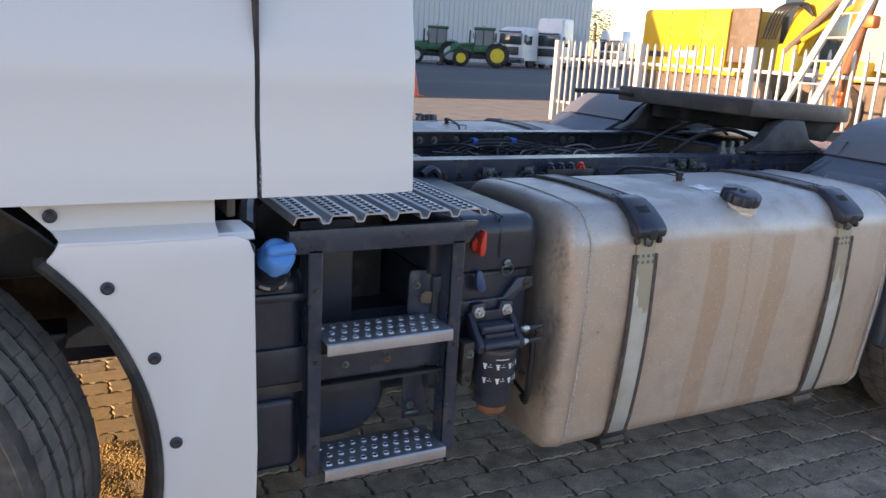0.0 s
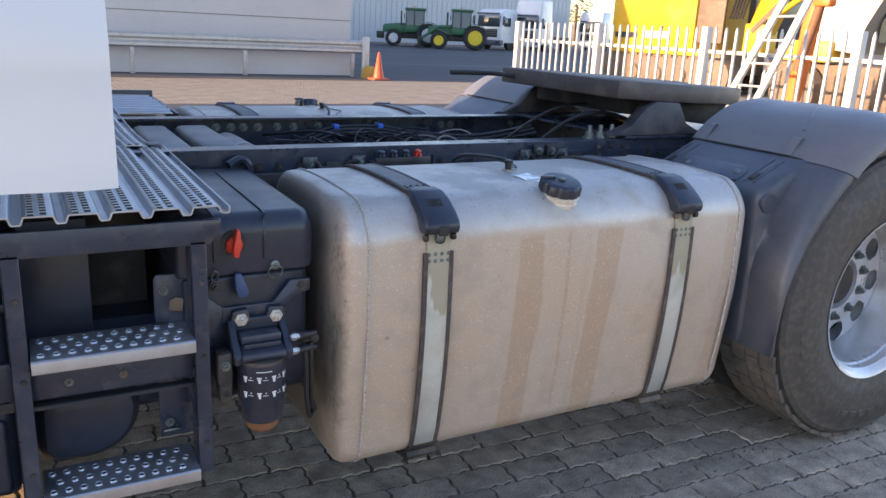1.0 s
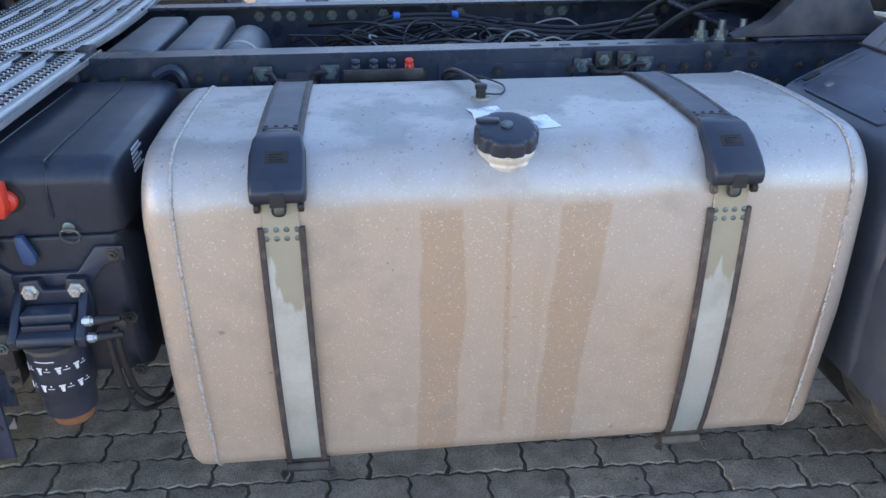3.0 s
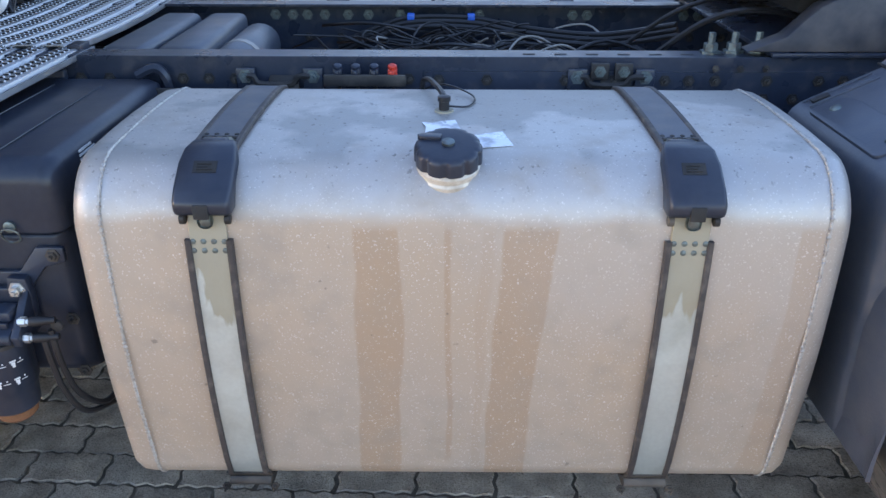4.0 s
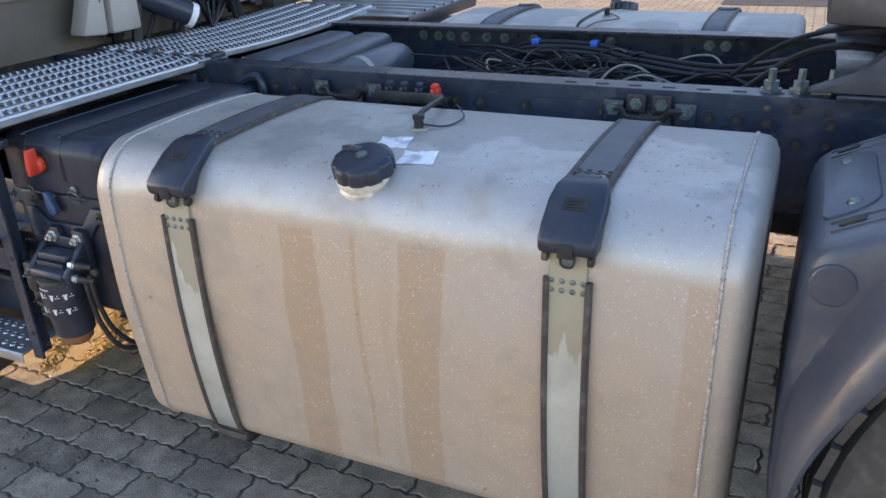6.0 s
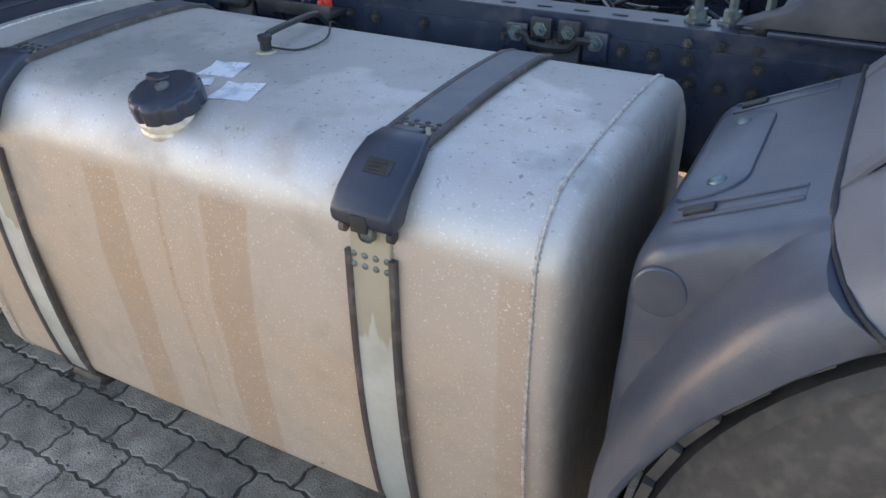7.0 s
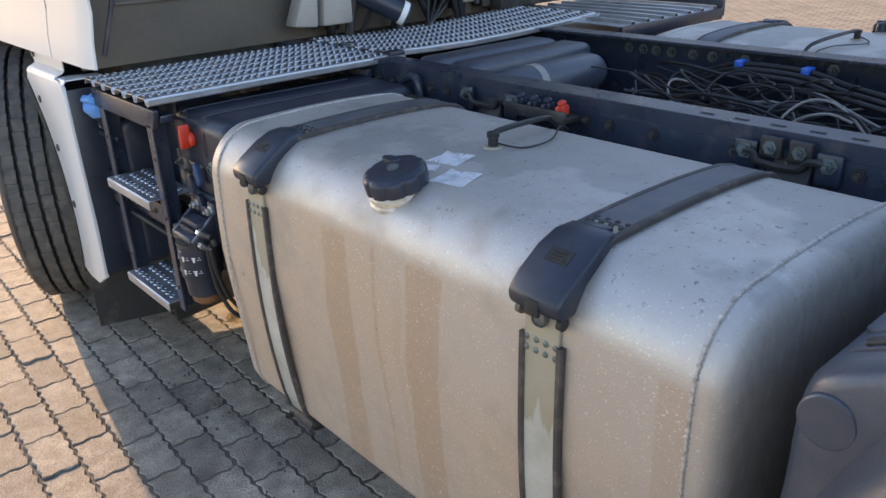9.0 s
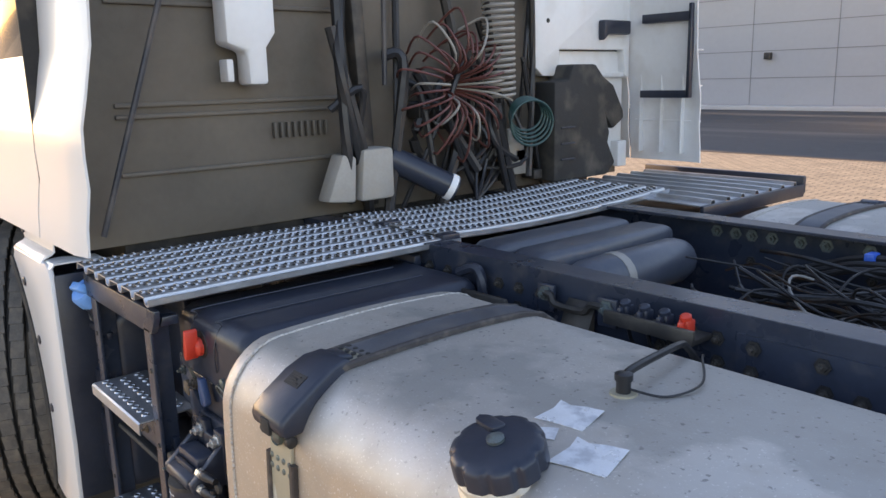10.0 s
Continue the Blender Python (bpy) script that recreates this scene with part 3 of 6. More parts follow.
        for row in (0.846, 0.829):
            for k in range(4):
                bm = lathe((xc - 0.027 + 0.018 * k, flip(bowed(TY0, row)[0] - 0.006, far), row), (0, 1 if far else -1, 0), ((0, 0.0055), (0.002, 0.0048), (0.003, 0.003)), 10)
                part("rivet", bm, zinc, body)
        part("strap_end", ribbon(strap_stations(0.0075)[:4], xc, 0.09, 0.003, far), dark_iron, body, "dark steel shoe holding the strap end", angle=40)
        for dx in (-0.05, 0.05):
            part("shoe_lug", bolt((xc + dx, flip(1.63, far), 0.262), (0, 1 if far else -1, 0), 0.006, 0.01), dark_iron, body)
        part("strap_foot", prism([(flip(1.626, far), 0.268), (flip(1.64, far), 0.254), (flip(1.69, far), 0.247), (flip(1.69, far), 0.262), (flip(1.634, far), 0.284)], "x", xc - 0.044, xc + 0.044, 0.004), dark_iron, body, "rusty dark strap bracket")
        part("tank_cradle", prism([(flip(1.68, far), 0.242), (flip(1.8, far), 0.215), (flip(2.31, far), 0.215), (flip(2.31, far), 0.26), (flip(1.68, far), 0.262)], "x", xc - 0.04, xc + 0.04, 0.008), dark_iron, body, "dark cradle arm under the tank")
        part("tank_cradle", prism([(flip(2.235, far), 0.24), (flip(2.302, far), 0.24), (flip(2.302, far), 0.96), (flip(2.235, far), 0.8)], "x", xc - 0.04, xc + 0.04, 0.008), dark_iron, body, "dark cradle arm under the tank")
    # filler neck and cap
    ax = Vector((0, (1 if far else -1) * math.sin(radians(15)), math.cos(radians(15))))
    base = Vector((1.918, flip(1.669, far), 0.944))
    part("filler_neck", lathe(base, ax, ((-0.04, 0.058), (0.004, 0.0575), (0.008, 0.0545), (0.012, 0.0545), (0.014, 0.0565), (0.02, 0.0565), (0.024, 0.052), (0.03, 0.05)), 40), neck_metal, body, "pale filler neck ring")
    d, u, w2 = basis(ax)
    secs = []
    for hgt, rr, amp in ((0.024, 0.052, 0.0), (0.026, 0.0585, 0.004), (0.048, 0.0585, 0.004), (0.0535, 0.056, 0.003), (0.0565, 0.05, 0.001), (0.0575, 0.044, 0), (0.058, 0.02, 0)):
        secs.append([base + d * hgt + (u * math.cos(k * math.tau / 110) + w2 * math.sin(k * math.tau / 110)) * (rr - (amp if k % 11 > 8 else amp * 0.4 if k % 11 in (0, 8) else 0)) for k in range(110)])
    cap = part("filler_cap", loft(secs), black_plastic, body, "black knurled filler cap with a lock", angle=40)
    part("cap_lock", lathe(base + d * 0.0585, d, ((0, 0.011), (0.004, 0.011), (0.0045, 0.006)), 16), zinc, body, "steel lock barrel")
    bm = prism(rounded(-0.056, -0.014, 0.006, 0.03, (0.012, 0.006, 0.006, 0.012), 4), "z", 0, 0.0105, 0.003)
    bm.transform(Matrix.Translation(base + d * 0.0565) @ Matrix(((1, 0, 0), (0, 1, 0), tuple(d))).transposed().to_4x4() @ Matrix.Rotation(radians(-8 if not far else 8), 4, "Z"))
    part("lock_flap", bm, black_plastic, body, "raised bar of the lock flap")
    # sender fitting and hose
    p = Vector((1.909, flip(1.91, far), 0.979))
    part("sender_flange", lathe(p, (0, 0, 1), ((0, 0.02), (0.005, 0.019)), 20), strap_steel, body)
    bm = lathe(p, (0, 0, 1), ((0.005, 0.0105), (0.022, 0.0105), (0.023, 0.013), (0.032, 0.013), (0.034, 0.008)), 12)
    part("sender_fitting", bm, cable_black, body, "black hose fitting")
    side = -1 if far else 1
    part("sender_hose", hose([p + Vector((0, 0, 0.026)), p + Vector((-0.003, side * 0.02, 0.031)), p + Vector((-0.015, side * 0.09, 0.028)), p + Vector((-0.035, side * 0.19, 0.018)), p + Vector((-0.05, side * 0.235, 0.0)), p + Vector((-0.052, side * 0.29, -0.05))], 0.006, 8), cable_black, body, "black breather hose")
    part("sender_wire", hose([p + Vector((0.01, 0, 0.012)), p + Vector((0.05, side * 0.03, 0.004)), p + Vector((0.06, side * 0.1, 0.006)), p + Vector((0.0, side * 0.2, 0.004)), p + Vector((-0.05, side * 0.29, -0.03))], 0.002, 5), cable_black, body, "thin dark wire lying on the tank")
    if not far:
        for (cx, cy, sx, sy, rot) in ((1.99, 1.735, 0.073, 0.068, 14), (1.903, 1.803, 0.07, 0.062, 12), (1.912, 1.742, 0.035, 0.03, 30)):
            m = Matrix.Translation((cx, cy, bowed(cy, TZ1)[1] + 0.0015)) @ Matrix.Rotation(radians(rot), 4, "Z") @ Matrix.Rotation(radians(4), 4, "X")
            o = [(-sx / 2, -sy / 2), (-sx * 0.1, -sy * 0.47), (sx * 0.5, -sy * 0.5), (sx * 0.5, sy * 0.5), (sx * 0.12, sy * 0.47), (-sx * 0.15, sy * 0.38), (-sx * 0.42, sy * 0.5), (-sx * 0.38, sy * 0.1)]
            bm = prism(o, "z", 0, 0.0008)
            bm.transform(m)
            part("sticker", bm, sticker_mat, body, "torn silver information sticker")
    return body


fuel_tank(False)
fuel_tank(True)

# tank hanger brackets on the rail
for x0, x1, ps in ((1.42, 1.585, ((0, 0), (0.02, 0), (0.035, -0.018), (0.11, -0.018), (0.13, 0), (0.165, 0))), (2.232, 2.397, ((0, 0), (0.02, 0), (0.035, -0.018), (0.11, -0.018), (0.13, 0), (0.165, 0)))):
    br = part("tank_bracket", hose([(x0 + a, 2.285, 0.956 + b) for a, b in ps], 0.008, 6, 3), dark_iron, truck, "bent dark hanger bracket")
    for x in (x0, x1):
        part("bracket_plate", box(x - 0.024, x + 0.024, 2.291, 2.3, 0.915, 0.975, 0.003), chassis_paint, br)
        part("bracket_bolt", bolt((x, 2.291, 0.955), (0, -1, 0), 0.0115, 0.012), zinc, br, "zinc-plated bolt")
for x in (2.285, 2.343):
    pl = part("spacer_plate", box(x - 0.022, x + 0.022, 2.286, 2.3, 0.95, 0.99, 0.003), dark_iron, truck, "square dark steel spacer plate")
    part("spacer_bolt", bolt((x, 2.286, 0.97), (0, -1, 0), 0.0095, 0.009), zinc, pl, "zinc-plated bolt")
# connector row, the last one red
row = part("connector_bracket", prism([(2.235, 0.945), (2.3, 0.945), (2.3, 0.955), (2.243, 0.955), (2.243, 0.972), (2.235, 0.972)], "x", 1.62, 1.815, 0.001), dark_iron, truck, "bracket with four cable sockets")
for i in range(4):
    x = 1.65 + 0.044 * i
    bm = box(x - 0.011, x + 0.011, 2.255, 2.28, 0.957, 0.982, 0.004)
    lathe((x, 2.265, 0.98), (0, -0.3, 1), ((0, 0.011), (0.009, 0.011), (0.012, 0.007)), 10, bm)
    box(x - 0.005, x + 0.005, 2.242, 2.255, 0.965, 0.98, 0.003, bm=bm)
    part("socket", bm, red_plastic if i == 3 else black_plastic, row, "red socket cap" if i == 3 else "black socket cap")
    part("socket_cable", hose([(x, 2.27, 0.95), (x + 0.01, 2.28, 0.9), (x + 0.05, 2.295, 0.86)], 0.004, 6, 4), cable_black, row)
# spring hanger bolts
for i, x in enumerate((2.568, 2.628, 2.69)):
    bm = lathe((x, 2.362 + 0.008 * i, 1.0), (0, 0, 1), ((0, 0.026), (0.006, 0.026), (0.006, 0.018), (0.024, 0.0175), (0.024, 0.0095), (0.05, 0.009)), 6)
    part("hanger_bolt", bm, zinc, truck, "pale zinc-plated bolt standing on the rail")
    part("hanger_bolt", bolt((x, 2.3, 0.975), (0, -1, 0), 0.006, 0.007), dark_iron, truck, "pale zinc-plated bolt head")

# wiring between the rails
r3 = random.Random(21)
for i in range(22):
    z0 = r3.uniform(0.8, 0.93)
    y0 = r3.uniform(2.75, 3.1)
    pts = []
    x = r3.uniform(1.3, 1.7)
    while x < r3.uniform(2.3, 2.75):
        pts.append((x, y0 + r3.uniform(-0.09, 0.09), z0 + r3.uniform(-0.05, 0.05)))
        x += r3.uniform(0.12, 0.2)
    if len(pts) > 2:
        part("cable", hose(pts, r3.choice((0.003, 0.004, 0.006)), 6, 5), cable_black, truck, "black cable loom between the rails")
for i in range(16):
    cx, cy, cz, rr = r3.uniform(1.7, 2.35), r3.uniform(2.7, 2.95), r3.uniform(0.88, 0.95), r3.uniform(0.06, 0.13)
    pts = [(cx + rr * 1.6 * math.cos(a), cy + rr * math.sin(a), cz + 0.035 * math.sin(2 * a + i)) for a in np.linspace(0.2, 5.6, 12)]
    part("cable", hose(pts, 0.0034, 6, 3), cable_grey if i % 4 == 0 else cable_black, truck, "loose loop of cable")
for k, x in enumerate((1.79, 1.99)):
    part("cable_clip", box(x - 0.012, x + 0.012, 3.04, 3.08, 0.955, 0.975, 0.003), blue_tape, truck, "blue cable clip")
loom = [(1.55, 3.05, 0.88), (1.68, 3.06, 0.93), (1.79, 3.06, 0.962), (1.99, 3.06, 0.962), (2.15, 3.02, 0.94), (2.4, 2.95, 0.93), (2.6, 2.8, 0.99)]
for k in range(3):
    part("cable", hose([(a, b - 0.02 * k, c - 0.012 * k) for a, b, c in loom], 0.0085, 8), cable_black, truck, "thick black cable loom")
# gearbox humps and air cylinder between the rails
for x0 in (0.98, 1.13):
    part("gearbox_cover", loft([[(x, y, z) for x, z in rounded(x0 + i, x0 + 0.13 - i, 0.72 + i, 0.985 - i, (0.015, 0.015, 0.022, 0.03), 3)] for y, i in ((2.45, 0.03), (2.47, 0.008), (2.5, 0), (3.0, 0), (3.03, 0.008), (3.05, 0.03))]), grey_plastic, truck, "dark ribbed cover between the rails")
part("air_cylinder", lathe((1.31, 2.52, 0.9), (0, 1, 0), ((0, 0.03), (0.01, 0.055), (0.05, 0.065), (0.42, 0.065), (0.46, 0.055), (0.47, 0.03)), 20), grey_plastic, truck, "dark air cylinder with a pale band")
part("cylinder_band", lathe((1.31, 2.66, 0.9), (0, 1, 0), ((0, 0.0665), (0.03, 0.0665)), 20), cable_grey, truck, "pale band")


# wheels
def wheel(name, xc, y_out, width, front, rad):
    at_hub = lambda dy: (xc, y_out + dy, rad)
    big = lambda r: r if r < 0.34 else 0.34 + (r - 0.34) * (rad - 0.34) / 0.16
    w = part(name, lathe(at_hub(0.09 if front else 0.24), (0, 1, 0), ((0, 0.13), (0.1, 0.13)), 20), dark_iron, truck, "wheel with a worn black tyre on a silver rim")
    t = width
    prof = [(0.045, 0.285), (0.012, 0.30), (0.0, 0.34), (-0.004, 0.352), (-0.004, 0.358), (-0.006, 0.40), (-0.004, 0.425), (0.0, 0.43), (0.006, 0.455), (0.012, 0.466), (0.011, 0.47), (0.022, 0.483)]
    side = part("sidewall", lathe(at_hub(0), (0, 1, 0), [(a, big(r)) for a, r in prof], 72, cap=False), tyre_side, w, "dusty black tyre sidewall")
    tread = [(0.022, 0.483)]
    for k in range(5):
        a = 0.03 + (t - 0.06) * k / 5
        b = 0.03 + (t - 0.06) * (k + 1) / 5
        top = 0.494 if front else 0.488
        tread += [(a + 0.004, top), (b - 0.007, top), (b - 0.005, 0.479), (b + 0.003, 0.479)]
    tread += [(t - 0.022, 0.483), (t, 0.40), (t - 0.03, 0.29)]
    part("tyre", lathe(at_hub(0), (0, 1, 0), [(a, big(r)) for a, r in tread], 72, cap=False), rubber, w, "grooved black tread", angle=30)
    bm = bmesh.new()
    count, rows, length, wide, high, twist = (62, 5, 0.0493, 0.036, 0.009, 5) if front else (46, 4, 0.067, 0.054, 0.014, 6)
    for k in range(count):
        for j in range(rows):
            a = math.tau * (k + 0.5 * (j % 2)) / count
            y0 = 0.03 + (t - 0.06) * (j + (0.47 if front else 0.5)) / rows
            tb = bmesh.new()
            bmesh.ops.create_cube(tb, size=1)
            m = Matrix.Translation(at_hub(y0)) @ Matrix.Rotation(a, 4, "Y") @ Matrix.Translation((0, 0, big(0.4995) - high / 2)) @ Matrix.Rotation(radians(twist if j % 2 else -twist), 4, "Z")
            for v in tb.verts:
                v.co = m @ Vector((v.co.x * length, v.co.y * wide, v.co.z * high))
            merge(bm, tb)
    tagged(part("tread_block", bm, tread_rubber, w, "ribbed worn tread" if front else "chunky tread blocks", smooth=False), kind="stuff")
    # rim: flange, well and a deep disc with ten round openings
    deep = 0.05 if front else 0.205
    lip = [(0.03, 0.283), (0.012, 0.296), (0.008, 0.301), (0.012, 0.29), (0.03, 0.277), (0.034, 0.272), (0.06, 0.27), (0.066, 0.264), (deep + 0.02, 0.26), (deep + 0.06, 0.256)]
    part("rim", lathe(at_hub(0), (0, 1, 0), lip, 64, cap=False), rim_paint, w, "dusty silver rim")
    bm = bmesh.new()
    n = 200
    radii_d = [(0.261, 0.025), (0.257, 0.012)] + [(r, 0.004 - 0.1 * (0.255 - r)) for r in np.linspace(0.255, 0.17, 17)] + [(0.16, -0.012), (0.1, -0.014), (0.095, 0.012), (0.0001, 0.012)]
    rs = [[bm.verts.new((xc + r * math.cos(k * math.tau / n), y_out + deep + dy, rad + r * math.sin(k * math.tau / n))) for k in range(n)] for r, dy in radii_d]
    for i in range(len(rs) - 1):
        rm = (radii_d[i][0] + radii_d[i + 1][0]) / 2
        for k in range(n):
            off = ((k + 0.5 - 8) % 20 - 10) * math.tau / n * rm
            if math.hypot(off, rm - 0.211) < 0.042:
                continue
            bm.faces.new((rs[i][k], rs[i][(k + 1) % n], rs[i + 1][(k + 1) % n], rs[i + 1][k]))
    part("rim_disc", bm, rim_paint, w, "silver wheel disc with round openings")
    for k in range(10):
        a = math.tau * (k + 0.5) / 10
        part("wheel_nut", bolt((xc + 0.128 * math.cos(a), y_out + deep - 0.013, rad + 0.128 * math.sin(a)), (0, -1, 0), 0.013, 0.02), zinc, w)
    part("hub", lathe(at_hub(deep + 0.01), (0, -1, 0), ((0, 0.085), (0.022, 0.08), (0.026, 0.06), (0.028, 0.02)), 24), dark_iron, w, "dark wheel hub")
    # raised lettering bars and rings of the sidewall
    if not front:
        for base in (70, 160, 250, 340):
            for k in range(6):
                a0 = base + 7.2 * k
                rr = (big(0.405), big(0.428))
                secs = [[(xc + r * math.cos(radians(a)), y_out - d, rad + r * math.sin(radians(a))) for r, d in ((rr[0], 0.0045), (rr[0] + 0.003, 0.007), (rr[1] - 0.003, 0.0055), (rr[1], 0.0015))] for a in np.linspace(a0, a0 + 4.6, 4)]
                part("sidewall_mark", loft(secs, closed=False, caps=False), tyre_side, w, "raised moulded bar")
    return w


def tyre_only(xc, y_out, t, rad=0.5):
    prof = [(0.04, 0.285), (0.0, 0.33), (-0.004, 0.40), (0.012, 0.47), (0.03, 0.497), (t - 0.03, 0.497), (t - 0.012, 0.47), (t, 0.4), (t - 0.04, 0.285)]
    return part("inner_tyre", lathe((xc, y_out, rad), (0, 1, 0), [(a, r if r < 0.34 else 0.34 + (r - 0.34) * (rad - 0.34) / 0.16) for a, r in prof], 56), rubber, truck, "black inner tyre")


WX = 3.2
WHX, WHR = 3.265, 0.541
wheel("rear_wheel", WHX, 1.495, 0.3, False, WHR)
tyre_only(WHX, 1.83, 0.29, WHR)
tyre_only(WHX, 3.35, 0.29, WHR)
tyre_only(WHX, 3.685, 0.29, WHR)
FX = -0.385
steered = wheel("front_wheel", FX + 0.015, 1.54, 0.31, True, 0.5)
pivot = Vector((FX + 0.015, 1.69, 0.5))
steered.matrix_basis = Matrix.Translation(steered.location) @ Matrix.Translation(pivot) @ Matrix.Rotation(radians(-22), 4, "Z") @ Matrix.Translation(-pivot)
tyre_only(FX, 3.62, 0.31)
part("rear_axle", lathe((WHX, 1.75, 0.54), (0, 1, 0), ((0, 0.06), (0.5, 0.08), (0.8, 0.09), (0.9, 0.2), (1.2, 0.2), (1.3, 0.09), (2.07, 0.06)), 20), dark_iron, truck, "dark rear axle")
part("front_axle", box(FX - 0.05, FX + 0.05, 1.8, 3.67, 0.4, 0.5, 0.01), dark_iron, truck, "dark front axle beam")


# rear mudguards
def arc(r, a0, a1, n, xc=WX, zc=0.5):
    return [(xc + r * math.cos(radians(a)), zc + r * math.sin(radians(a))) for a in np.linspace(a0, a1, n)]


GUARD_OUT = [(2.676, 0.44), (2.67, 0.5), (2.668, 0.6), (2.668, 0.7), (2.668, 0.8), (2.668, 0.87), (2.67, 0.9), (2.675, 0.922), (2.685, 0.938), (2.7, 0.95), (2.73, 0.965), (2.77, 0.984), (2.81, 1.003), (2.845, 1.02), (2.875, 1.034)]
GUARD_POLAR = sorted((math.degrees(math.atan2(z - 0.5, x - WX)) % 360, math.hypot(z - 0.5, x - WX)) for x, z in GUARD_OUT)


def mudguard(far):
    rt = lambda a: float(np.interp(a, (20, 70, 90, 105, 114, 118, 123), (0.655, 0.672, 0.68, 0.67, 0.652, 0.641, 0.625)))

    def at_polar(a, r, y):
        return (WX + r * math.cos(radians(a)), flip(y, far), 0.5 + r * math.sin(radians(a)))

    rows = []
    for a in np.linspace(122.4, 22, 36):
        lean = 4.0 * max(0, (a - 100) / 22.4)
        rows.append([at_polar(a - lean * max(0, (d - 0.012) / 0.063), rt(a) - d, y) for y, d in ((2.12, 0.0), (1.8, -0.003), (1.68, -0.001), (1.63, 0.003), (1.575, 0.013), (1.525, 0.026), (1.495, 0.045), (1.482, 0.07), (1.483, 0.078), (1.5, 0.079))])
    g = part("mudguard", sheet(rows, 0.004), faded_plastic, truck, "faded grey plastic mudguard over the drive wheel", angle=50)
    secs = []
    for a in (189, 186, 182, 178, 174, 170, 166, 162, 158, 155, 152, 149, 147, 145, 143.5, 142, 141, 140, 139, 138.2, 137.4, 136.6, 135.6, 134.4, 133, 131.5, 130, 128.5, 127, 125.5, 124, 122.6):
        ro = float(np.interp(a, [p[0] for p in GUARD_POLAR], [p[1] for p in GUARD_POLAR]))
        ri = float(np.interp(a, (118, 124, 134, 150, 165, 178, 189), (0.566, 0.548, 0.526, 0.513, 0.51, 0.512, 0.525)))
        ridge = min(float(np.interp(a, (122, 129, 135.5, 143.5, 150, 165, 181), (0.612, 0.6, 0.583, 0.566, 0.553, 0.54, 0.535))), ro - 0.014)
        soft = float(np.interp(a, (132, 138, 144), (0.014, 0.022, 0.045)))
        crease = min(ridge + 0.013, ro - 0.01)
        lean = 4.0 * max(0, 1 - (a - 122.6) / 14)
        side = max(crease + 0.001, ro - soft)
        row = [(ri, 1.52), (ri, 1.49), (ri + 0.005, 1.483), (ri + 0.3 * (ridge - ri), 1.481), (ri + 0.7 * (ridge - ri), 1.49), (ridge - 0.004, 1.508), (ridge + 0.003, 1.54), (crease - 0.002, 1.585), (crease, 1.608), (side, 1.614)]
        row += [(side + 0.55 * (ro - side), 1.619), (side + 0.85 * (ro - side), 1.63), (ro, 1.652), (ro, 1.8), (ro, 2.1), (ri, 2.1)]
        secs.append([at_polar(a - lean * max(0, (ridge - r) / (ridge - ri)), r, y) for r, y in row])
    part("guard_front", loft(secs), grey_plastic, g, "moulded front section with a flared arch and a sloping deck", angle=44)
    part("guard_joint", hose([at_polar(122.5 - 4 * max(0, (d - 0.012) / 0.063), 0.629 - d, y) for y, d in ((2.12, 0.0), (1.8, -0.001), (1.655, 0.001), (1.62, 0.01), (1.56, 0.019), (1.5, 0.041), (1.479, 0.072))], 0.0035, 6, 4), rubber, g, "dark joint in the mudguard")
    if not far:
        deck = Matrix.Translation((2.7, 0, 0.951)) @ Matrix.Rotation(-math.atan(0.475), 4, "Y")

        def on_deck(bm):
            bm.transform(deck)
            return bm

        part("guard_plug", lathe((2.712, 1.63, 0.895), (0, -1, 0), ((0, 0.033), (0.019, 0.033), (0.021, 0.0305)), 36), grey_plastic, g, "round blanking plug")
        part("guard_panel", on_deck(prism(rounded(-0.012, 0.075, 1.735, 2.035, (0.015, 0.05, 0.05, 0.015), 6), "z", -0.01, 0.004, 0.003)), grey_plastic, g, "raised panel on the deck")
        for x, y in ((0.036, 1.772), (0.029, 1.99)):
            part("guard_bolt", on_deck(lathe((x, y, 0.0038), (0, 0, 1), ((0, 0.0125), (0.002, 0.012), (0.0045, 0.0095), (0.006, 0.005)), 16)), zinc, g, "zinc-plated bolt")
        for y in (1.675, 2.05):
            bm = box(0.0, 0.15, y, y + 0.006, -0.004, 0.0028, 0.001)
            box(0.0, 0.15, y + 0.036, y + 0.042, -0.004, 0.0028, 0.001, bm=bm)
            box(0.02, 0.15, y + 0.01, y + 0.032, -0.004, 0.0012, 0.001, bm=bm)
            part("guard_latch", on_deck(bm), grey_plastic, g, "moulded channel for a latch")
            part("guard_latch", on_deck(box(0.012, 0.05, y + 0.012, y + 0.03, 0.0, 0.006, 0.002)), dark_iron, g, "small latch tongue")
            m = [(at_polar(a, rt(a) + h, 0)) for a, h in ((122.3, 0.002), (119, 0.008), (116.5, 0.012), (115.5, 0.004))]
            part("guard_tab", sheet([[(p[0], y + d, p[2]) for d in (0.004, 0.04)] for p in m], 0.005), faded_plastic, g, "moulded pocket for the latch")
        part("guard_rib", hose([(WX + (rt(a) - 0.004) * math.cos(radians(a)), 1.70 + 0.12 * (114 - a) / 20, 0.5 + (rt(a) - 0.004) * math.sin(radians(a))) for a in (112, 104, 96, 88, 78)], 0.01, 6, 5), faded_plastic, g, "moulded rib")
    return g


mudguard(False)
mudguard(True)

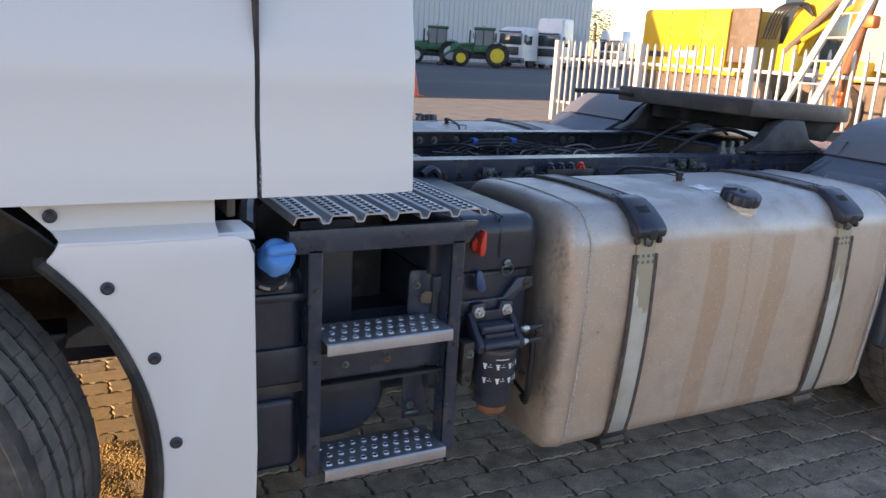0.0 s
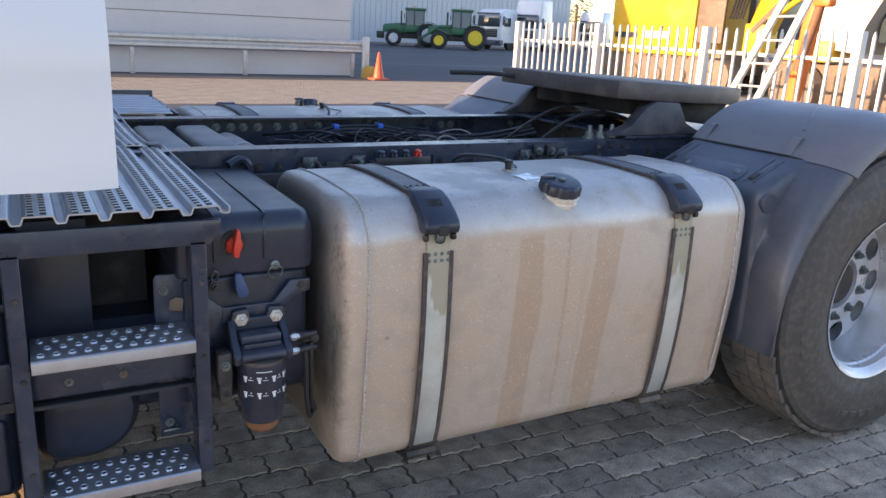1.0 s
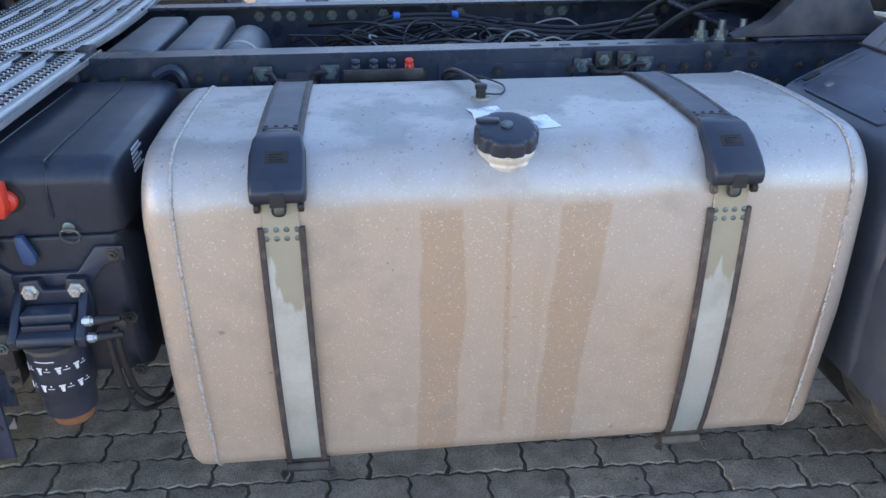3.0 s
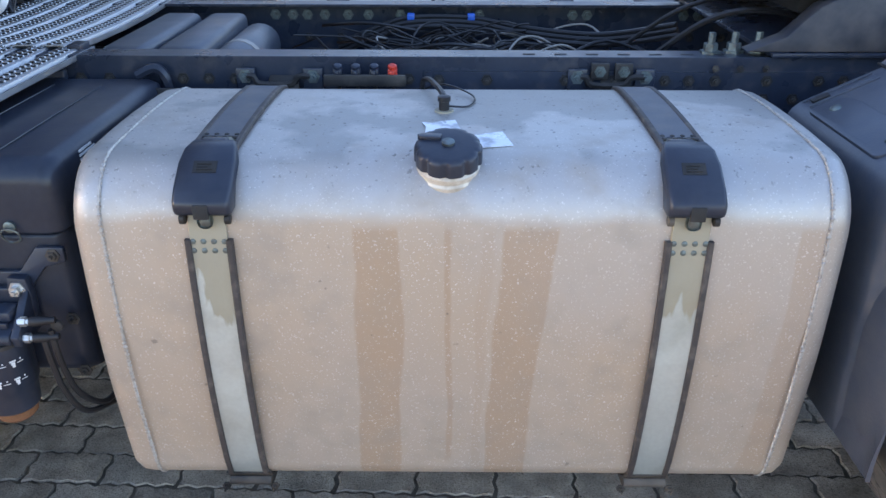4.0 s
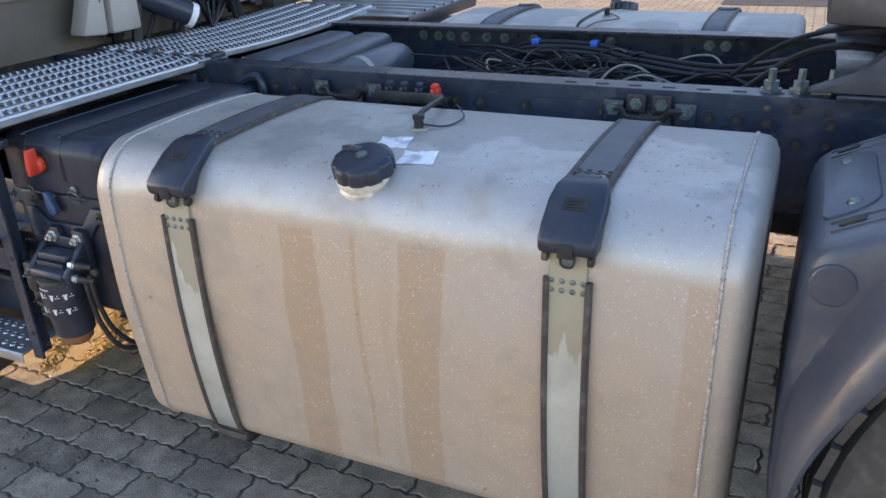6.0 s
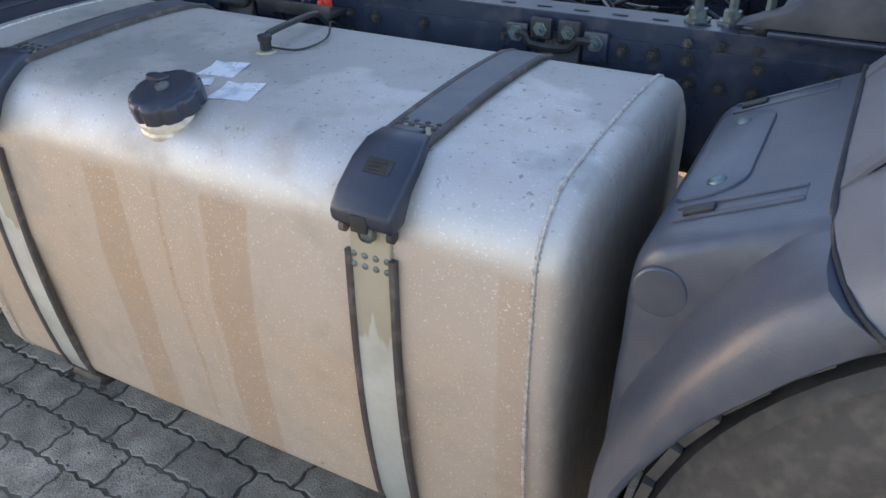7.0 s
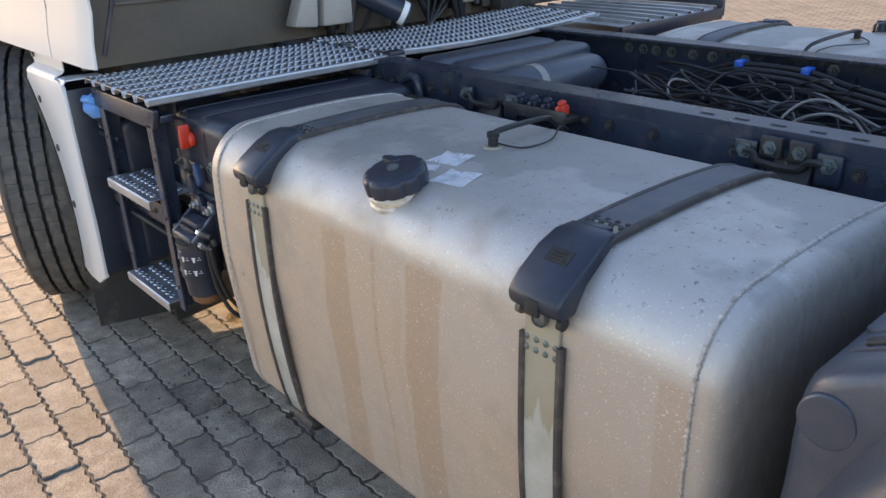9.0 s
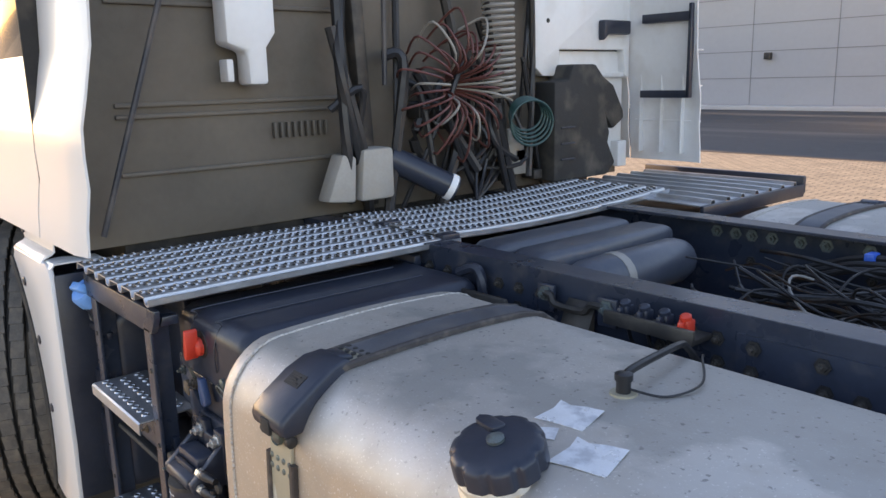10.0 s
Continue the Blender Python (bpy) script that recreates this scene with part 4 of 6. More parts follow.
# fifth wheel coupling
fw = part("fifth_wheel", bmesh.new(), dark_iron, truck, "greasy dark fifth wheel plate, tilted back")
FWM = Matrix.Translation((3.1, YC, 1.2)) @ Matrix.Rotation(radians(2.5), 4, "Y")
o = [(-0.44, -0.41), (-0.02, -0.41), (0.2, -0.35), (0.44, -0.22), (0.44, -0.1), (0.1, -0.05), (0.04, 0), (0.1, 0.05), (0.44, 0.1), (0.5, 0.22), (0.24, 0.37), (0.02, 0.43), (-0.44, 0.43)]
bm = prism(o, "z", -0.066, 0.004, 0.008)
bm.transform(FWM)
part("plate", bm, plate_grease, fw, "greasy brown-black coupling plate", angle=30)
# block under the plate, its black standing in for the recess's shade
bm = prism([(-0.3, -0.05), (0.3, -0.05), (0.2, -0.16), (-0.3, -0.13)], "y", -0.3, 0.33, 0.01)
bm.transform(FWM)
part("plate_rib", bm, rubber, fw, "block under the plate, black for the shade of the recess")
for y0, y1 in ((2.31, 2.37), (3.1, 3.16)):
    part("pedestal", prism([(2.64, 1.013), (3.12, 1.013), (3.02, 1.06), (2.97, 1.14), (2.85, 1.145), (2.8, 1.12), (2.73, 1.05)], "y", y0, y1, 0.006), pedestal_paint, fw, "dusty grey bracket that carries the plate")
part("mounting_plate", box(2.7, 3.55, 2.3, 3.17, 1.001, 1.012, 0.002), chassis_paint, fw, "flat mounting plate on the rails")
part("release_handle", hose([(2.75, 3.0, 1.165), (2.62, 3.08, 1.19), (2.48, 3.1, 1.195), (2.35, 3.1, 1.195)], 0.011, 8), dark_iron, fw, "release handle bar")
part("air_line", hose([(2.5, 2.6, 0.95), (2.62, 2.55, 1.05), (2.75, 2.5, 1.08), (3.0, 2.55, 1.02)], 0.009, 7), cable_black, fw)
part("air_line", hose([(2.45, 2.75, 0.95), (2.6, 2.7, 1.06), (2.8, 2.68, 1.1), (3.0, 2.75, 1.03)], 0.007, 7), cable_black, fw)

# drive train under the cab and an unseen far-side box added to block light
part("gearbox", loft([[(x, y, z) for y, z in rounded(2.42 + i, 3.05 - i, 0.43, 0.9, (0.1, 0.1, 0.06, 0.06), 4)] for x, i in ((-1.3, 0.05), (-1.2, 0), (0.2, 0), (0.35, 0.08), (0.95, 0.1), (1.02, 0.16))]), dark_iron, truck, "dark engine and gearbox between the rails")
part("prop_shaft", rod((1.0, YC, 0.62), (WX, YC, 0.55), 0.055, 16), dark_iron, truck, "dark propeller shaft")
part("far_light_block", box(0.5, 1.2, 3.22, 3.78, 0.38, 0.94, 0.03), black_plastic, truck, "unseen black box added on the far side to block light")
part("silencer", loft([[(x, y, z) for x, z in rounded(0.62 + i, 1.2 - i, 0.47 + i, 0.7 - i, (0.06,) * 4, 4)] for y, i in ((1.78, 0.02), (1.8, 0), (2.28, 0), (2.3, 0.02))]), black_plastic, truck, "dark silencer box behind the steps")


# catwalk behind the cab
def louvre(bm, x, y, z, lx, ly, h):
    """A small pressed lip, tapered to its top."""
    lo = [bm.verts.new((x + a * lx, y + b * ly, z)) for a, b in ((-1, -1), (1, -1), (1, 1), (-1, 1))]
    hi = [bm.verts.new((x + a * lx * 0.75, y + b * ly * 0.7, z + h)) for a, b in ((-1, -1), (1, -1), (1, 1), (-1, 1))]
    bm.faces.new(hi)
    for k in range(4):
        bm.faces.new((lo[k], lo[(k + 1) % 4], hi[(k + 1) % 4], hi[k]))


def corrugated(x0, x1, ys, zs, name, label):
    n = 6
    p = (x1 - x0) / n
    prof = []
    for k in range(n):
        a = x0 + k * p
        prof += [(a - 0.002, -0.015), (a + 0.001, -0.012), (a + 0.005, -0.001), (a + 0.007, 0.0), (a + p * 0.7 - 0.002, 0.0), (a + p * 0.7, -0.001), (a + p * 0.7 + 0.004, -0.012), (a + p * 0.7 + 0.007, -0.015)]
    prof[-1] = (x1 - 0.012, -0.015)
    prof += [(x1 - 0.002, -0.015), (x1 + 0.001, -0.012), (x1 + 0.002, 0.0)]
    w = part(name, sheet([[(x, y, z + dz) for x, dz in prof] for y, z in zip(ys, zs)], 0.0035), grating_alu, catwalk, label, angle=30)
    bm, holes = bmesh.new(), bmesh.new()
    for k in range(n):
        for frac in (0.22, 0.5):
            xx = x0 + k * p + p * frac
            y = ys[0] + 0.012 + (0.009 if frac > 0.3 else 0)
            while y < ys[-1] - 0.012:
                z = float(np.interp(y, ys, zs))
                louvre(bm, xx, y, z + 0.0033, 0.0075, 0.0036, 0.0036)
                box(xx - 0.0056, xx + 0.0056, y - 0.0044, y - 0.0028, z + 0.0036, z + 0.0062, bm=holes)
                louvre(holes, xx, y - 0.0085, z + 0.0037, 0.0058, 0.0019, 0.0004)
                y += 0.024
    tagged(part("grip_stud", bm, grating_alu, catwalk, "raised punched grip studs"), kind="stuff")
    tagged(part("grip_hole", holes, dark_iron, catwalk, "dark punched holes"), kind="stuff")
    return w


catwalk = part("catwalk", prism([(0.527, 0.968), (0.988, 0.968), (0.988, 0.95), (0.965, 0.915), (0.535, 0.915), (0.527, 0.925)], "y", 1.598, 1.612, 0.002), chassis_paint, truck, "aluminium catwalk behind the cab")
corrugated(0.535, 1.003, (1.585, 1.8, 2.0, 2.2, 2.42), (0.998, 0.999, 1.0, 1.0, 1.0), "catwalk_plank", "worn corrugated aluminium plank")
corrugated(0.50, 0.965, (2.38, 2.55, 2.75, 2.95, 3.15, 3.3, 3.44), (1.007, 0.999, 0.995, 0.997, 1.003, 1.01, 1.018), "catwalk_plank", "worn corrugated aluminium plank")
part("plank_clip", box(0.955, 0.99, 2.37, 2.43, 0.99, 1.012, 0.003), black_plastic, catwalk, "black clip at the plank joint")
part("plank_clip", box(0.70, 0.73, 2.37, 2.43, 0.996, 1.014, 0.003), black_plastic, catwalk, "black clip at the plank joint")
ribs = []
for k in range(7):
    y = 3.29 + 0.094 * k
    ribs += [(y, 0), (y + 0.06, 0), (y + 0.066, 0.012), (y + 0.084, 0.012), (y + 0.09, 0)]
rows = [[(x, y, 1.0 + h - 0.02 * max(0, x - 1.05)) for y, h in ribs] for x in (0.52, 0.8, 1.05, 1.18)]
part("side_platform", sheet(rows, 0.004), grating_alu, catwalk, "ribbed aluminium plate over the far side", angle=15)
part("platform_border", box(0.5, 1.2, 3.952, 3.975, 0.965, 1.03, 0.004), black_plastic, catwalk, "dark raised border")
part("platform_border", box(1.19, 1.205, 3.27, 3.952, 0.955, 1.0, 0.003), black_plastic, catwalk, "dark raised border")
part("catwalk_support", box(0.55, 0.98, 2.28, 2.302, 0.90, 0.97, 0.004), chassis_paint, catwalk)
part("catwalk_support", box(0.55, 0.98, 3.175, 3.2, 0.90, 0.97, 0.004), chassis_paint, catwalk)

# step ladder
ladder = part("step_ladder", prism([(1.62, 0.925), (1.626, 0.945), (1.66, 0.945), (1.66, 0.925)], "x", 0.53, 0.96, 0.002), chassis_paint, truck, "dark ladder frame with two bright steps")
for x in (0.586, 0.938):
    bm = box(x - 0.017, x + 0.017, 1.598, 1.606, 0.375, 0.923, 0.002)
    box(x - 0.017, x - 0.012, 1.598, 1.65, 0.375, 0.923, 0.002, bm=bm)
    part("upright", bm, chassis_paint, ladder, "dark steel upright", angle=20)
    for z in (0.83, 0.66, 0.45):
        part("upright_bolt", lathe((x + 0.004, 1.598, z), (0, -1, 0), ((0, 0.006), (0.003, 0.005)), 8), dark_iron, ladder)
for z in (0.71, 0.399):
    o = [(1.566, z - 0.024), (1.569, z - 0.026), (1.569, z - 0.002), (1.573, z), (1.695, z), (1.695, z - 0.025), (1.698, z - 0.025), (1.698, z + 0.003), (1.57, z + 0.003), (1.566, z)]
    st = part("step", prism(o, "x", 0.606, 0.92, 0.0008), grating_alu, ladder, "bright aluminium step with grip studs", angle=25)
    bm, holes = bmesh.new(), bmesh.new()
    for j in range(3):
        for k in range(10):
            lathe((0.624 + 0.029 * k + (0.014 if j % 2 else 0), 1.594 + 0.038 * j, z + 0.003), (0, 0, 1), ((0, 0.009), (0.0035, 0.0068), (0.002, 0.0056)), 10, bm)
            lathe((0.624 + 0.029 * k + (0.014 if j % 2 else 0), 1.594 + 0.038 * j, z + 0.0046), (0, 0, 1), ((0, 0.0054), (0.0006, 0.005)), 10, holes)
    tagged(part("step_stud", bm, grating_alu, ladder, "raised grip studs"), kind="stuff")
    tagged(part("step_hole", holes, cable_black, ladder, "dark drain holes"), kind="stuff")
part("brace", box(0.56, 0.94, 1.63, 1.645, 0.6, 0.665, 0.004), chassis_paint, ladder, "dark cross brace")
part("brace_lip", prism([(1.62, 0.592), (1.652, 0.588), (1.652, 0.582), (1.616, 0.584)], "x", 0.6, 0.925, 0.002), rubber, ladder, "dark lip below the cross brace")
for x, mat in ((0.672, zinc), (0.778, brown_iron)):
    part("brace_bolt", bolt((x, 1.63, 0.633), (0, -1, 0), 0.0062, 0.006), mat, ladder)

# dark boxes beside and behind the ladder
bb = part("battery_box", loft([[(x, y, z) for y, z in rounded(1.675 + i, 2.285 - i, 0.815 + i * 0.3, 0.955 - i, (0.006, 0.01, 0.03, 0.045), 5)] for x, i in ((0.902, 0.02), (0.907, 0.006), (0.92, 0), (0.98, 0), (1.19, 0), (1.212, 0.006), (1.222, 0.022))]), black_plastic, truck, "black plastic battery box with a clipped lid", angle=50)
part("box_body", loft([[(x, y, z) for y, z in rounded(1.685 + i, 2.28 - i, 0.5, 0.812, (0.03, 0.03, 0.01, 0.01), 4)] for x, i in ((0.908, 0.02), (0.92, 0), (1.19, 0), (1.21, 0.02))]), black_plastic, bb, "black lower box", angle=50)
for x in (0.985, 1.10):
    part("lid_crease", hose([(x, 1.672, 0.85), (x, 1.672, 0.9), (x + 0.002, 1.69, 0.945), (x + 0.003, 1.72, 0.957), (x + 0.006, 2.2, 0.956)], 0.0018, 6, 4), black_plastic, bb, "moulded crease")
for k in range(6):
    part("lid_label", box(1.2225, 1.2238, 1.785, 1.785 + (0.07, 0.05, 0.065, 0.04, 0.068, 0.055)[k], 0.892 + 0.0085 * k, 0.8965 + 0.0085 * k), print_white, bb, "pale printed bar")
# dark filler plate, added to make the gap beside the tank shaded
part("gap_shade_plate", box(1.13, 1.36, 2.225, 2.24, 0.3, 0.94, 0.006), dark_iron, truck, "dark plate added for the shade behind the tank end")
part("box_rim", hose([(1.16, 2.27, 0.96), (1.2, 2.285, 0.975), (1.225, 2.285, 0.95), (1.23, 2.285, 0.85)], 0.013, 7), black_plastic, bb, "thick black cable at the box")
bm = lathe((1.03, 1.672, 0.888), (0, -1, 0), ((0, 0.0195), (0.008, 0.019), (0.014, 0.012)), 20)
fin = prism([(-0.005, -0.022), (0.006, -0.022), (0.009, 0.0), (0.0045, 0.04), (-0.003, 0.042), (-0.008, 0.0)], "y", -0.034, -0.006, 0.003)
fin.transform(Matrix.Translation((1.03, 1.672, 0.888)) @ Matrix.Rotation(radians(5), 4, "Y"))
merge(bm, fin)
part("switch_recess", lathe((1.03, 1.6755, 0.892), (0, -1, 0), ((0, 0.03), (0.002, 0.029)), 20), dark_iron, bb)
part("battery_switch", bm, red_plastic, bb, "red battery isolator key", angle=40)
bm = hose([(1.124 + 0.017 * math.cos(a), 1.668 - 0.006 * math.sin(a), 0.816 + 0.016 * math.sin(a)) for a in np.linspace(0, math.tau, 14)], 0.0022, 5, 2)
part("lid_ring", bm, zinc, bb, "wire pull ring")
part("lid_stud", lathe((1.124, 1.675, 0.832), (0, -1, 0), ((0, 0.011), (0.006, 0.011), (0.008, 0.006)), 12), zinc, bb)
part("lid_ring", hose([(0.985 + 0.007 * math.cos(a), 1.668 - 0.006 * math.sin(a), 0.818 + 0.015 * math.sin(a)) for a in np.linspace(0, math.tau, 12)], 0.002, 5, 2), zinc, bb, "wire pull ring")
bm = prism([(1.028, 0.822), (1.043, 0.822), (1.058, 0.785), (1.06, 0.77), (1.05, 0.762), (1.034, 0.766), (1.029, 0.79)], "y", 1.658, 1.674, 0.004)
part("box_tag", bm, dark_blue, bb, "dark blue hanging tag")
part("box_bracket", prism([(0.94, 0.77), (0.965, 0.772), (1.0, 0.742), (1.02, 0.738), (1.02, 0.7), (0.99, 0.66), (0.95, 0.6), (0.94, 0.6)], "y", 1.674, 1.684, 0.003), chassis_paint, bb, "dark formed bracket")
part("box_bracket", prism([(1.0, 0.74), (1.12, 0.74), (1.16, 0.79), (1.21, 0.79), (1.21, 0.76), (1.17, 0.75), (1.13, 0.7), (1.0, 0.7)], "y", 1.672, 1.684, 0.003), chassis_paint, bb, "dark formed bracket")
for x, z in ((1.19, 0.775), (1.2, 0.52), (0.985, 0.795), (1.2, 0.64)):
    part("box_bolt", bolt((x, 1.672, z), (0, -1, 0), 0.009, 0.008), dark_iron, bb)
# dark sheet standing in for the shade at the back of the bay
part("void_shade_sheet", box(0.56, 1.0, 2.13, 2.15, 0.47, 0.95, 0.01), black_plastic, truck, "dark sheet added for the shade in the bay behind the steps")
part("side_bracket", prism([(0.86, 0.715), (0.93, 0.71), (0.93, 0.825), (0.862, 0.828), (0.856, 0.815), (0.856, 0.725)], "y", 1.692, 1.7, 0.003), chassis_paint, truck, "dark bracket with bolts beside the box")
part("drain_loop", hose([(0.88 + 0.017 * math.cos(a), 1.69 - 0.006 * math.sin(a), 0.446 + 0.005 * math.sin(a)) for a in np.linspace(0, math.tau, 12)], 0.003, 5, 2), zinc, truck, "small wire loop")
part("hanger_strip", box(0.857, 0.932, 1.702, 1.708, 0.425, 0.66, 0.003), chassis_paint, truck, "dark hanging plate")
# second dark sheet, for the shade below the box
part("void_shade_sheet", box(0.86, 1.2, 1.95, 1.96, 0.4, 0.56, 0.01), black_plastic, truck, "dark sheet added for the shade low behind the ladder")
part("panel_bolt", bolt((0.877, 1.692, 0.79), (0, -1, 0), 0.0075, 0.008), zinc, truck)
part("panel_catch", prism([(0.885, 0.745), (0.915, 0.74), (0.918, 0.77), (0.9, 0.775), (0.888, 0.768)], "y", 1.682, 1.692, 0.003), brown_iron, truck, "rusty catch on the bracket")
part("panel_bolt", bolt((0.878, 1.7, 0.463), (0, -1, 0), 0.0075, 0.008), zinc, truck)
part("air_tank", loft([[(x, y, z) for x, z in rounded(0.6 + i, 0.822 - i, 0.39 + i, 0.575 - i, (0.05 - i, 0.12 - i, 0.06 - i, 0.052 - i), 7)] for y, i in ((1.712, 0.045), (1.718, 0.02), (1.735, 0.005), (1.76, 0), (2.1, 0))]), black_plastic, truck, "dark rounded tank behind the lower step")
# black sheet put in for the deep shade; the next panel is real
part("bay_panel_and_shade", box(0.735, 0.87, 1.9, 1.91, 0.56, 0.95, 0.004), rubber, truck, "black sheet added for the shade deep in the bay")
part("bay_panel_and_shade", box(0.6, 0.735, 1.76, 1.77, 0.6, 0.95, 0.004), black_plastic, truck, "dark panel behind the ladder")

# fuel filter
ff = part("fuel_filter", prism([(1.006, 0.625), (1.14, 0.625), (1.143, 0.7), (1.138, 0.735), (1.103, 0.738), (1.1, 0.715), (1.058, 0.715), (1.055, 0.738), (1.02, 0.735), (1.012, 0.7)], "y", 1.652, 1.672, 0.004), black_plastic, truck, "black fuel filter with white pictograms", angle=40)
for x0, x1 in ((1.006, 1.022), (1.124, 1.14)):
    part("head_cheek", prism([(1.655, 0.625), (1.588, 0.628), (1.582, 0.65), (1.6, 0.664), (1.628, 0.69), (1.655, 0.715)], "x", x0, x1, 0.003), black_plastic, ff, "side cheek of the filter head")
part("filter_top", prism([(1.655, 0.63), (1.585, 0.632), (1.578, 0.642), (1.582, 0.655), (1.602, 0.66), (1.655, 0.685)], "x", 1.022, 1.124, 0.004), black_plastic, ff, "cast filter head")
part("head_rib", box(1.03, 1.116, 1.597, 1.604, 0.66, 0.672, 0.002), black_plastic, ff, "raised rib on the head")
part("head_recess", box(1.026, 1.12, 1.606, 1.648, 0.668, 0.69, 0.006), chassis_paint, ff, "pocket of the head")
part("canister", lathe((1.075, 1.622, 0.63), (0, 0, -1), ((0, 0.05), (0.004, 0.0555), (0.012, 0.055), (0.094, 0.0545), (0.104, 0.05), (0.128, 0.048), (0.15, 0.046), (0.153, 0.043)), 36), black_plastic, ff, "black filter canister")
part("canister_base", lathe((1.075, 1.622, 0.479), (0, 0, -1), ((0, 0.038), (0.003, 0.04), (0.02, 0.038), (0.03, 0.028)), 14), rust, ff, "brown filter base")
for x in (1.038, 1.12):
    part("filter_bolt", bolt((x, 1.652, 0.714), (0, -1, 0), 0.0105, 0.013), bright_zinc, ff, "zinc-plated bolt")
for z in (0.676, 0.641):
    part("union", lathe((1.138, 1.6, z), (1, 0, 0), ((0, 0.007), (0.004, 0.007), (0.004, 0.0095), (0.015, 0.0095), (0.016, 0.007), (0.022, 0.007)), 6), bright_zinc, ff, "bright union nut")
    part("union_end", lathe((1.158, 1.6, z), (1, 0.15, 0), ((0, 0.008), (0.004, 0.0095), (0.02, 0.009), (0.03, 0.007), (0.045, 0.0065)), 12), cable_black, ff, "black hose connector")
part("union_clip", lathe((1.2, 1.615, 0.66), (0, -1, 0), ((0, 0.012), (0.006, 0.011), (0.008, 0.005)), 12), dark_iron, ff, "dark clip bolt")
part("fuel_line", hose([(1.175, 1.603, 0.64), (1.178, 1.605, 0.58), (1.182, 1.615, 0.51), (1.2, 1.645, 0.44), (1.235, 1.72, 0.42)], 0.0062, 8), cable_black, ff, "black fuel line")
part("fuel_line", hose([(1.19, 1.606, 0.655), (1.192, 1.612, 0.57), (1.2, 1.635, 0.49), (1.225, 1.68, 0.44), (1.24, 1.78, 0.45)], 0.0062, 8), cable_black, ff, "black fuel line")
part("clamp_ring", lathe((1.075, 1.622, 0.634), (0, 0, -1), ((0, 0.057), (0.008, 0.057)), 32), dark_iron, ff, "dark clamp ring")
part("filter_pump", prism([(0.972, 0.655), (1.004, 0.657), (1.004, 0.585), (0.998, 0.575), (0.976, 0.578), (0.97, 0.59)], "y", 1.6, 1.645, 0.005), dark_iron, ff, "dark cast side block")
part("pump_arm", prism([(0.974, 0.6), (1.002, 0.6), (1.004, 0.57), (1.002, 0.54), (0.99, 0.532), (0.976, 0.54)], "y", 1.606, 1.642, 0.003), dark_iron, ff, "dark lever arm with a bolt")
part("pump_bolt", bolt((0.988, 1.6, 0.628), (0, -1, 0), 0.008, 0.008), zinc, ff, "small zinc-plated bolt")
part("pump_bolt", bolt((0.99, 1.606, 0.555), (0, -1, 0), 0.006, 0.006), dark_iron, ff)


def on_canister(a, z, w, h):
    """A small plate bent to the canister, centred at angle a and height z."""
    rr = 0.0556
    cols = [radians(a) + (w / rr) * (k / 3 - 0.5) for k in range(4)]
    return sheet([[(1.075 + rr * math.cos(c), 1.622 + rr * math.sin(c), zz) for c in cols] for zz in (z - h / 2, z + h / 2)], 0.0006)


for a in (215, 250, 285, 318):
    for z in (0.594, 0.556):
        bm = on_canister(a, z + 0.005, 0.011, 0.003)
        merge(bm, on_canister(a, z, 0.007, 0.0055))
        merge(bm, on_canister(a + 0.5, z - 0.0055, 0.005, 0.0045))
        part("pictogram", bm, print_white, ff, "white printed pictogram")
        part("pictogram", on_canister(a + 14, z - 0.001, 0.012, 0.0012), print_white, ff, "white printed bar")
        part("pictogram", on_canister(a + 15, z + 0.005, 0.0025, 0.0025), print_white, ff, "white printed mark")
part("pictogram", on_canister(262, 0.613, 0.036, 0.0018), print_white, ff, "white printed bar")

# expansion bottle with a blue cap
bt = part("additive_tank", loft([[(x, y, z) for y, z in rounded(1.632 + i, 2.1, lo, 0.86, (0.03,) * 4, 4)] for x, i, lo in ((0.40, 0, 0.385), (0.545, 0, 0.385), (0.562, 0.006, 0.39), (0.575, 0.03, 0.41))]), black_plastic, truck, "black additive tank with a blue cap", angle=50)
ax2 = Vector((0.15, -0.72, 0.68)).normalized()
p0 = Vector((0.492, 1.665, 0.86))
for z, h in ((0.802, 0.02), (0.61, 0.085)):
    part("tank_rib", box(0.405, 0.58, 1.621, 1.64, z, z + h, 0.007), black_plastic, bt, "moulded band round the tank")
part("tank_groove", box(0.405, 0.57, 1.628, 1.64, 0.583, 0.606, 0.002), rubber, bt, "dark groove")
part("tank_panel", box(0.43, 0.552, 1.622, 1.64, 0.402, 0.572, 0.014, 3), black_plastic, bt, "raised lower panel")
part("filler_tube", lathe(p0, ax2, ((-0.03, 0.046), (0.02, 0.042), (0.06, 0.036)), 20), black_plastic, bt)
part("filler_dial", lathe(p0, ax2, ((0.002, 0.03), (0.006, 0.05), (0.018, 0.052), (0.024, 0.048)), 32), rubber, bt, "black dial under the cap")
d, u, w2 = basis(ax2)
for k in range(7):
    mid = k * math.tau / 7 + 0.2
    arcs = [mid + 0.24 * (j / 4 - 0.5) * 2 for j in range(5)]
    part("dial_mark", sheet([[p0 + d * h + (u * math.cos(a) + w2 * math.sin(a)) * r for a in arcs] for h, r in ((0.0185, 0.0522), (0.0246, 0.0484))], 0.0008), old_plastic, bt, "pale printed field")
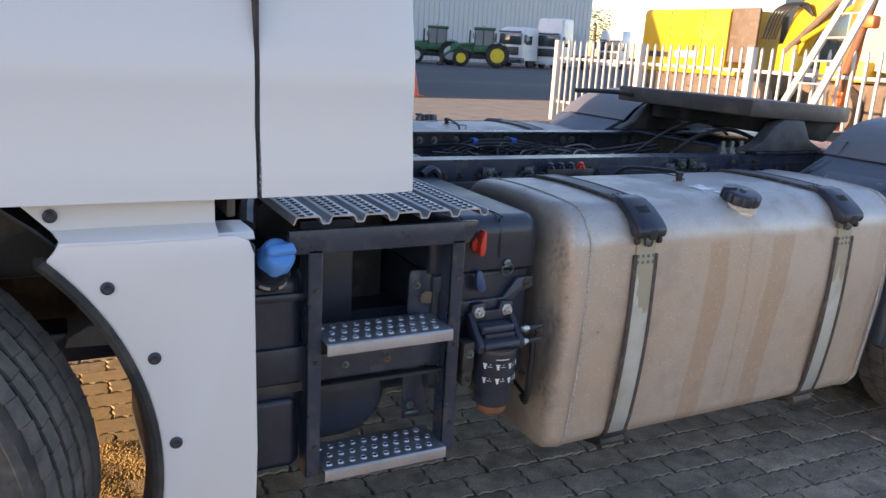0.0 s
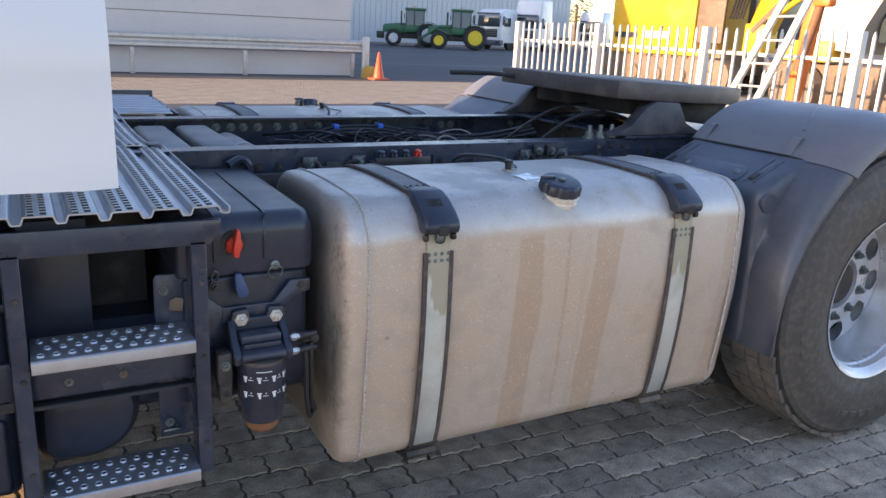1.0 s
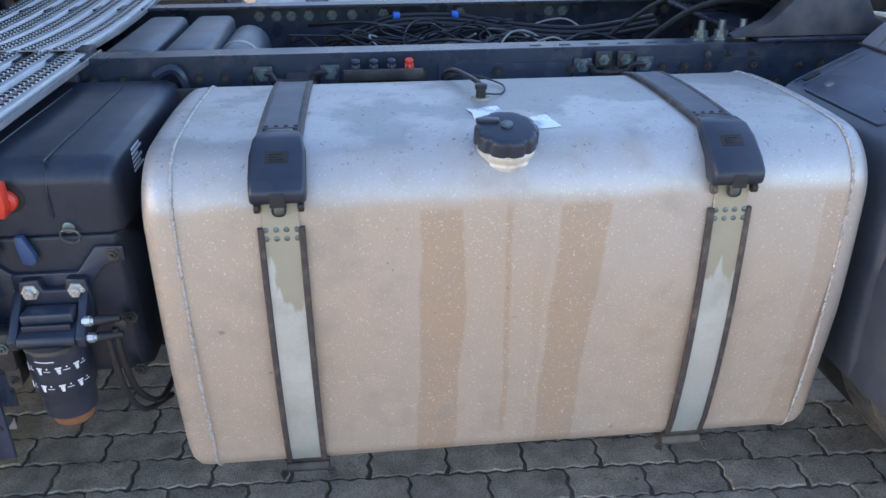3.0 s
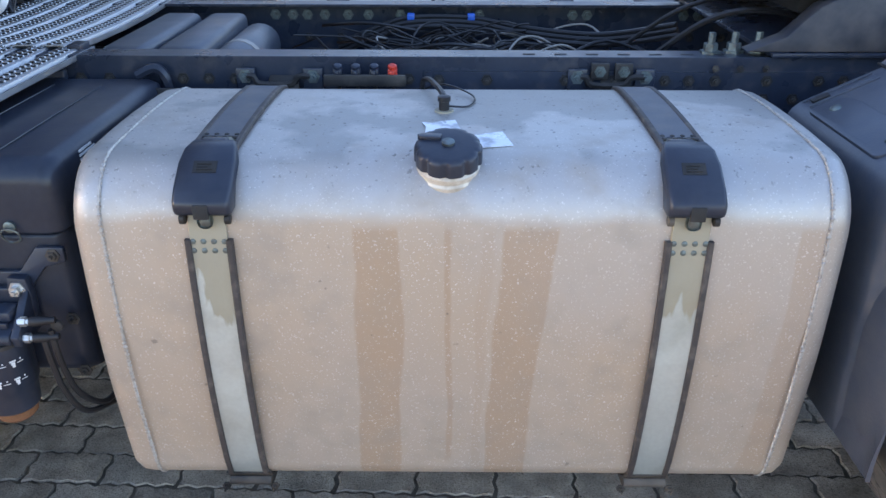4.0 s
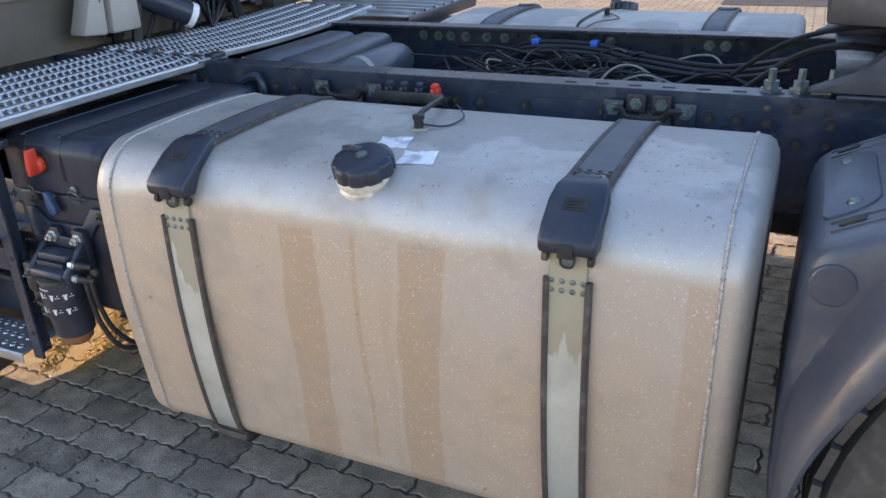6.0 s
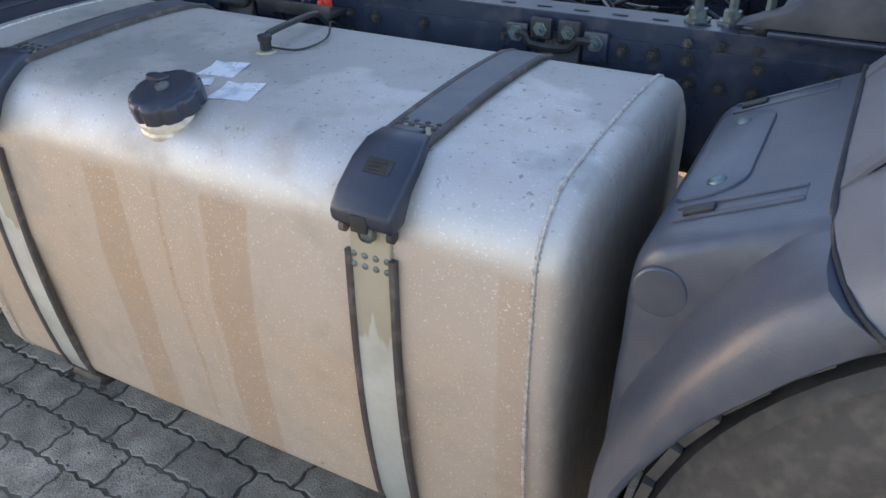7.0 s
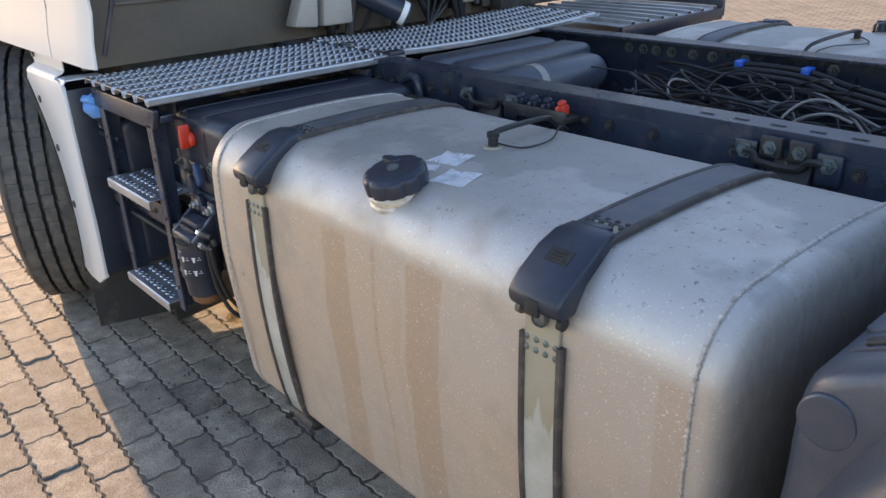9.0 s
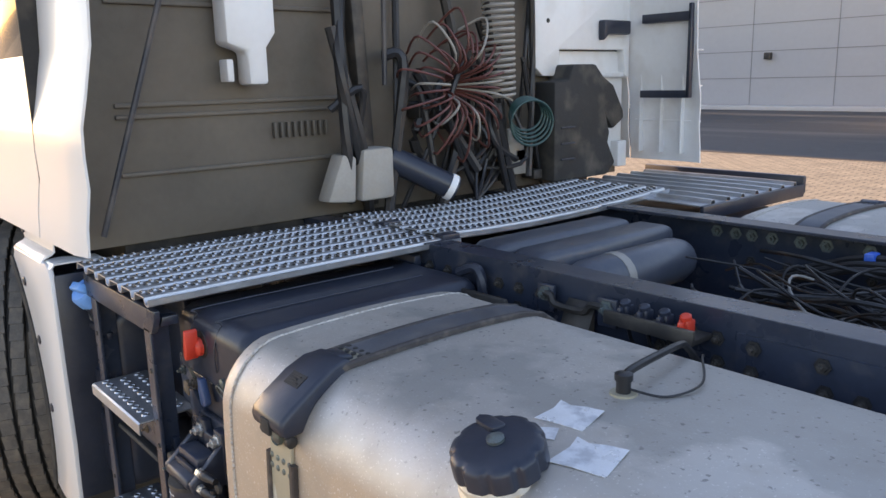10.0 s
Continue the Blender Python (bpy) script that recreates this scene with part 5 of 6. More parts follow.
part("blue_cap", loft([[p0 + d * h + (u * math.cos(k * math.tau / 36) + w2 * math.sin(k * math.tau / 36)) * (r + (0.002 if k % 6 < 3 else -0.001) * (h < 0.09)) for k in range(36)] for h, r in ((0.058, 0.038), (0.09, 0.037), (0.096, 0.031))]), blue_plastic, bt, "blue filler cap", angle=45)
bm = prism([(-0.036, 0), (0.036, 0), (0.03, 0.018), (-0.022, 0.024), (-0.033, 0.016)], "y", -0.011, 0.011, 0.005)
bm.transform(Matrix.Translation(p0 + d * 0.093) @ Matrix((u, w2, d)).transposed().to_4x4())
part("cap_grip", bm, blue_plastic, bt, "blue grip bar")
part("filler_hose", hose([(0.46, 1.7, 0.955), (0.5, 1.85, 0.975), (0.56, 2.0, 0.96)], 0.02, 8), cable_black, bt)

# ---- the cab ----
cab = part("cab", box(-1.75, 0.40, 1.60, 3.87, 1.1, 3.3, 0.05, 3), white_paint, truck, "white cab with side fairings")
part("cab_floor", box(-1.7, 0.38, 1.75, 3.72, 0.86, 1.12, 0.02), dark_iron, cab, "dark underside")
part("bumper", box(-1.95, -1.75, 1.55, 3.92, 0.42, 1.5, 0.05), white_paint, cab, "white front bumper")


def side_panel(x0, x1, far, rear):
    rows = []
    for z, dy in ((1.056, 0.0), (1.12, 0.004), (1.2, 0.016), (1.27, 0.014), (1.33, 0.016), (1.39, 0.03), (1.5, 0.052), (1.8, 0.07), (2.4, 0.09), (3.2, 0.14)):
        row = []
        for k in range(7):
            x = x0 + (x1 - x0) * k / 6
            edge = 0.0
            if rear and k == 6:
                edge = 0.012
            row.append((x, flip(1.538 + dy + edge, far), z))
        rows.append(row)
    return sheet(rows, 0.006 if not far else -0.006)


part("side_panel", side_panel(-1.0, 0.443, False, False), white_paint, cab, "glossy white lower door panel", angle=60)
part("side_fairing", side_panel(0.453, 0.783, False, True), white_paint, cab, "glossy white side fairing", angle=60)
part("side_fairing", side_panel(0.442, 0.785, True, True), white_inside, cab, "white side fairing seen from inside", angle=60)
part("side_panel", side_panel(-1.0, 0.432, True, False), white_paint, cab, "white side panel")
part("panel_seal", box(0.444, 0.452, 1.548, 1.6, 1.058, 2.4), rubber, cab, "black rubber seal between panels")
part("side_window", prism([(-0.3, 1.475), (0.4, 1.475), (0.42, 2.3), (-0.3, 2.3)], "y", 1.583, 1.589, 0.001), glass_dark, cab, "dark side window")
# arch trim behind the front wheel
flap_o = [(x, z) for x, z in arc(0.637, 45, -18, 22, FX, 0.5)]
flap_o = [p for p in flap_o if p[1] > 0.30]
top = [(0.44, 0.33), (0.445, 0.5), (0.44, 0.94), (0.43, 0.968), (0.405, 0.98), (0.089, 0.985), (0.08, 0.967)]
outline = flap_o + [(0.28, 0.285), (0.36, 0.285)] + top
fl = part("wheel_arch_trim", prism(outline, "y", 1.543, 1.556, 0.003), white_paint, truck, "white trim panel behind the front wheel", angle=40)
rows = [[(x, y, z) for x in (xl, 0.2, 0.37)] for xl, y, z in ((0.087, 1.545, 0.975), (0.089, 1.552, 0.985), (0.082, 1.572, 0.993), (0.076, 1.58, 1.0), (0.01, 1.582, 1.07))]
part("trim_upper", sheet(rows, 0.004), white_paint, fl, "white upper trim")
rows = [[(x, y, z) for x in (0.36, 0.41, 0.432, 0.441)] for y, z in ((1.545, 0.972), (1.556, 0.984), (1.6, 0.985), (1.68, 0.98))]
part("trim_ledge", sheet(rows, 0.004), white_paint, fl, "rounded white ledge")
part("trim_return", box(0.438, 0.444, 1.553, 1.66, 0.34, 0.955, 0.003), black_plastic, fl, "dark return of the trim")
secs = [[(FX + r * math.cos(radians(a)), y, 0.5 + r * math.sin(radians(a))) for r, y in ((0.613, 1.56), (0.617, 1.542), (0.626, 1.535), (0.637, 1.539), (0.64, 1.558), (0.618, 1.62), (0.611, 1.62))] for a in np.linspace(45.5, -20, 30)]
part("arch_lip", loft(secs), rubber, fl, "black rubber arch lip")
for x, z in ((0.078, 1.028), (0.165, 0.893), (0.243, 0.742), (0.278, 0.553)):
    y = 1.543 if z < 0.98 else 1.575
    part("trim_screw", lathe((x, y, z), (0, -1, 0), ((0, 0.013), (0.003, 0.0125), (0.005, 0.008), (0.0035, 0.003)), 14), black_plastic, fl, "black plastic screw")
part("spring_beam", box(-0.45, 0.3, 1.98, 2.1, 0.575, 0.655, 0.012), chassis_paint, truck, "dark spring beam behind the wheel")
part("spring_bracket", prism([(0.09, 0.63), (0.21, 0.625), (0.195, 0.675), (0.145, 0.68), (0.1, 0.655)], "y", 1.94, 2.1, 0.004), cable_grey, truck, "dusty pale suspension bracket behind the wheel")
part("inner_arch", sheet([[(FX + 0.66 * math.cos(radians(a)), y, 0.5 + 0.66 * math.sin(radians(a))) for y in (1.62, 1.75, 2.05)] for a in np.linspace(150, 12, 20)], 0.006), black_plastic, truck, "black inner wheel arch")
part("mud_flap", prism([(0.235, 1.545), (0.245, 1.542), (0.345, 1.888), (0.335, 1.892)], "z", 0.07, 0.6, 0.003), rubber, truck, "black rubber mud flap")
# unseen flap, its edge cut to bound the sun patch on the ground
part("shadow_flap", prism([(1.8, 0.016), (1.89, 0.023), (2.1, 0.038), (2.3, 0.041), (2.5, 0.036), (2.74, 0.026), (2.74, 0.52), (1.8, 0.52)], "x", 0.3, 0.31, 0.003), rubber, truck, "unseen black flap added to shade the ground, with a slanting lower edge")

# back of the cab
part("cab_back", box(0.402, 0.42, 1.62, 3.85, 1.0, 3.2, 0.004), cab_soot, cab, "dark soot-covered back wall of the cab")
for z in (1.18, 1.33, 1.36, 1.62, 1.7):
    part("back_rib", box(0.42, 0.432, 1.75, 2.5, z, z + 0.012, 0.003), cab_soot, cab)
part("back_rib", prism([(2.5, 1.02), (2.545, 1.02), (2.5, 1.9), (2.455, 1.9)], "x", 0.42, 0.47, 0.008), dark_iron, cab, "upright pillar")
part("back_strut", rod((0.52, 1.66, 1.05), (0.52, 1.9, 1.75), 0.008, 8), pedestal_paint, cab, "thin diagonal strut")
part("back_strut", rod((0.5, 2.56, 1.4), (0.5, 2.57, 1.75), 0.008, 8), pedestal_paint, cab, "thin strut")
for k in range(9):
    part("vent_fin", box(0.42, 0.436, 2.2 + 0.022 * k, 2.208 + 0.022 * k, 1.255, 1.3, 0.002), cab_soot, cab)
part("white_bracket", prism([(2.03, 1.72), (2.18, 1.72), (2.18, 1.55), (2.15, 1.51), (2.15, 1.41), (2.09, 1.41), (2.09, 1.5), (2.03, 1.52)], "x", 0.44, 0.52, 0.012), white_inside, cab, "white moulded bracket on the back wall")
part("white_bracket", prism([(2.035, 1.42), (2.055, 1.42), (2.055, 1.48), (2.035, 1.48)], "x", 0.45, 0.5, 0.004), white_inside, cab)
part("rear_tank", prism([(2.42, 1.05), (2.55, 1.05), (2.55, 1.21), (2.435, 1.21)], "x", 0.45, 0.55, 0.012), old_plastic, truck, "dusty off-white plastic reservoir")
part("rear_tank", prism([(2.3, 1.06), (2.4, 1.05), (2.41, 1.19), (2.36, 1.2)], "x", 0.48, 0.55, 0.01), old_plastic, truck, "dusty off-white plastic bottle")
bm = rod((0.5, 2.57, 1.17), (0.61, 2.75, 1.06), 0.042, 16)
part("intake_pipe", bm, black_plastic, truck, "black pipe with a pale clamp")
part("pipe_clamp", rod((0.597, 2.729, 1.073), (0.607, 2.745, 1.063), 0.0445, 16), print_white, truck, "pale clamp")
part("grey_box", box(0.46, 0.5, 3.11, 3.21, 1.06, 1.23, 0.008), old_plastic, truck, "grey control box")
# coiled air lines
def coil(c, d, r, turns, length, thick, mat, label, wobble=0.0, seed=1):
    d, u, w = basis(d)
    rr = random.Random(seed)
    pts = []
    n = turns * 12
    for k in range(n + 1):
        a = math.tau * k / 12
        q = r * (1 + wobble * rr.uniform(-1, 1))
        pts.append(Vector(c) + d * (length * k / n) + (u * math.cos(a) + w * math.sin(a)) * q)
    return part("air_hose", hose(pts, thick, 6, 2), mat, truck, label)


coil((0.55, 3.01, 1.75), (0, 0.02, -1), 0.052, 20, 0.4, 0.006, cable_grey, "pale coiled electric lead")
for k in range(38):
    a = math.tau * k / 38 + 0.1
    rr = 0.2 + 0.05 * math.sin(k * 2.3)
    cy, cz = 2.83, 1.39
    pts = [(0.50, cy + 0.03 * math.cos(a), cz + 0.03 * math.sin(a)), (0.60, cy + rr * 0.5 * math.cos(a), cz + rr * 0.5 * math.sin(a)), (0.56, cy + rr * math.cos(a), cz + rr * math.sin(a)), (0.47, cy + rr * 0.8 * math.cos(a + 0.12), cz + rr * 0.8 * math.sin(a + 0.12))]
    part("air_hose", hose(pts, 0.0042, 6, 5), cable_red if k % 6 else cable_grey, truck, "dark red coiled air line fanning out")
for k in range(5):
    pts = [(0.55 + 0.008 * k, 3.15 + (0.085 + 0.006 * k) * math.cos(a), 1.285 + (0.06 + 0.005 * k) * math.sin(a) - 0.008 * k) for a in np.linspace(0, math.tau, 16)]
    part("air_hose", hose(pts, 0.0045, 6, 2), cable_green, truck, "green coiled air line")
for k in range(4):
    pts = [(0.5, 2.9 + 0.05 * k, 1.5), (0.52, 2.98 + 0.03 * k, 1.3), (0.5, 2.95 + 0.04 * k, 1.1), (0.55, 2.9, 1.0)]
    part("air_hose", hose(pts, 0.007, 6, 5), cable_black, truck, "hanging black hose")
r5 = random.Random(77)
for k in range(26):
    y0 = r5.uniform(2.35, 3.3)
    pts = [(0.44 + r5.uniform(0, 0.08), y0, r5.uniform(1.25, 1.8)), (0.46 + r5.uniform(0, 0.1), y0 + r5.uniform(-0.12, 0.12), r5.uniform(1.1, 1.5)), (0.44 + r5.uniform(0, 0.1), y0 + r5.uniform(-0.15, 0.15), r5.uniform(0.95, 1.15))]
    part("hose_run", hose(pts, r5.choice((0.008, 0.012, 0.018)), 7, 6), cable_black, truck, "black hose behind the cab")
for k in range(10):
    y0 = r5.uniform(2.5, 3.25)
    z0 = r5.uniform(1.0, 1.3)
    part("fitting_block", box(0.43, 0.5, y0, y0 + r5.uniform(0.03, 0.08), z0, z0 + r5.uniform(0.03, 0.08), 0.006), dark_iron, truck, "dark valve block")
part("snorkel", prism([(3.305, 1.02), (3.628, 1.02), (3.68, 1.065), (3.63, 1.15), (3.64, 1.19), (3.62, 1.245), (3.66, 1.2), (3.73, 1.24), (3.725, 1.275), (3.66, 1.375), (3.595, 1.41), (3.545, 1.457), (3.41, 1.457), (3.39, 1.40), (3.305, 1.395)], "x", 0.435, 0.55, 0.01), rubber, truck, "black air duct behind the cab", angle=40)
for z in (1.1, 1.16, 1.22):
    part("duct_rib", box(0.55, 0.556, 3.34, 3.42, z, z + 0.006, 0.002), black_plastic, truck)
# inside of the far fairing: ribs and a dark folding step
yf = flip(1.538, True)
for x in (0.5, 0.60, 0.70):
    part("fairing_rib", box(x, x + 0.008, yf - 0.035, yf - 0.004, 1.09, 2.0, 0.002), white_inside, cab, "white rib inside the fairing")
for z in (1.22, 1.36, 1.5):
    part("fairing_rib", box(0.47, 0.78, yf - 0.02, yf - 0.004, z, z + 0.006, 0.002), white_inside, cab, "white rib inside the fairing")
part("fairing_frame", prism([(3.29, 1.8), (3.29, 1.45), (3.335, 1.415), (3.40, 1.415), (3.425, 1.44), (3.43, 1.515), (3.83, 1.515), (3.845, 1.41), (3.87, 1.40), (3.87, 1.8)], "x", 0.425, 0.465, 0.006), white_inside, cab, "white moulded frame")
part("fairing_frame", box(0.421, 0.43, 3.44, 3.87, 1.03, 1.51, 0.002), white_inside, cab, "white inner panel")
part("fairing_bar", box(0.43, 0.455, 3.6, 3.86, 1.405, 1.425, 0.004), white_inside, cab, "white cross bar")
part("frame_hole", lathe((0.465, 3.36, 1.62), (1, 0, 0), ((0, 0.009), (0.002, 0.009)), 12), dark_iron, cab)
part("frame_catch", prism([(3.66, 1.63), (3.83, 1.63), (3.83, 1.575), (3.69, 1.575), (3.66, 1.55)], "x", 0.465, 0.5, 0.006), black_plastic, cab, "black catch")
part("fairing_frame", box(0.42, 0.47, 3.8, 3.86, 1.03, 1.14, 0.006), white_inside, cab, "white bracket")
bm = box(0.54, 0.765, 3.845, 3.87, 1.318, 1.348, 0.003)
box(0.755, 0.77, 3.845, 3.87, 1.318, 1.68, 0.003, bm=bm)
box(0.54, 0.765, 3.845, 3.87, 1.615, 1.65, 0.003, bm=bm)
part("folding_step", bm, black_plastic, cab, "dark folding step")


# ---- ground ----
def plane(name, x0, x1, y0, y1, z, mat, label, nx=1, ny=1):
    bm = bmesh.new()
    g = [[bm.verts.new((x0 + (x1 - x0) * i / nx, y0 + (y1 - y0) * j / ny, z)) for j in range(ny + 1)] for i in range(nx + 1)]
    for i in range(nx):
        for j in range(ny):
            bm.faces.new((g[i][j], g[i + 1][j], g[i + 1][j + 1], g[i][j + 1]))
    return tagged(part(name, bm, mat, smooth=False), label, "ground", kind="structure")


ground = plane("ground", -400, 400, -400, 400, -0.0125, joint_mat, "sand bed of the yard", 8, 8)
yard = plane("pavement", -30, 45, -20, 19.0, -0.0085, yard_mat, "block-paved yard surface, dusty and stained")
bed = plane("joint_bed", -2.8, 5.0, -1.1, 4.5, -0.0045, joint_mat, "dark dirt filling the joints between the paving blocks")
road = plane("road", -60, 90, 19.05, 90, -0.005, asphalt, "grey asphalt road with tyre marks")
road_bay = plane("road_bay", -60, 0.5, 14.1, 19.05, -0.001, asphalt, "grey asphalt bay beside the paving")
# shadow band across the yard, painted as a dark strip of ground
strip = plane("shade_band", 1.5, 45, 11.6, 13.3, -0.001, asphalt, "narrow dark strip standing in for a shadow band on the paving")


def paver_mesh(var):
    """One interlocking block: wavy sides, chamfered top."""
    rr = random.Random(var)
    lx, ly = 0.1945, 0.1025
    pts = []

    def zig(k, n):
        return 0.004 if k % 2 else -0.004

    n, m = 8, 4
    pts += [(-lx / 2 + lx * k / n, -ly / 2 + zig(k, n)) for k in range(n)]
    pts += [(lx / 2 + zig(k, m), -ly / 2 + ly * k / m) for k in range(m)]
    pts += [(lx / 2 - lx * k / n, ly / 2 + zig(n - k, n)) for k in range(n)]
    pts += [(-lx / 2 + zig(m - k, m), ly / 2 - ly * k / m) for k in range(m)]
    pts = [(x + rr.uniform(-0.0016, 0.0016), y + rr.uniform(-0.0016, 0.0016)) for x, y in pts]
    dz = rr.uniform(-0.0015, 0.0015)
    bot = [(x, y, -0.02) for x, y in pts]
    mid = [(x, y, -0.004 + dz) for x, y in pts]
    tip_x, tip_y = rr.uniform(-0.008, 0.008), rr.uniform(-0.012, 0.012)
    top = [(x * rr.uniform(0.965, 0.988), y * rr.uniform(0.945, 0.978), dz + tip_x * x + tip_y * y) for x, y in pts]
    return bot, mid, top


def paver_faces(n, o=0):
    f = [(o + k, o + (k + 1) % n, o + n + (k + 1) % n, o + n + k) for k in range(n)]
    f += [(o + n + k, o + n + (k + 1) % n, o + 2 * n + (k + 1) % n, o + 2 * n + k) for k in range(n)]
    f.append(tuple(o + 2 * n + k for k in range(n)))
    return f


PV = [paver_mesh(40 + k) for k in range(14)]
paver_me = []
for k, (a, b, c) in enumerate(PV):
    me = bpy.data.meshes.new("paver")
    me.from_pydata(a + b + c, [], paver_faces(len(a)))
    me.materials.append(paver_mat.m)
    paver_me.append(me)
r6 = random.Random(5)
TILT_P = radians(-2.0)
singles, joined_v, joined_f = [], [], []
for j in range(-28, 52):
    for i in range(-28, 34):
        u, v = i * 0.2035 + (0.102 if j % 2 else 0), j * 0.1115
        x, y = 0.9 + u * math.cos(TILT_P) - v * math.sin(TILT_P), 1.3 + u * math.sin(TILT_P) + v * math.cos(TILT_P)
        if not (-3.0 < x < 5.2 and -1.2 < y < 4.6):
            continue
        k, rot = r6.randrange(14), TILT_P + r6.uniform(-0.012, 0.012) 
        dz = r6.uniform(-0.002, 0.002)
        near = -0.35 < x < 2.75 and 0.9 < y < 1.92
        if near and len(singles) < 300:
            singles.append((x, y, dz, rot, k))
        else:
            m = Matrix.Translation((x, y, dz)) @ Matrix.Rotation(rot, 4, "Z")
            a, b, c = PV[k]
            o = len(joined_v)
            joined_v += [tuple(m @ Vector(p)) for p in a + b + c]
            joined_f += paver_faces(len(a), o)

# ---- buildings and yard furniture ----
def building(name, x0, x1, y0, y1, h, mat, label):
    return tagged(part(name, box(x0, x1, y0, y1, 0, h), mat, smooth=False), label, "wall", kind="structure")


shed = building("wall_yard", -3.0, 9.35, 20.6, 26, 5.0, wall_paint, "pale grey panel wall of a yard building")
for z in (1.45, 2.9):
    part("panel_joint", box(-3.0, 9.35, 20.59, 20.6, z, z + 0.02), joint_grey, shed)
far_hall = building("wall_hall", -60, -4, 30.2, 62, 11.5, hall_paint, "grey panel wall of a hall")
for z in (0.12, 1.15, 2.15, 3.15, 4.15):
    part("panel_joint", box(-60, -4, 30.19, 30.2, z, z + 0.025), joint_grey, far_hall)
for x in np.arange(-58, -4, 3.2):
    part("panel_joint", box(x, x + 0.02, 30.19, 30.2, 0.12, 7), joint_grey, far_hall)
part("wall_lamp", box(-12.62, -12.36, 30.0, 30.19, 1.85, 2.1, 0.02), dark_iron, far_hall)
kerb = tagged(part("kerb", box(-60, -4, 29.3, 30.15, -0.01, 0.14, 0.02), wall_paint, smooth=False), "low pale concrete kerb along the hall", "kerb", kind="structure")
steel = building("wall_steel", 8.0, 51, 64, 70, 9.0, steel_wall, "pale corrugated steel wall of a large hall")
bm = bmesh.new()
for x in np.arange(16, 51, 0.5):
    prism([(x, 63.93), (x + 0.06, 63.93), (x + 0.1, 64), (x - 0.04, 64)], "z", 0, 8.9, 0, bm)
tagged(part("cladding_ribs", bm, steel_wall, steel, smooth=False), "corrugations of the wall", kind="stuff")
# unseen wall, added so that its shadow falls on the asphalt bay
building("wall_shade_caster", -26, -22, 15.8, 27.2, 3.5, wall_paint, "plain unseen wall added to shade the asphalt bay")

# guard rail
gr = thing("guard_rail", (3.0, 20.1, 0), "weathered galvanised guard rail along the wall", "guard rail")
prof = [(20.14, 0.62), (20.06, 0.66), (20.06, 0.72), (20.12, 0.77), (20.12, 0.81), (20.06, 0.86), (20.06, 0.92), (20.14, 0.96)]
part("rail", sheet([[(x, y, z) for y, z in prof] for x in (-2, 3, 9.5)], 0.004), rail_steel, gr, "rolled steel rail", angle=20)
for x in (-1.4, 1.1, 3.6, 6.3, 9.25):
    part("rail_post", box(x - 0.05, x + 0.05, 20.15, 20.25, -0.01, 0.95, 0.006), rail_steel, gr, "grey post")
part("end_post", prism(rounded(9.46, 9.66, 19.98, 20.1, (0.03,) * 4, 3), "z", -0.01, 1.06, 0.006), rail_steel, gr, "round end post")
part("post_foot", loft([[(9.56 + s * a, 19.72 + s * b, z) for a, b in ((-0.2, -0.16), (0.2, -0.16), (0.2, 0.16), (-0.2, 0.16))] for z, s in ((-0.01, 1), (0.2, 0.85), (0.32, 0.4))]), foot_yellow, gr, "faded yellow concrete foot")

# traffic cone
tc = thing("traffic_cone", (9.58, 19.2, 0), "orange traffic cone on the road edge", "traffic cone")
part("base", box(9.36, 9.8, 18.98, 19.42, -0.01, 0.04, 0.01), cone_orange, tc)
part("cone", lathe((9.58, 19.2, 0.04), (0, 0, 1), ((0, 0.15), (0.05, 0.135), (0.66, 0.03), (0.67, 0.02)), 20), cone_orange, tc)

# palisade fence
FXX = 10.0
fence = thing("fence", (FXX, 9, 0), "white painted steel palisade fence", "fence")
posts = [3.66 + 2.453 * k for k in range(5)]
for y in posts:
    part("post", box(FXX - 0.06, FXX + 0.06, y - 0.055, y + 0.055, -0.01, 1.6, 0.008), fence_paint, fence, "white square post")
for z in (0.35, 1.22):
    part("rail", box(FXX + 0.02, FXX + 0.06, posts[0], posts[-1], z, z + 0.05, 0.005), fence_paint, fence, "white horizontal rail")
pk = part("picket", prism([(-0.0175, 0.02), (0.0175, 0.02), (0.0175, 1.54), (0.0, 1.6), (-0.0175, 1.54)], "x", FXX - 0.03, FXX + 0.005, 0.003), fence_paint, fence, "white picket")
base_y = pk.location.copy()
first = True
for y0 in posts[:-1]:
    for k in range(1, 13):
        y = y0 + 2.453 * k / 13
        b = pk if first else new("picket", pk.data)
        first = False
        b.parent = fence
        b.location = base_y + Vector((0, y, 0))

# ---- machines beyond the yard ----
def turned(x, y, deg):
    return Matrix.Translation((x, y, 0)) @ Matrix.Rotation(radians(deg), 4, "Z")


def at(bm, m):
    bm.transform(m)
    return bm


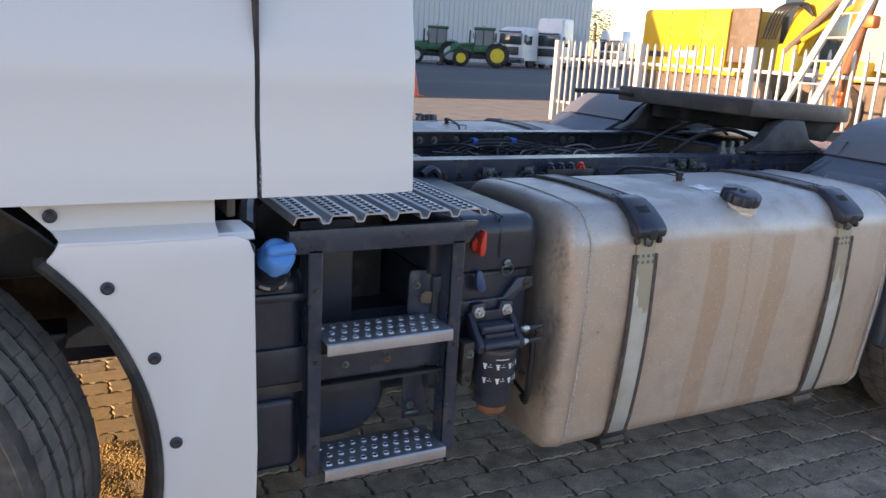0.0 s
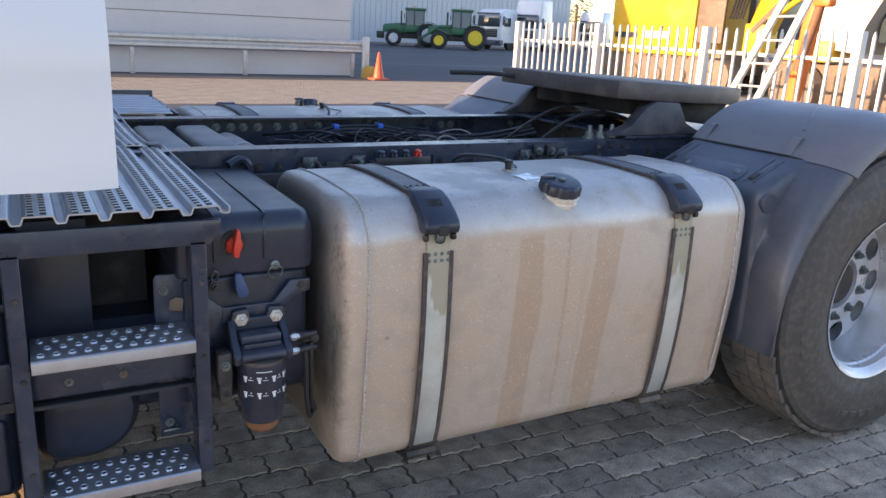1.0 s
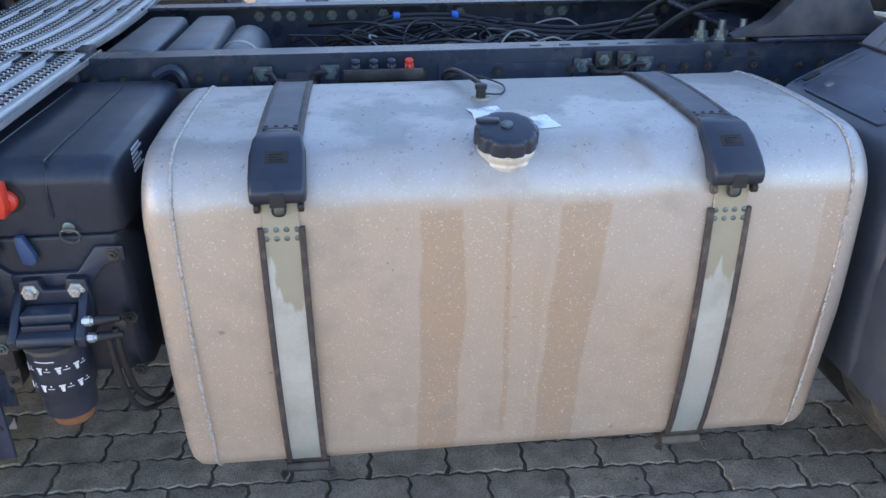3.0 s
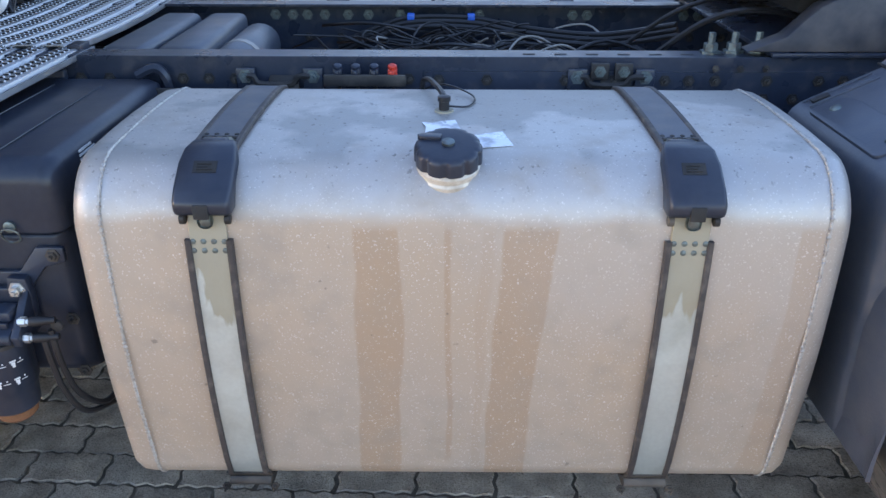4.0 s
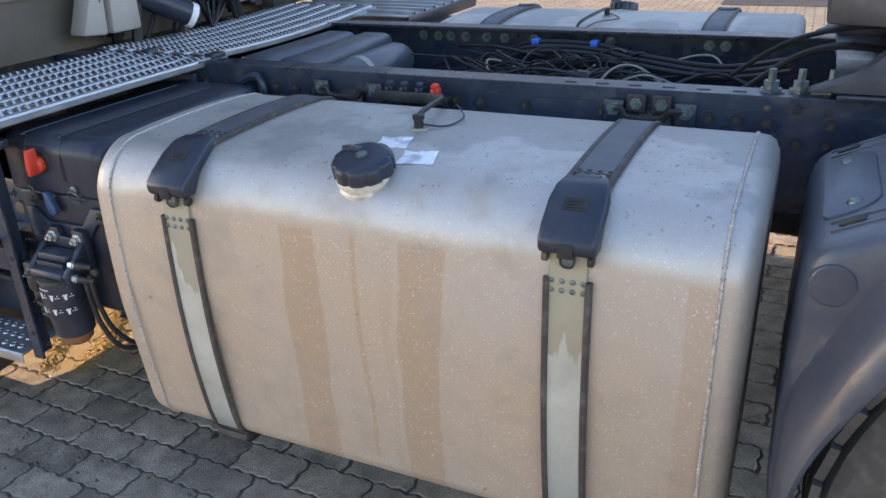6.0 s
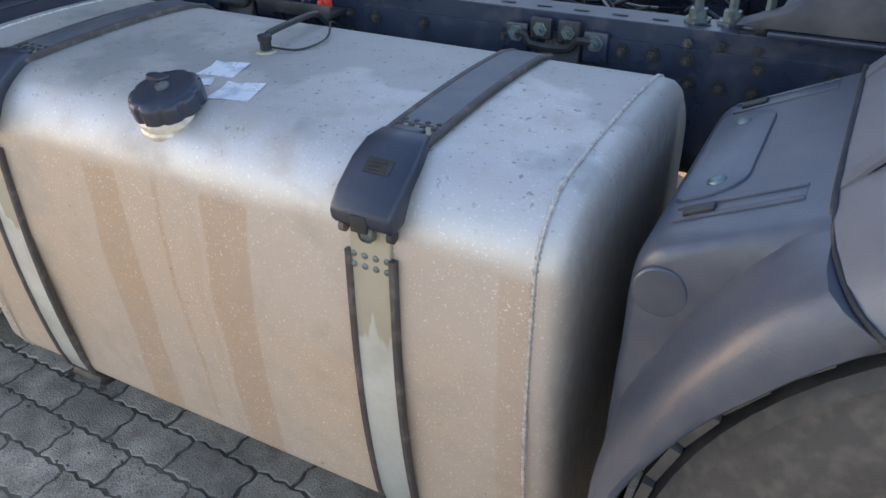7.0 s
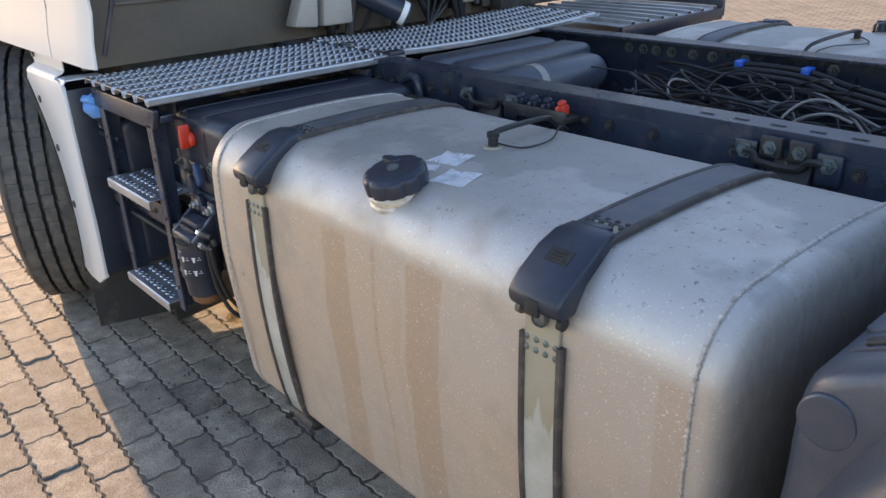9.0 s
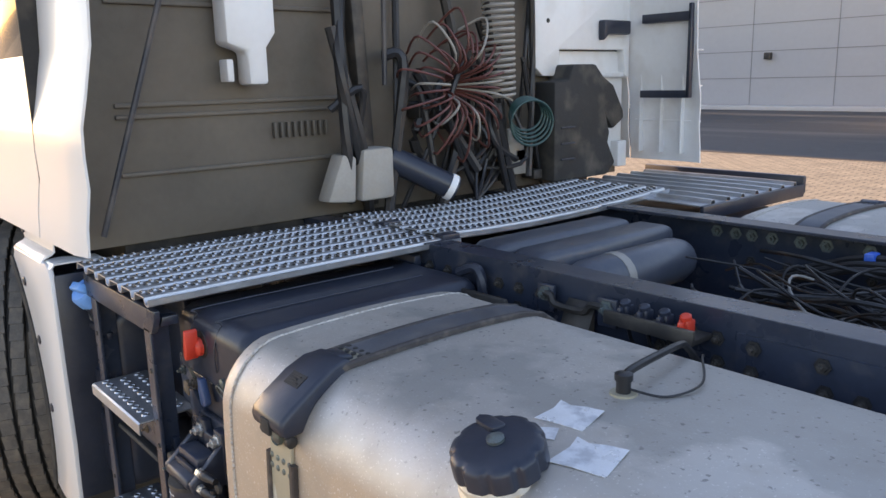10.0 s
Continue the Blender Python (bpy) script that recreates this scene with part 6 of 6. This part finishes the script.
def tractor(x, y, deg, label, rim, loader):
    """Built to face local -x, its side to local -y."""
    m = turned(x, y, deg)
    t = thing("tractor", (x, y, 0), label, "tractor", "green tractors")

    def put(name, bm, mat, lab="", **k):
        return part(name, at(bm, m), mat, t, lab, **k)

    for wx, r, w in ((1.25, 0.84, 0.5), (-1.3, 0.58, 0.4)):
        for sy in (-1, 1):
            y0 = sy * 0.95 - (w if sy > 0 else 0)
            wh = put("wheel", lathe((wx, y0, r), (0, 1, 0), ((0.06, r * 0.6), (0, r * 0.75), (0.05, r * 0.96), (0.09, r), (w - 0.09, r), (w - 0.05, r * 0.96), (w, r * 0.75), (w - 0.06, r * 0.6)), 36), rubber, "black lugged tyre")
            part("rim", at(lathe((wx, y0 - 0.0, r), (0, 1, 0), ((0.05, r * 0.6), (0.03, r * 0.56), (0.1, r * 0.5), (0.12, r * 0.2), (0.06, r * 0.18), (0.05, 0.02)), 28), m), rim, wh, "round wheel rim")
            bm = bmesh.new()
            for k in range(22):
                a = math.tau * k / 22
                tb = bmesh.new()
                bmesh.ops.create_cube(tb, size=1)
                mm = Matrix.Translation((wx, y0 + w / 2, r)) @ Matrix.Rotation(a, 4, "Y") @ Matrix.Translation((0, 0, r))
                for v in tb.verts:
                    v.co = mm @ Vector((v.co.x * 0.07, v.co.y * w * 0.9, v.co.z * 0.06))
                merge(bm, tb)
            tagged(part("lug", at(bm, m), rubber, wh, "tyre lugs", smooth=False), kind="stuff")
    put("hood", loft([[(xx, yy, z) for yy, z in rounded(-0.42 + i, 0.42 - i, 0.95, top, (0.05, 0.05, 0.12, 0.12), 3)] for xx, i, top in ((-2.1, 0.08, 1.4), (-2.0, 0.02, 1.52), (-1.2, 0, 1.62), (-0.4, 0, 1.68))]), green_paint, "green bonnet")
    put("chassis", box(-1.8, 1.6, -0.3, 0.3, 0.55, 1.0, 0.04), dark_iron, "dark engine block")
    cabp = put("cab", box(-0.45, 0.95, -0.75, 0.75, 1.0, 1.5, 0.06), green_paint, "green cab with dark glass")
    part("cab_glass", at(loft([[(xx, yy, z) for xx, yy in ((-0.4 + k, -0.74 + k), (0.9, -0.74 + k), (0.9, 0.74 - k), (-0.4 + k, 0.74 - k))] for z, k in ((1.5, 0), (2.55, 0.08))]), m), glass_dark, cabp, "tinted cab glass")
    part("cab_roof", at(box(-0.5, 1.05, -0.8, 0.8, 2.55, 2.74, 0.07), m), green_paint, cabp, "green cab roof")
    for xx, yy in ((-0.4, -0.76), (0.2, -0.76), (0.9, -0.76), (-0.4, 0.76), (0.9, 0.76)):
        part("cab_pillar", at(box(xx - 0.035, xx + 0.035, yy - 0.03, yy + 0.03, 1.45, 2.58, 0.01), m), dark_iron, cabp, "dark cab pillar")
    for sy in (-1, 1):
        put("fender", sheet([[(1.25 + 0.95 * math.cos(radians(a)), yy, 0.84 + 0.95 * math.sin(radians(a))) for yy in (sy * 0.5, sy * 1.02)] for a in np.linspace(35, 150, 12)], 0.03), green_paint, "green rear fender")
    put("exhaust", lathe((-0.75, -0.45, 1.5), (0, 0, 1), ((0, 0.06), (0.9, 0.06), (1.0, 0.04)), 12), dark_iron, "dark exhaust stack")
    put("mirror", box(-0.55, -0.49, -1.15, -0.95, 1.95, 2.3, 0.02), dark_iron, "black mirror")
    put("beacon", lathe((0.2, 0.5, 2.74), (0, 0, 1), ((0, 0.05), (0.15, 0.05)), 10), orange_paint, "orange beacon")
    if loader:
        for yy in (-0.62, 0.55):
            put("loader_arm", prism([(0.0, 1.5), (-0.1, 1.68), (-1.4, 1.6), (-2.6, 0.75), (-2.8, 0.4), (-2.62, 0.4), (-2.45, 0.65), (-1.35, 1.42)], "y", yy, yy + 0.09, 0.01), green_paint, "green loader arm")
            put("loader_ram", rod((-0.4, yy + 0.05, 0.95), (-1.5, yy + 0.05, 1.35), 0.05, 10), zinc, "hydraulic ram")
        put("implement", prism([(-3.05, 0.1), (-2.6, 0.05), (-2.6, 0.8), (-2.75, 0.8), (-2.8, 0.3)], "y", -0.9, 0.9, 0.01), dark_iron, "dark loader head")
    else:
        put("weight", box(-2.55, -2.0, -0.5, 0.5, 0.5, 1.0, 0.06), dark_iron, "dark front weight")
    return t


machines = [tractor(29.8, 49.6, -31, "green tractor with yellow wheels and a front loader", machine_yellow, True),
            tractor(28.1, 53.5, -27, "older green tractor with grey wheels beside a hall", rim_paint, False)]


def lorry(x, y, deg, h, label):
    """A cab-over lorry that faces local -y, with its side towards local +x."""
    m = turned(x, y, deg)
    t = thing("lorry", (x, y, 0), label, "truck", "parked white lorries")

    def put(name, bm, mat, lab="", **k):
        return part(name, at(bm, m), mat, t, lab, **k)

    c = put("cab", loft([[(xx, yy, z) for xx, yy in rounded(-1.22 + i, 1.22 - i, -f, 2.1, (0.16, 0.16, 0.05, 0.05), 3)] for z, f, i in ((0.55, 0.02, 0), (1.3, 0.05, 0), (1.75, 0.03, 0), (2.75, -0.18, 0.03), (h - 0.1, -0.35, 0.1), (h, -0.6, 0.2))]), white_paint, "white lorry cab", angle=40)
    part("windscreen", at(prism([(-1.05, 1.72), (1.05, 1.72), (0.98, 2.55), (-0.98, 2.55)], "y", -0.075, 0.2, 0.02), m), glass_dark, c, "dark windscreen")
    part("side_window", at(prism([(0.3, 1.75), (1.2, 1.75), (1.2, 2.4), (0.45, 2.4)], "x", 1.17, 1.235, 0.01), m), glass_dark, c, "dark side window")
    part("grille", at(box(-0.85, 0.85, -0.1, 0.0, 0.95, 1.55, 0.03), m), dark_iron, c, "dark grille")
    for z in (1.1, 1.25, 1.4):
        part("grille_bar", at(box(-0.8, 0.8, -0.13, -0.1, z, z + 0.04, 0.005), m), zinc, c, "bright grille bar")
    part("bumper", at(box(-1.24, 1.24, -0.16, 0.3, 0.32, 0.75, 0.06), m), grey_plastic if h < 3.4 else white_paint, c, "bumper")
    for sx in (-1, 1):
        part("headlight", at(box(sx * 0.98 - 0.17, sx * 0.98 + 0.17, -0.19, -0.1, 0.5, 0.68, 0.03), m), glass_dark, c, "headlight")
        part("mirror", at(box(sx * 1.42 - 0.1, sx * 1.42 + 0.1, -0.1, 0.02, 1.85, 2.5, 0.03), m), grey_plastic, c, "dark mirror")
        put("wheel", lathe((sx * 1.2, 1.35, 0.5), (-sx, 0, 0), ((0, 0.28), (0, 0.42), (0.03, 0.5), (0.28, 0.5), (0.3, 0.4)), 28), rubber, "black tyre")
    put("sun_visor", box(-1.0, 1.0, -0.25, -0.02, 2.62, 2.75, 0.03), grey_plastic, "dark sun visor")
    put("trailer", box(-1.0, 1.0, 2.3, 6.0, 0.9, 1.15, 0.03), dark_iron, "dark chassis")
    for sx in (-1, 1):
        put("wheel", lathe((sx * 1.2, 5.0, 0.5), (-sx, 0, 0), ((0, 0.28), (0, 0.42), (0.03, 0.5), (0.28, 0.5), (0.3, 0.4)), 24), rubber, "black tyre")
    return t


machines.append(lorry(34.5, 52.9, -68, 3.05, "white lorry with a dark visor, parked by a hall"))
machines.append(lorry(37.6, 52.3, -62, 3.9, "tall white lorry cab with a bright grille"))
machines.append(lorry(50.5, 60.2, -65, 3.6, "white lorry far off behind the fence"))
machines.append(lorry(21.2, 54.0, 60, 3.4, "white lorry behind the yard building corner"))

# excavator behind the fence
ex = thing("excavator", (19.0, 18.0, 0), "yellow tracked excavator with muddy tracks, parked behind the fence", "excavator")
EM = Matrix.Translation((19.0, 17.62, 0)) @ Matrix.Rotation(radians(-90), 4, "Z")


def exput(name, bm, mat, parent=None, lab="", **k):
    bm.transform(EM)
    return part(name, bm, mat, parent or ex, lab, **k)


# local x runs to the picture's right, y away
house = exput("engine_housing", loft([[(x, y, z) for y, z in rounded(-1.3 + i, 1.3 - i, 1.02, 2.8, (0.1, 0.1, 0.15, 0.15), 3)] for x, i in ((-2.0, 0.12), (-1.9, 0.02), (-1.75, 0), (1.5, 0))]), yellow_paint, None, "yellow engine housing and counterweight", angle=40)
exput("housing_skirt", box(-1.95, 1.9, -1.28, 1.28, 0.98, 1.14, 0.03), yellow_paint, house, "yellow lower frame")
for x in (-0.75, 0.55):
    exput("door_gap", box(x, x + 0.02, -1.303, -1.29, 1.3, 2.72), dark_iron, house, "door joint")
exput("door_latch", box(0.25, 0.33, -1.32, -1.29, 1.62, 1.78, 0.01), dark_iron, house, "black latch")
exput("decal", box(-1.7, -0.7, -1.304, -1.297, 1.4, 1.56), dark_iron, house, "dark worn lettering bar")
exput("decal", box(-0.45, 0.5, -1.304, -1.297, 1.42, 1.62), fence_paint, house, "pale decal bar")
exput("side_door", box(1.52, 2.45, -1.25, -1.15, 1.35, 2.8, 0.03), brown_iron, None, "brown rusted side panel")
exput("operator_cab", box(2.3, 3.4, -0.2, 1.2, 1.3, 3.2, 0.08), glass_dark, None, "dark glazed operator cab")
exput("boom", prism([(2.9, 1.5), (3.5, 1.5), (3.8, 2.2), (5.2, 3.6), (6.2, 4.2), (6.0, 4.7), (4.8, 4.2), (3.3, 2.8)], "y", -0.9, -0.5, 0.03), yellow_paint, None, "yellow boom")
exput("boom_ram", rod((3.2, -0.95, 1.7), (4.9, -0.95, 3.3), 0.09, 12), brown_iron, None, "brown boom ram")
exput("boom_ram", rod((3.7, -1.0, 2.0), (5.6, -1.0, 3.2), 0.07, 12), yellow_paint, None, "yellow boom ram")
for k in range(5):
    exput("hydraulic_hose", hose([(2.6 + 0.1 * k, -1.2, 2.0), (2.9 + 0.1 * k, -1.25, 2.7), (3.4 + 0.08 * k, -1.1, 2.9), (3.9, -1.0, 2.6)], 0.03, 6, 5), cable_black, None, "black hydraulic hose")
exput("boom_foot", box(2.95, 3.55, -1.0, -0.4, 1.15, 1.9, 0.05), yellow_paint, None, "yellow boom bracket")
for sy in (-1.35, 0.85):
    o = [(2.5 + 0.45 * math.cos(radians(a)), 0.48 + 0.45 * math.sin(radians(a))) for a in np.linspace(-90, 90, 9)] + [(-1.9 + 0.45 * math.cos(radians(a)), 0.48 + 0.45 * math.sin(radians(a))) for a in np.linspace(90, 270, 9)]
    tr = exput("track", prism(o, "y", sy, sy + 0.5, 0.02), brown_iron, None, "muddy steel track")
    for k in range(22):
        x = -1.9 + 0.2 * k
        exput("track_shoe", box(x, x + 0.14, sy - 0.03, sy + 0.53, 0.9, 0.97, 0.01), brown_iron, tr)
    for k in range(5):
        exput("track_roller", lathe((-1.6 + 0.95 * k, sy - 0.02, 0.42), (0, -1, 0), ((0, 0.22), (0.04, 0.2), (0.06, 0.1)), 18), brown_iron, tr)
exput("undercarriage", box(-1.5, 2.2, -0.9, 0.9, 0.5, 1.1, 0.05), brown_iron, None, "muddy undercarriage")

# mud heap, wheel loader parts and ladder beside the excavator
lad = thing("ladder", (9.7, 7.4, 0), "white aluminium ladder leaning against the fence", "ladder")
for y0, z0, y1, z1 in ((8.07, 0.0, 6.75, 2.54), (7.53, 0.0, 6.43, 2.56)):
    o = [(y0 - 0.05, z0), (y0 + 0.05, z0), (y1 + 0.05, z1), (y1 - 0.05, z1)]
    part("stile", prism(o, "x", 9.66, 9.72, 0.006), fence_paint, lad, "white ladder stile")
for k in range(8):
    f = (k + 0.7) / 8.3
    part("rung", rod((9.69, 8.07 - 1.32 * f, 2.54 * f), (9.69, 7.53 - 1.1 * f, 2.56 * f), 0.017, 10), rail_steel, lad, "grey ladder rung")
ob_ = thing("drill_mast", (12.3, 8.8, 0), "orange steel mast of a parked machine", "machine")
part("mast", prism([(8.62, 0), (8.84, 0), (8.66, 1.2), (8.5, 3.6), (8.25, 3.6), (8.46, 1.2)], "x", 12.2, 12.4, 0.02), orange_paint, ob_, "orange mast")
part("mast_ram", rod((12.1, 8.5, 1.0), (12.1, 8.0, 3.2), 0.07, 12), rust, ob_, "brown ram")
part("mast_lug", box(12.0, 12.2, 8.05, 8.35, 2.0, 2.2, 0.04), orange_paint, ob_, "orange lug")
wl = thing("parked_machine", (14.6, 9.0, 0), "white and yellow machine parked behind the fence", "machine")
part("white_hood", loft([[(x, y, z) for x in (14.2, 15.4)][0:1] + [(15.4, y, z)] + [(15.4, y - 0.8, z - 0.1), (14.2, y - 0.8, z - 0.1)] for y, z in ((9.75, 1.4), (9.6, 1.9), (9.35, 2.4), (9.05, 3.4))]), old_plastic, wl, "dusty white curved hood")
part("yellow_block", box(14.0, 14.9, 9.35, 10.35, 1.12, 1.5, 0.03), yellow_paint, wl, "yellow bumper block")
part("dark_body", box(14.3, 15.8, 6.2, 10.6, 0.25, 1.1, 0.05), brown_iron, wl, "muddy dark body")
part("machine_glass", box(14.5, 15.5, 6.6, 8.75, 1.5, 2.7, 0.05), glass_dark, wl, "dark green tinted glass")
for y in (7.2, 10.0):
    part("machine_tyre", lathe((14.28, y, 0.55), (-1, 0, 0), ((0, 0.5), (0.05, 0.55), (0.25, 0.5), (0.28, 0.3), (0.24, 0.1)), 28), brown_iron, wl, "muddy tyre")

# far tree over the roofs
r8 = random.Random(3)
tree = thing("tree", (66, 82, 0), "bare brownish tree far behind the lorries", "tree")
part("trunk", lathe((66, 82, 0), (0.05, 0, 1), ((0, 0.35), (2, 0.28), (5, 0.14)), 10), brown_iron, tree, "brown trunk")
bm = bmesh.new()
for k in range(900):
    a, rr, zz = r8.uniform(0, math.tau), r8.random() ** 0.6 * 2.6, r8.uniform(3.0, 6.8)
    p = Vector((66 + rr * math.cos(a), 82 + rr * math.sin(a), zz))
    d = Vector((r8.uniform(-1, 1), r8.uniform(-1, 1), r8.uniform(-1, 1))).normalized()
    _, u, w = basis(d)
    sc = r8.uniform(0.12, 0.3)
    bm.faces.new([bm.verts.new(p + u * sc), bm.verts.new(p + w * sc * 0.6), bm.verts.new(p - u * sc)])
tagged(part("crown", bm, leaf_mat, tree, "sparse crown of small leaves", smooth=False), kind="stuff")

SWING = Matrix.Translation((0.3, 0, 0)) @ Matrix.Rotation(radians(1.35), 4, "Z") @ Matrix.Translation((-0.3, 0, 0))
for ob in (shed, steel, gr, tc, fence, ex, lad, ob_, wl, tree, *machines):
    ob.matrix_basis = SWING @ ob.matrix_basis

# ---- paving blocks ----
for x, y, dz, rot, k in singles:
    ob = new("paver", paver_me[k])
    ob.parent = yard
    ob.matrix_basis = Matrix.Translation((x, y, dz)) @ Matrix.Rotation(rot, 4, "Z")
me = bpy.data.meshes.new("pavers")
me.from_pydata(joined_v, [], joined_f)
me.materials.append(paver_mat.m)
rest = new("pavers", me)
rest.parent = yard
tagged(rest, "interlocking paving blocks round the truck", kind="stuff")

# loose grit and dirt along the tank and in the joints
r9 = random.Random(12)
gv, gf = [], []
for k in range(140):
    x = r9.uniform(0.6, 2.9)
    y = 1.68 - abs(r9.gauss(0, 0.07)) if k % 9 else r9.uniform(1.5, 1.9)
    sc = r9.choice((0.002, 0.003, 0.003, 0.004, 0.006)) * r9.uniform(0.6, 1.3)
    o = len(gv)
    turn = r9.uniform(0, math.tau)
    for q in range(5):
        a = turn + math.tau * q / 5
        rr = sc * r9.uniform(0.6, 1.2)
        gv += [(x + rr * math.cos(a), y + rr * math.sin(a), -0.004), (x + 0.6 * rr * math.cos(a), y + 0.6 * rr * math.sin(a), 0.002 + sc * r9.uniform(0.3, 0.7))]
    gf += [(o + 2 * q, o + 2 * ((q + 1) % 5), o + 2 * ((q + 1) % 5) + 1, o + 2 * q + 1) for q in range(5)] + [tuple(o + 2 * q + 1 for q in range(5))]
me = bpy.data.meshes.new("grit")
me.from_pydata(gv, [], gf)
me.materials.append(grit_mat.m)
tagged(new("grit", me), "dark loose grit and crumbs of dirt on the paving", "grit", kind="stuff")

# grainy sheet added in the sun patch behind the front wheel, sunlight in its colour
r10 = random.Random(21)
nx, ny = 130, 150
sv = []
for j in range(ny + 1):
    for i in range(nx + 1):
        x, y = -0.05 + 0.65 * i / nx, 1.87 + 0.85 * j / ny
        rim = min(i, nx - i, j, ny - j) / 16
        swell = 0.004 * math.sin(9 * x + 2) * math.sin(7 * y) + 0.003 * math.sin(31 * x + 17 * y)
        sv.append((x + r10.uniform(-0.002, 0.002), y + r10.uniform(-0.002, 0.002), -0.016 + 0.0165 * min(rim, 1) + swell + r10.uniform(-0.0018, 0.0018)))
sf = [(j * (nx + 1) + i, j * (nx + 1) + i + 1, (j + 1) * (nx + 1) + i + 1, (j + 1) * (nx + 1) + i) for j in range(ny) for i in range(nx)]
me = bpy.data.meshes.new("sand")
me.from_pydata(sv, [], sf)
me.materials.append(sun_grain_mat.m)
tagged(new("sand", me), "golden grains on the paving behind the wheel, coloured for the sunlight", "sand", kind="stuff")
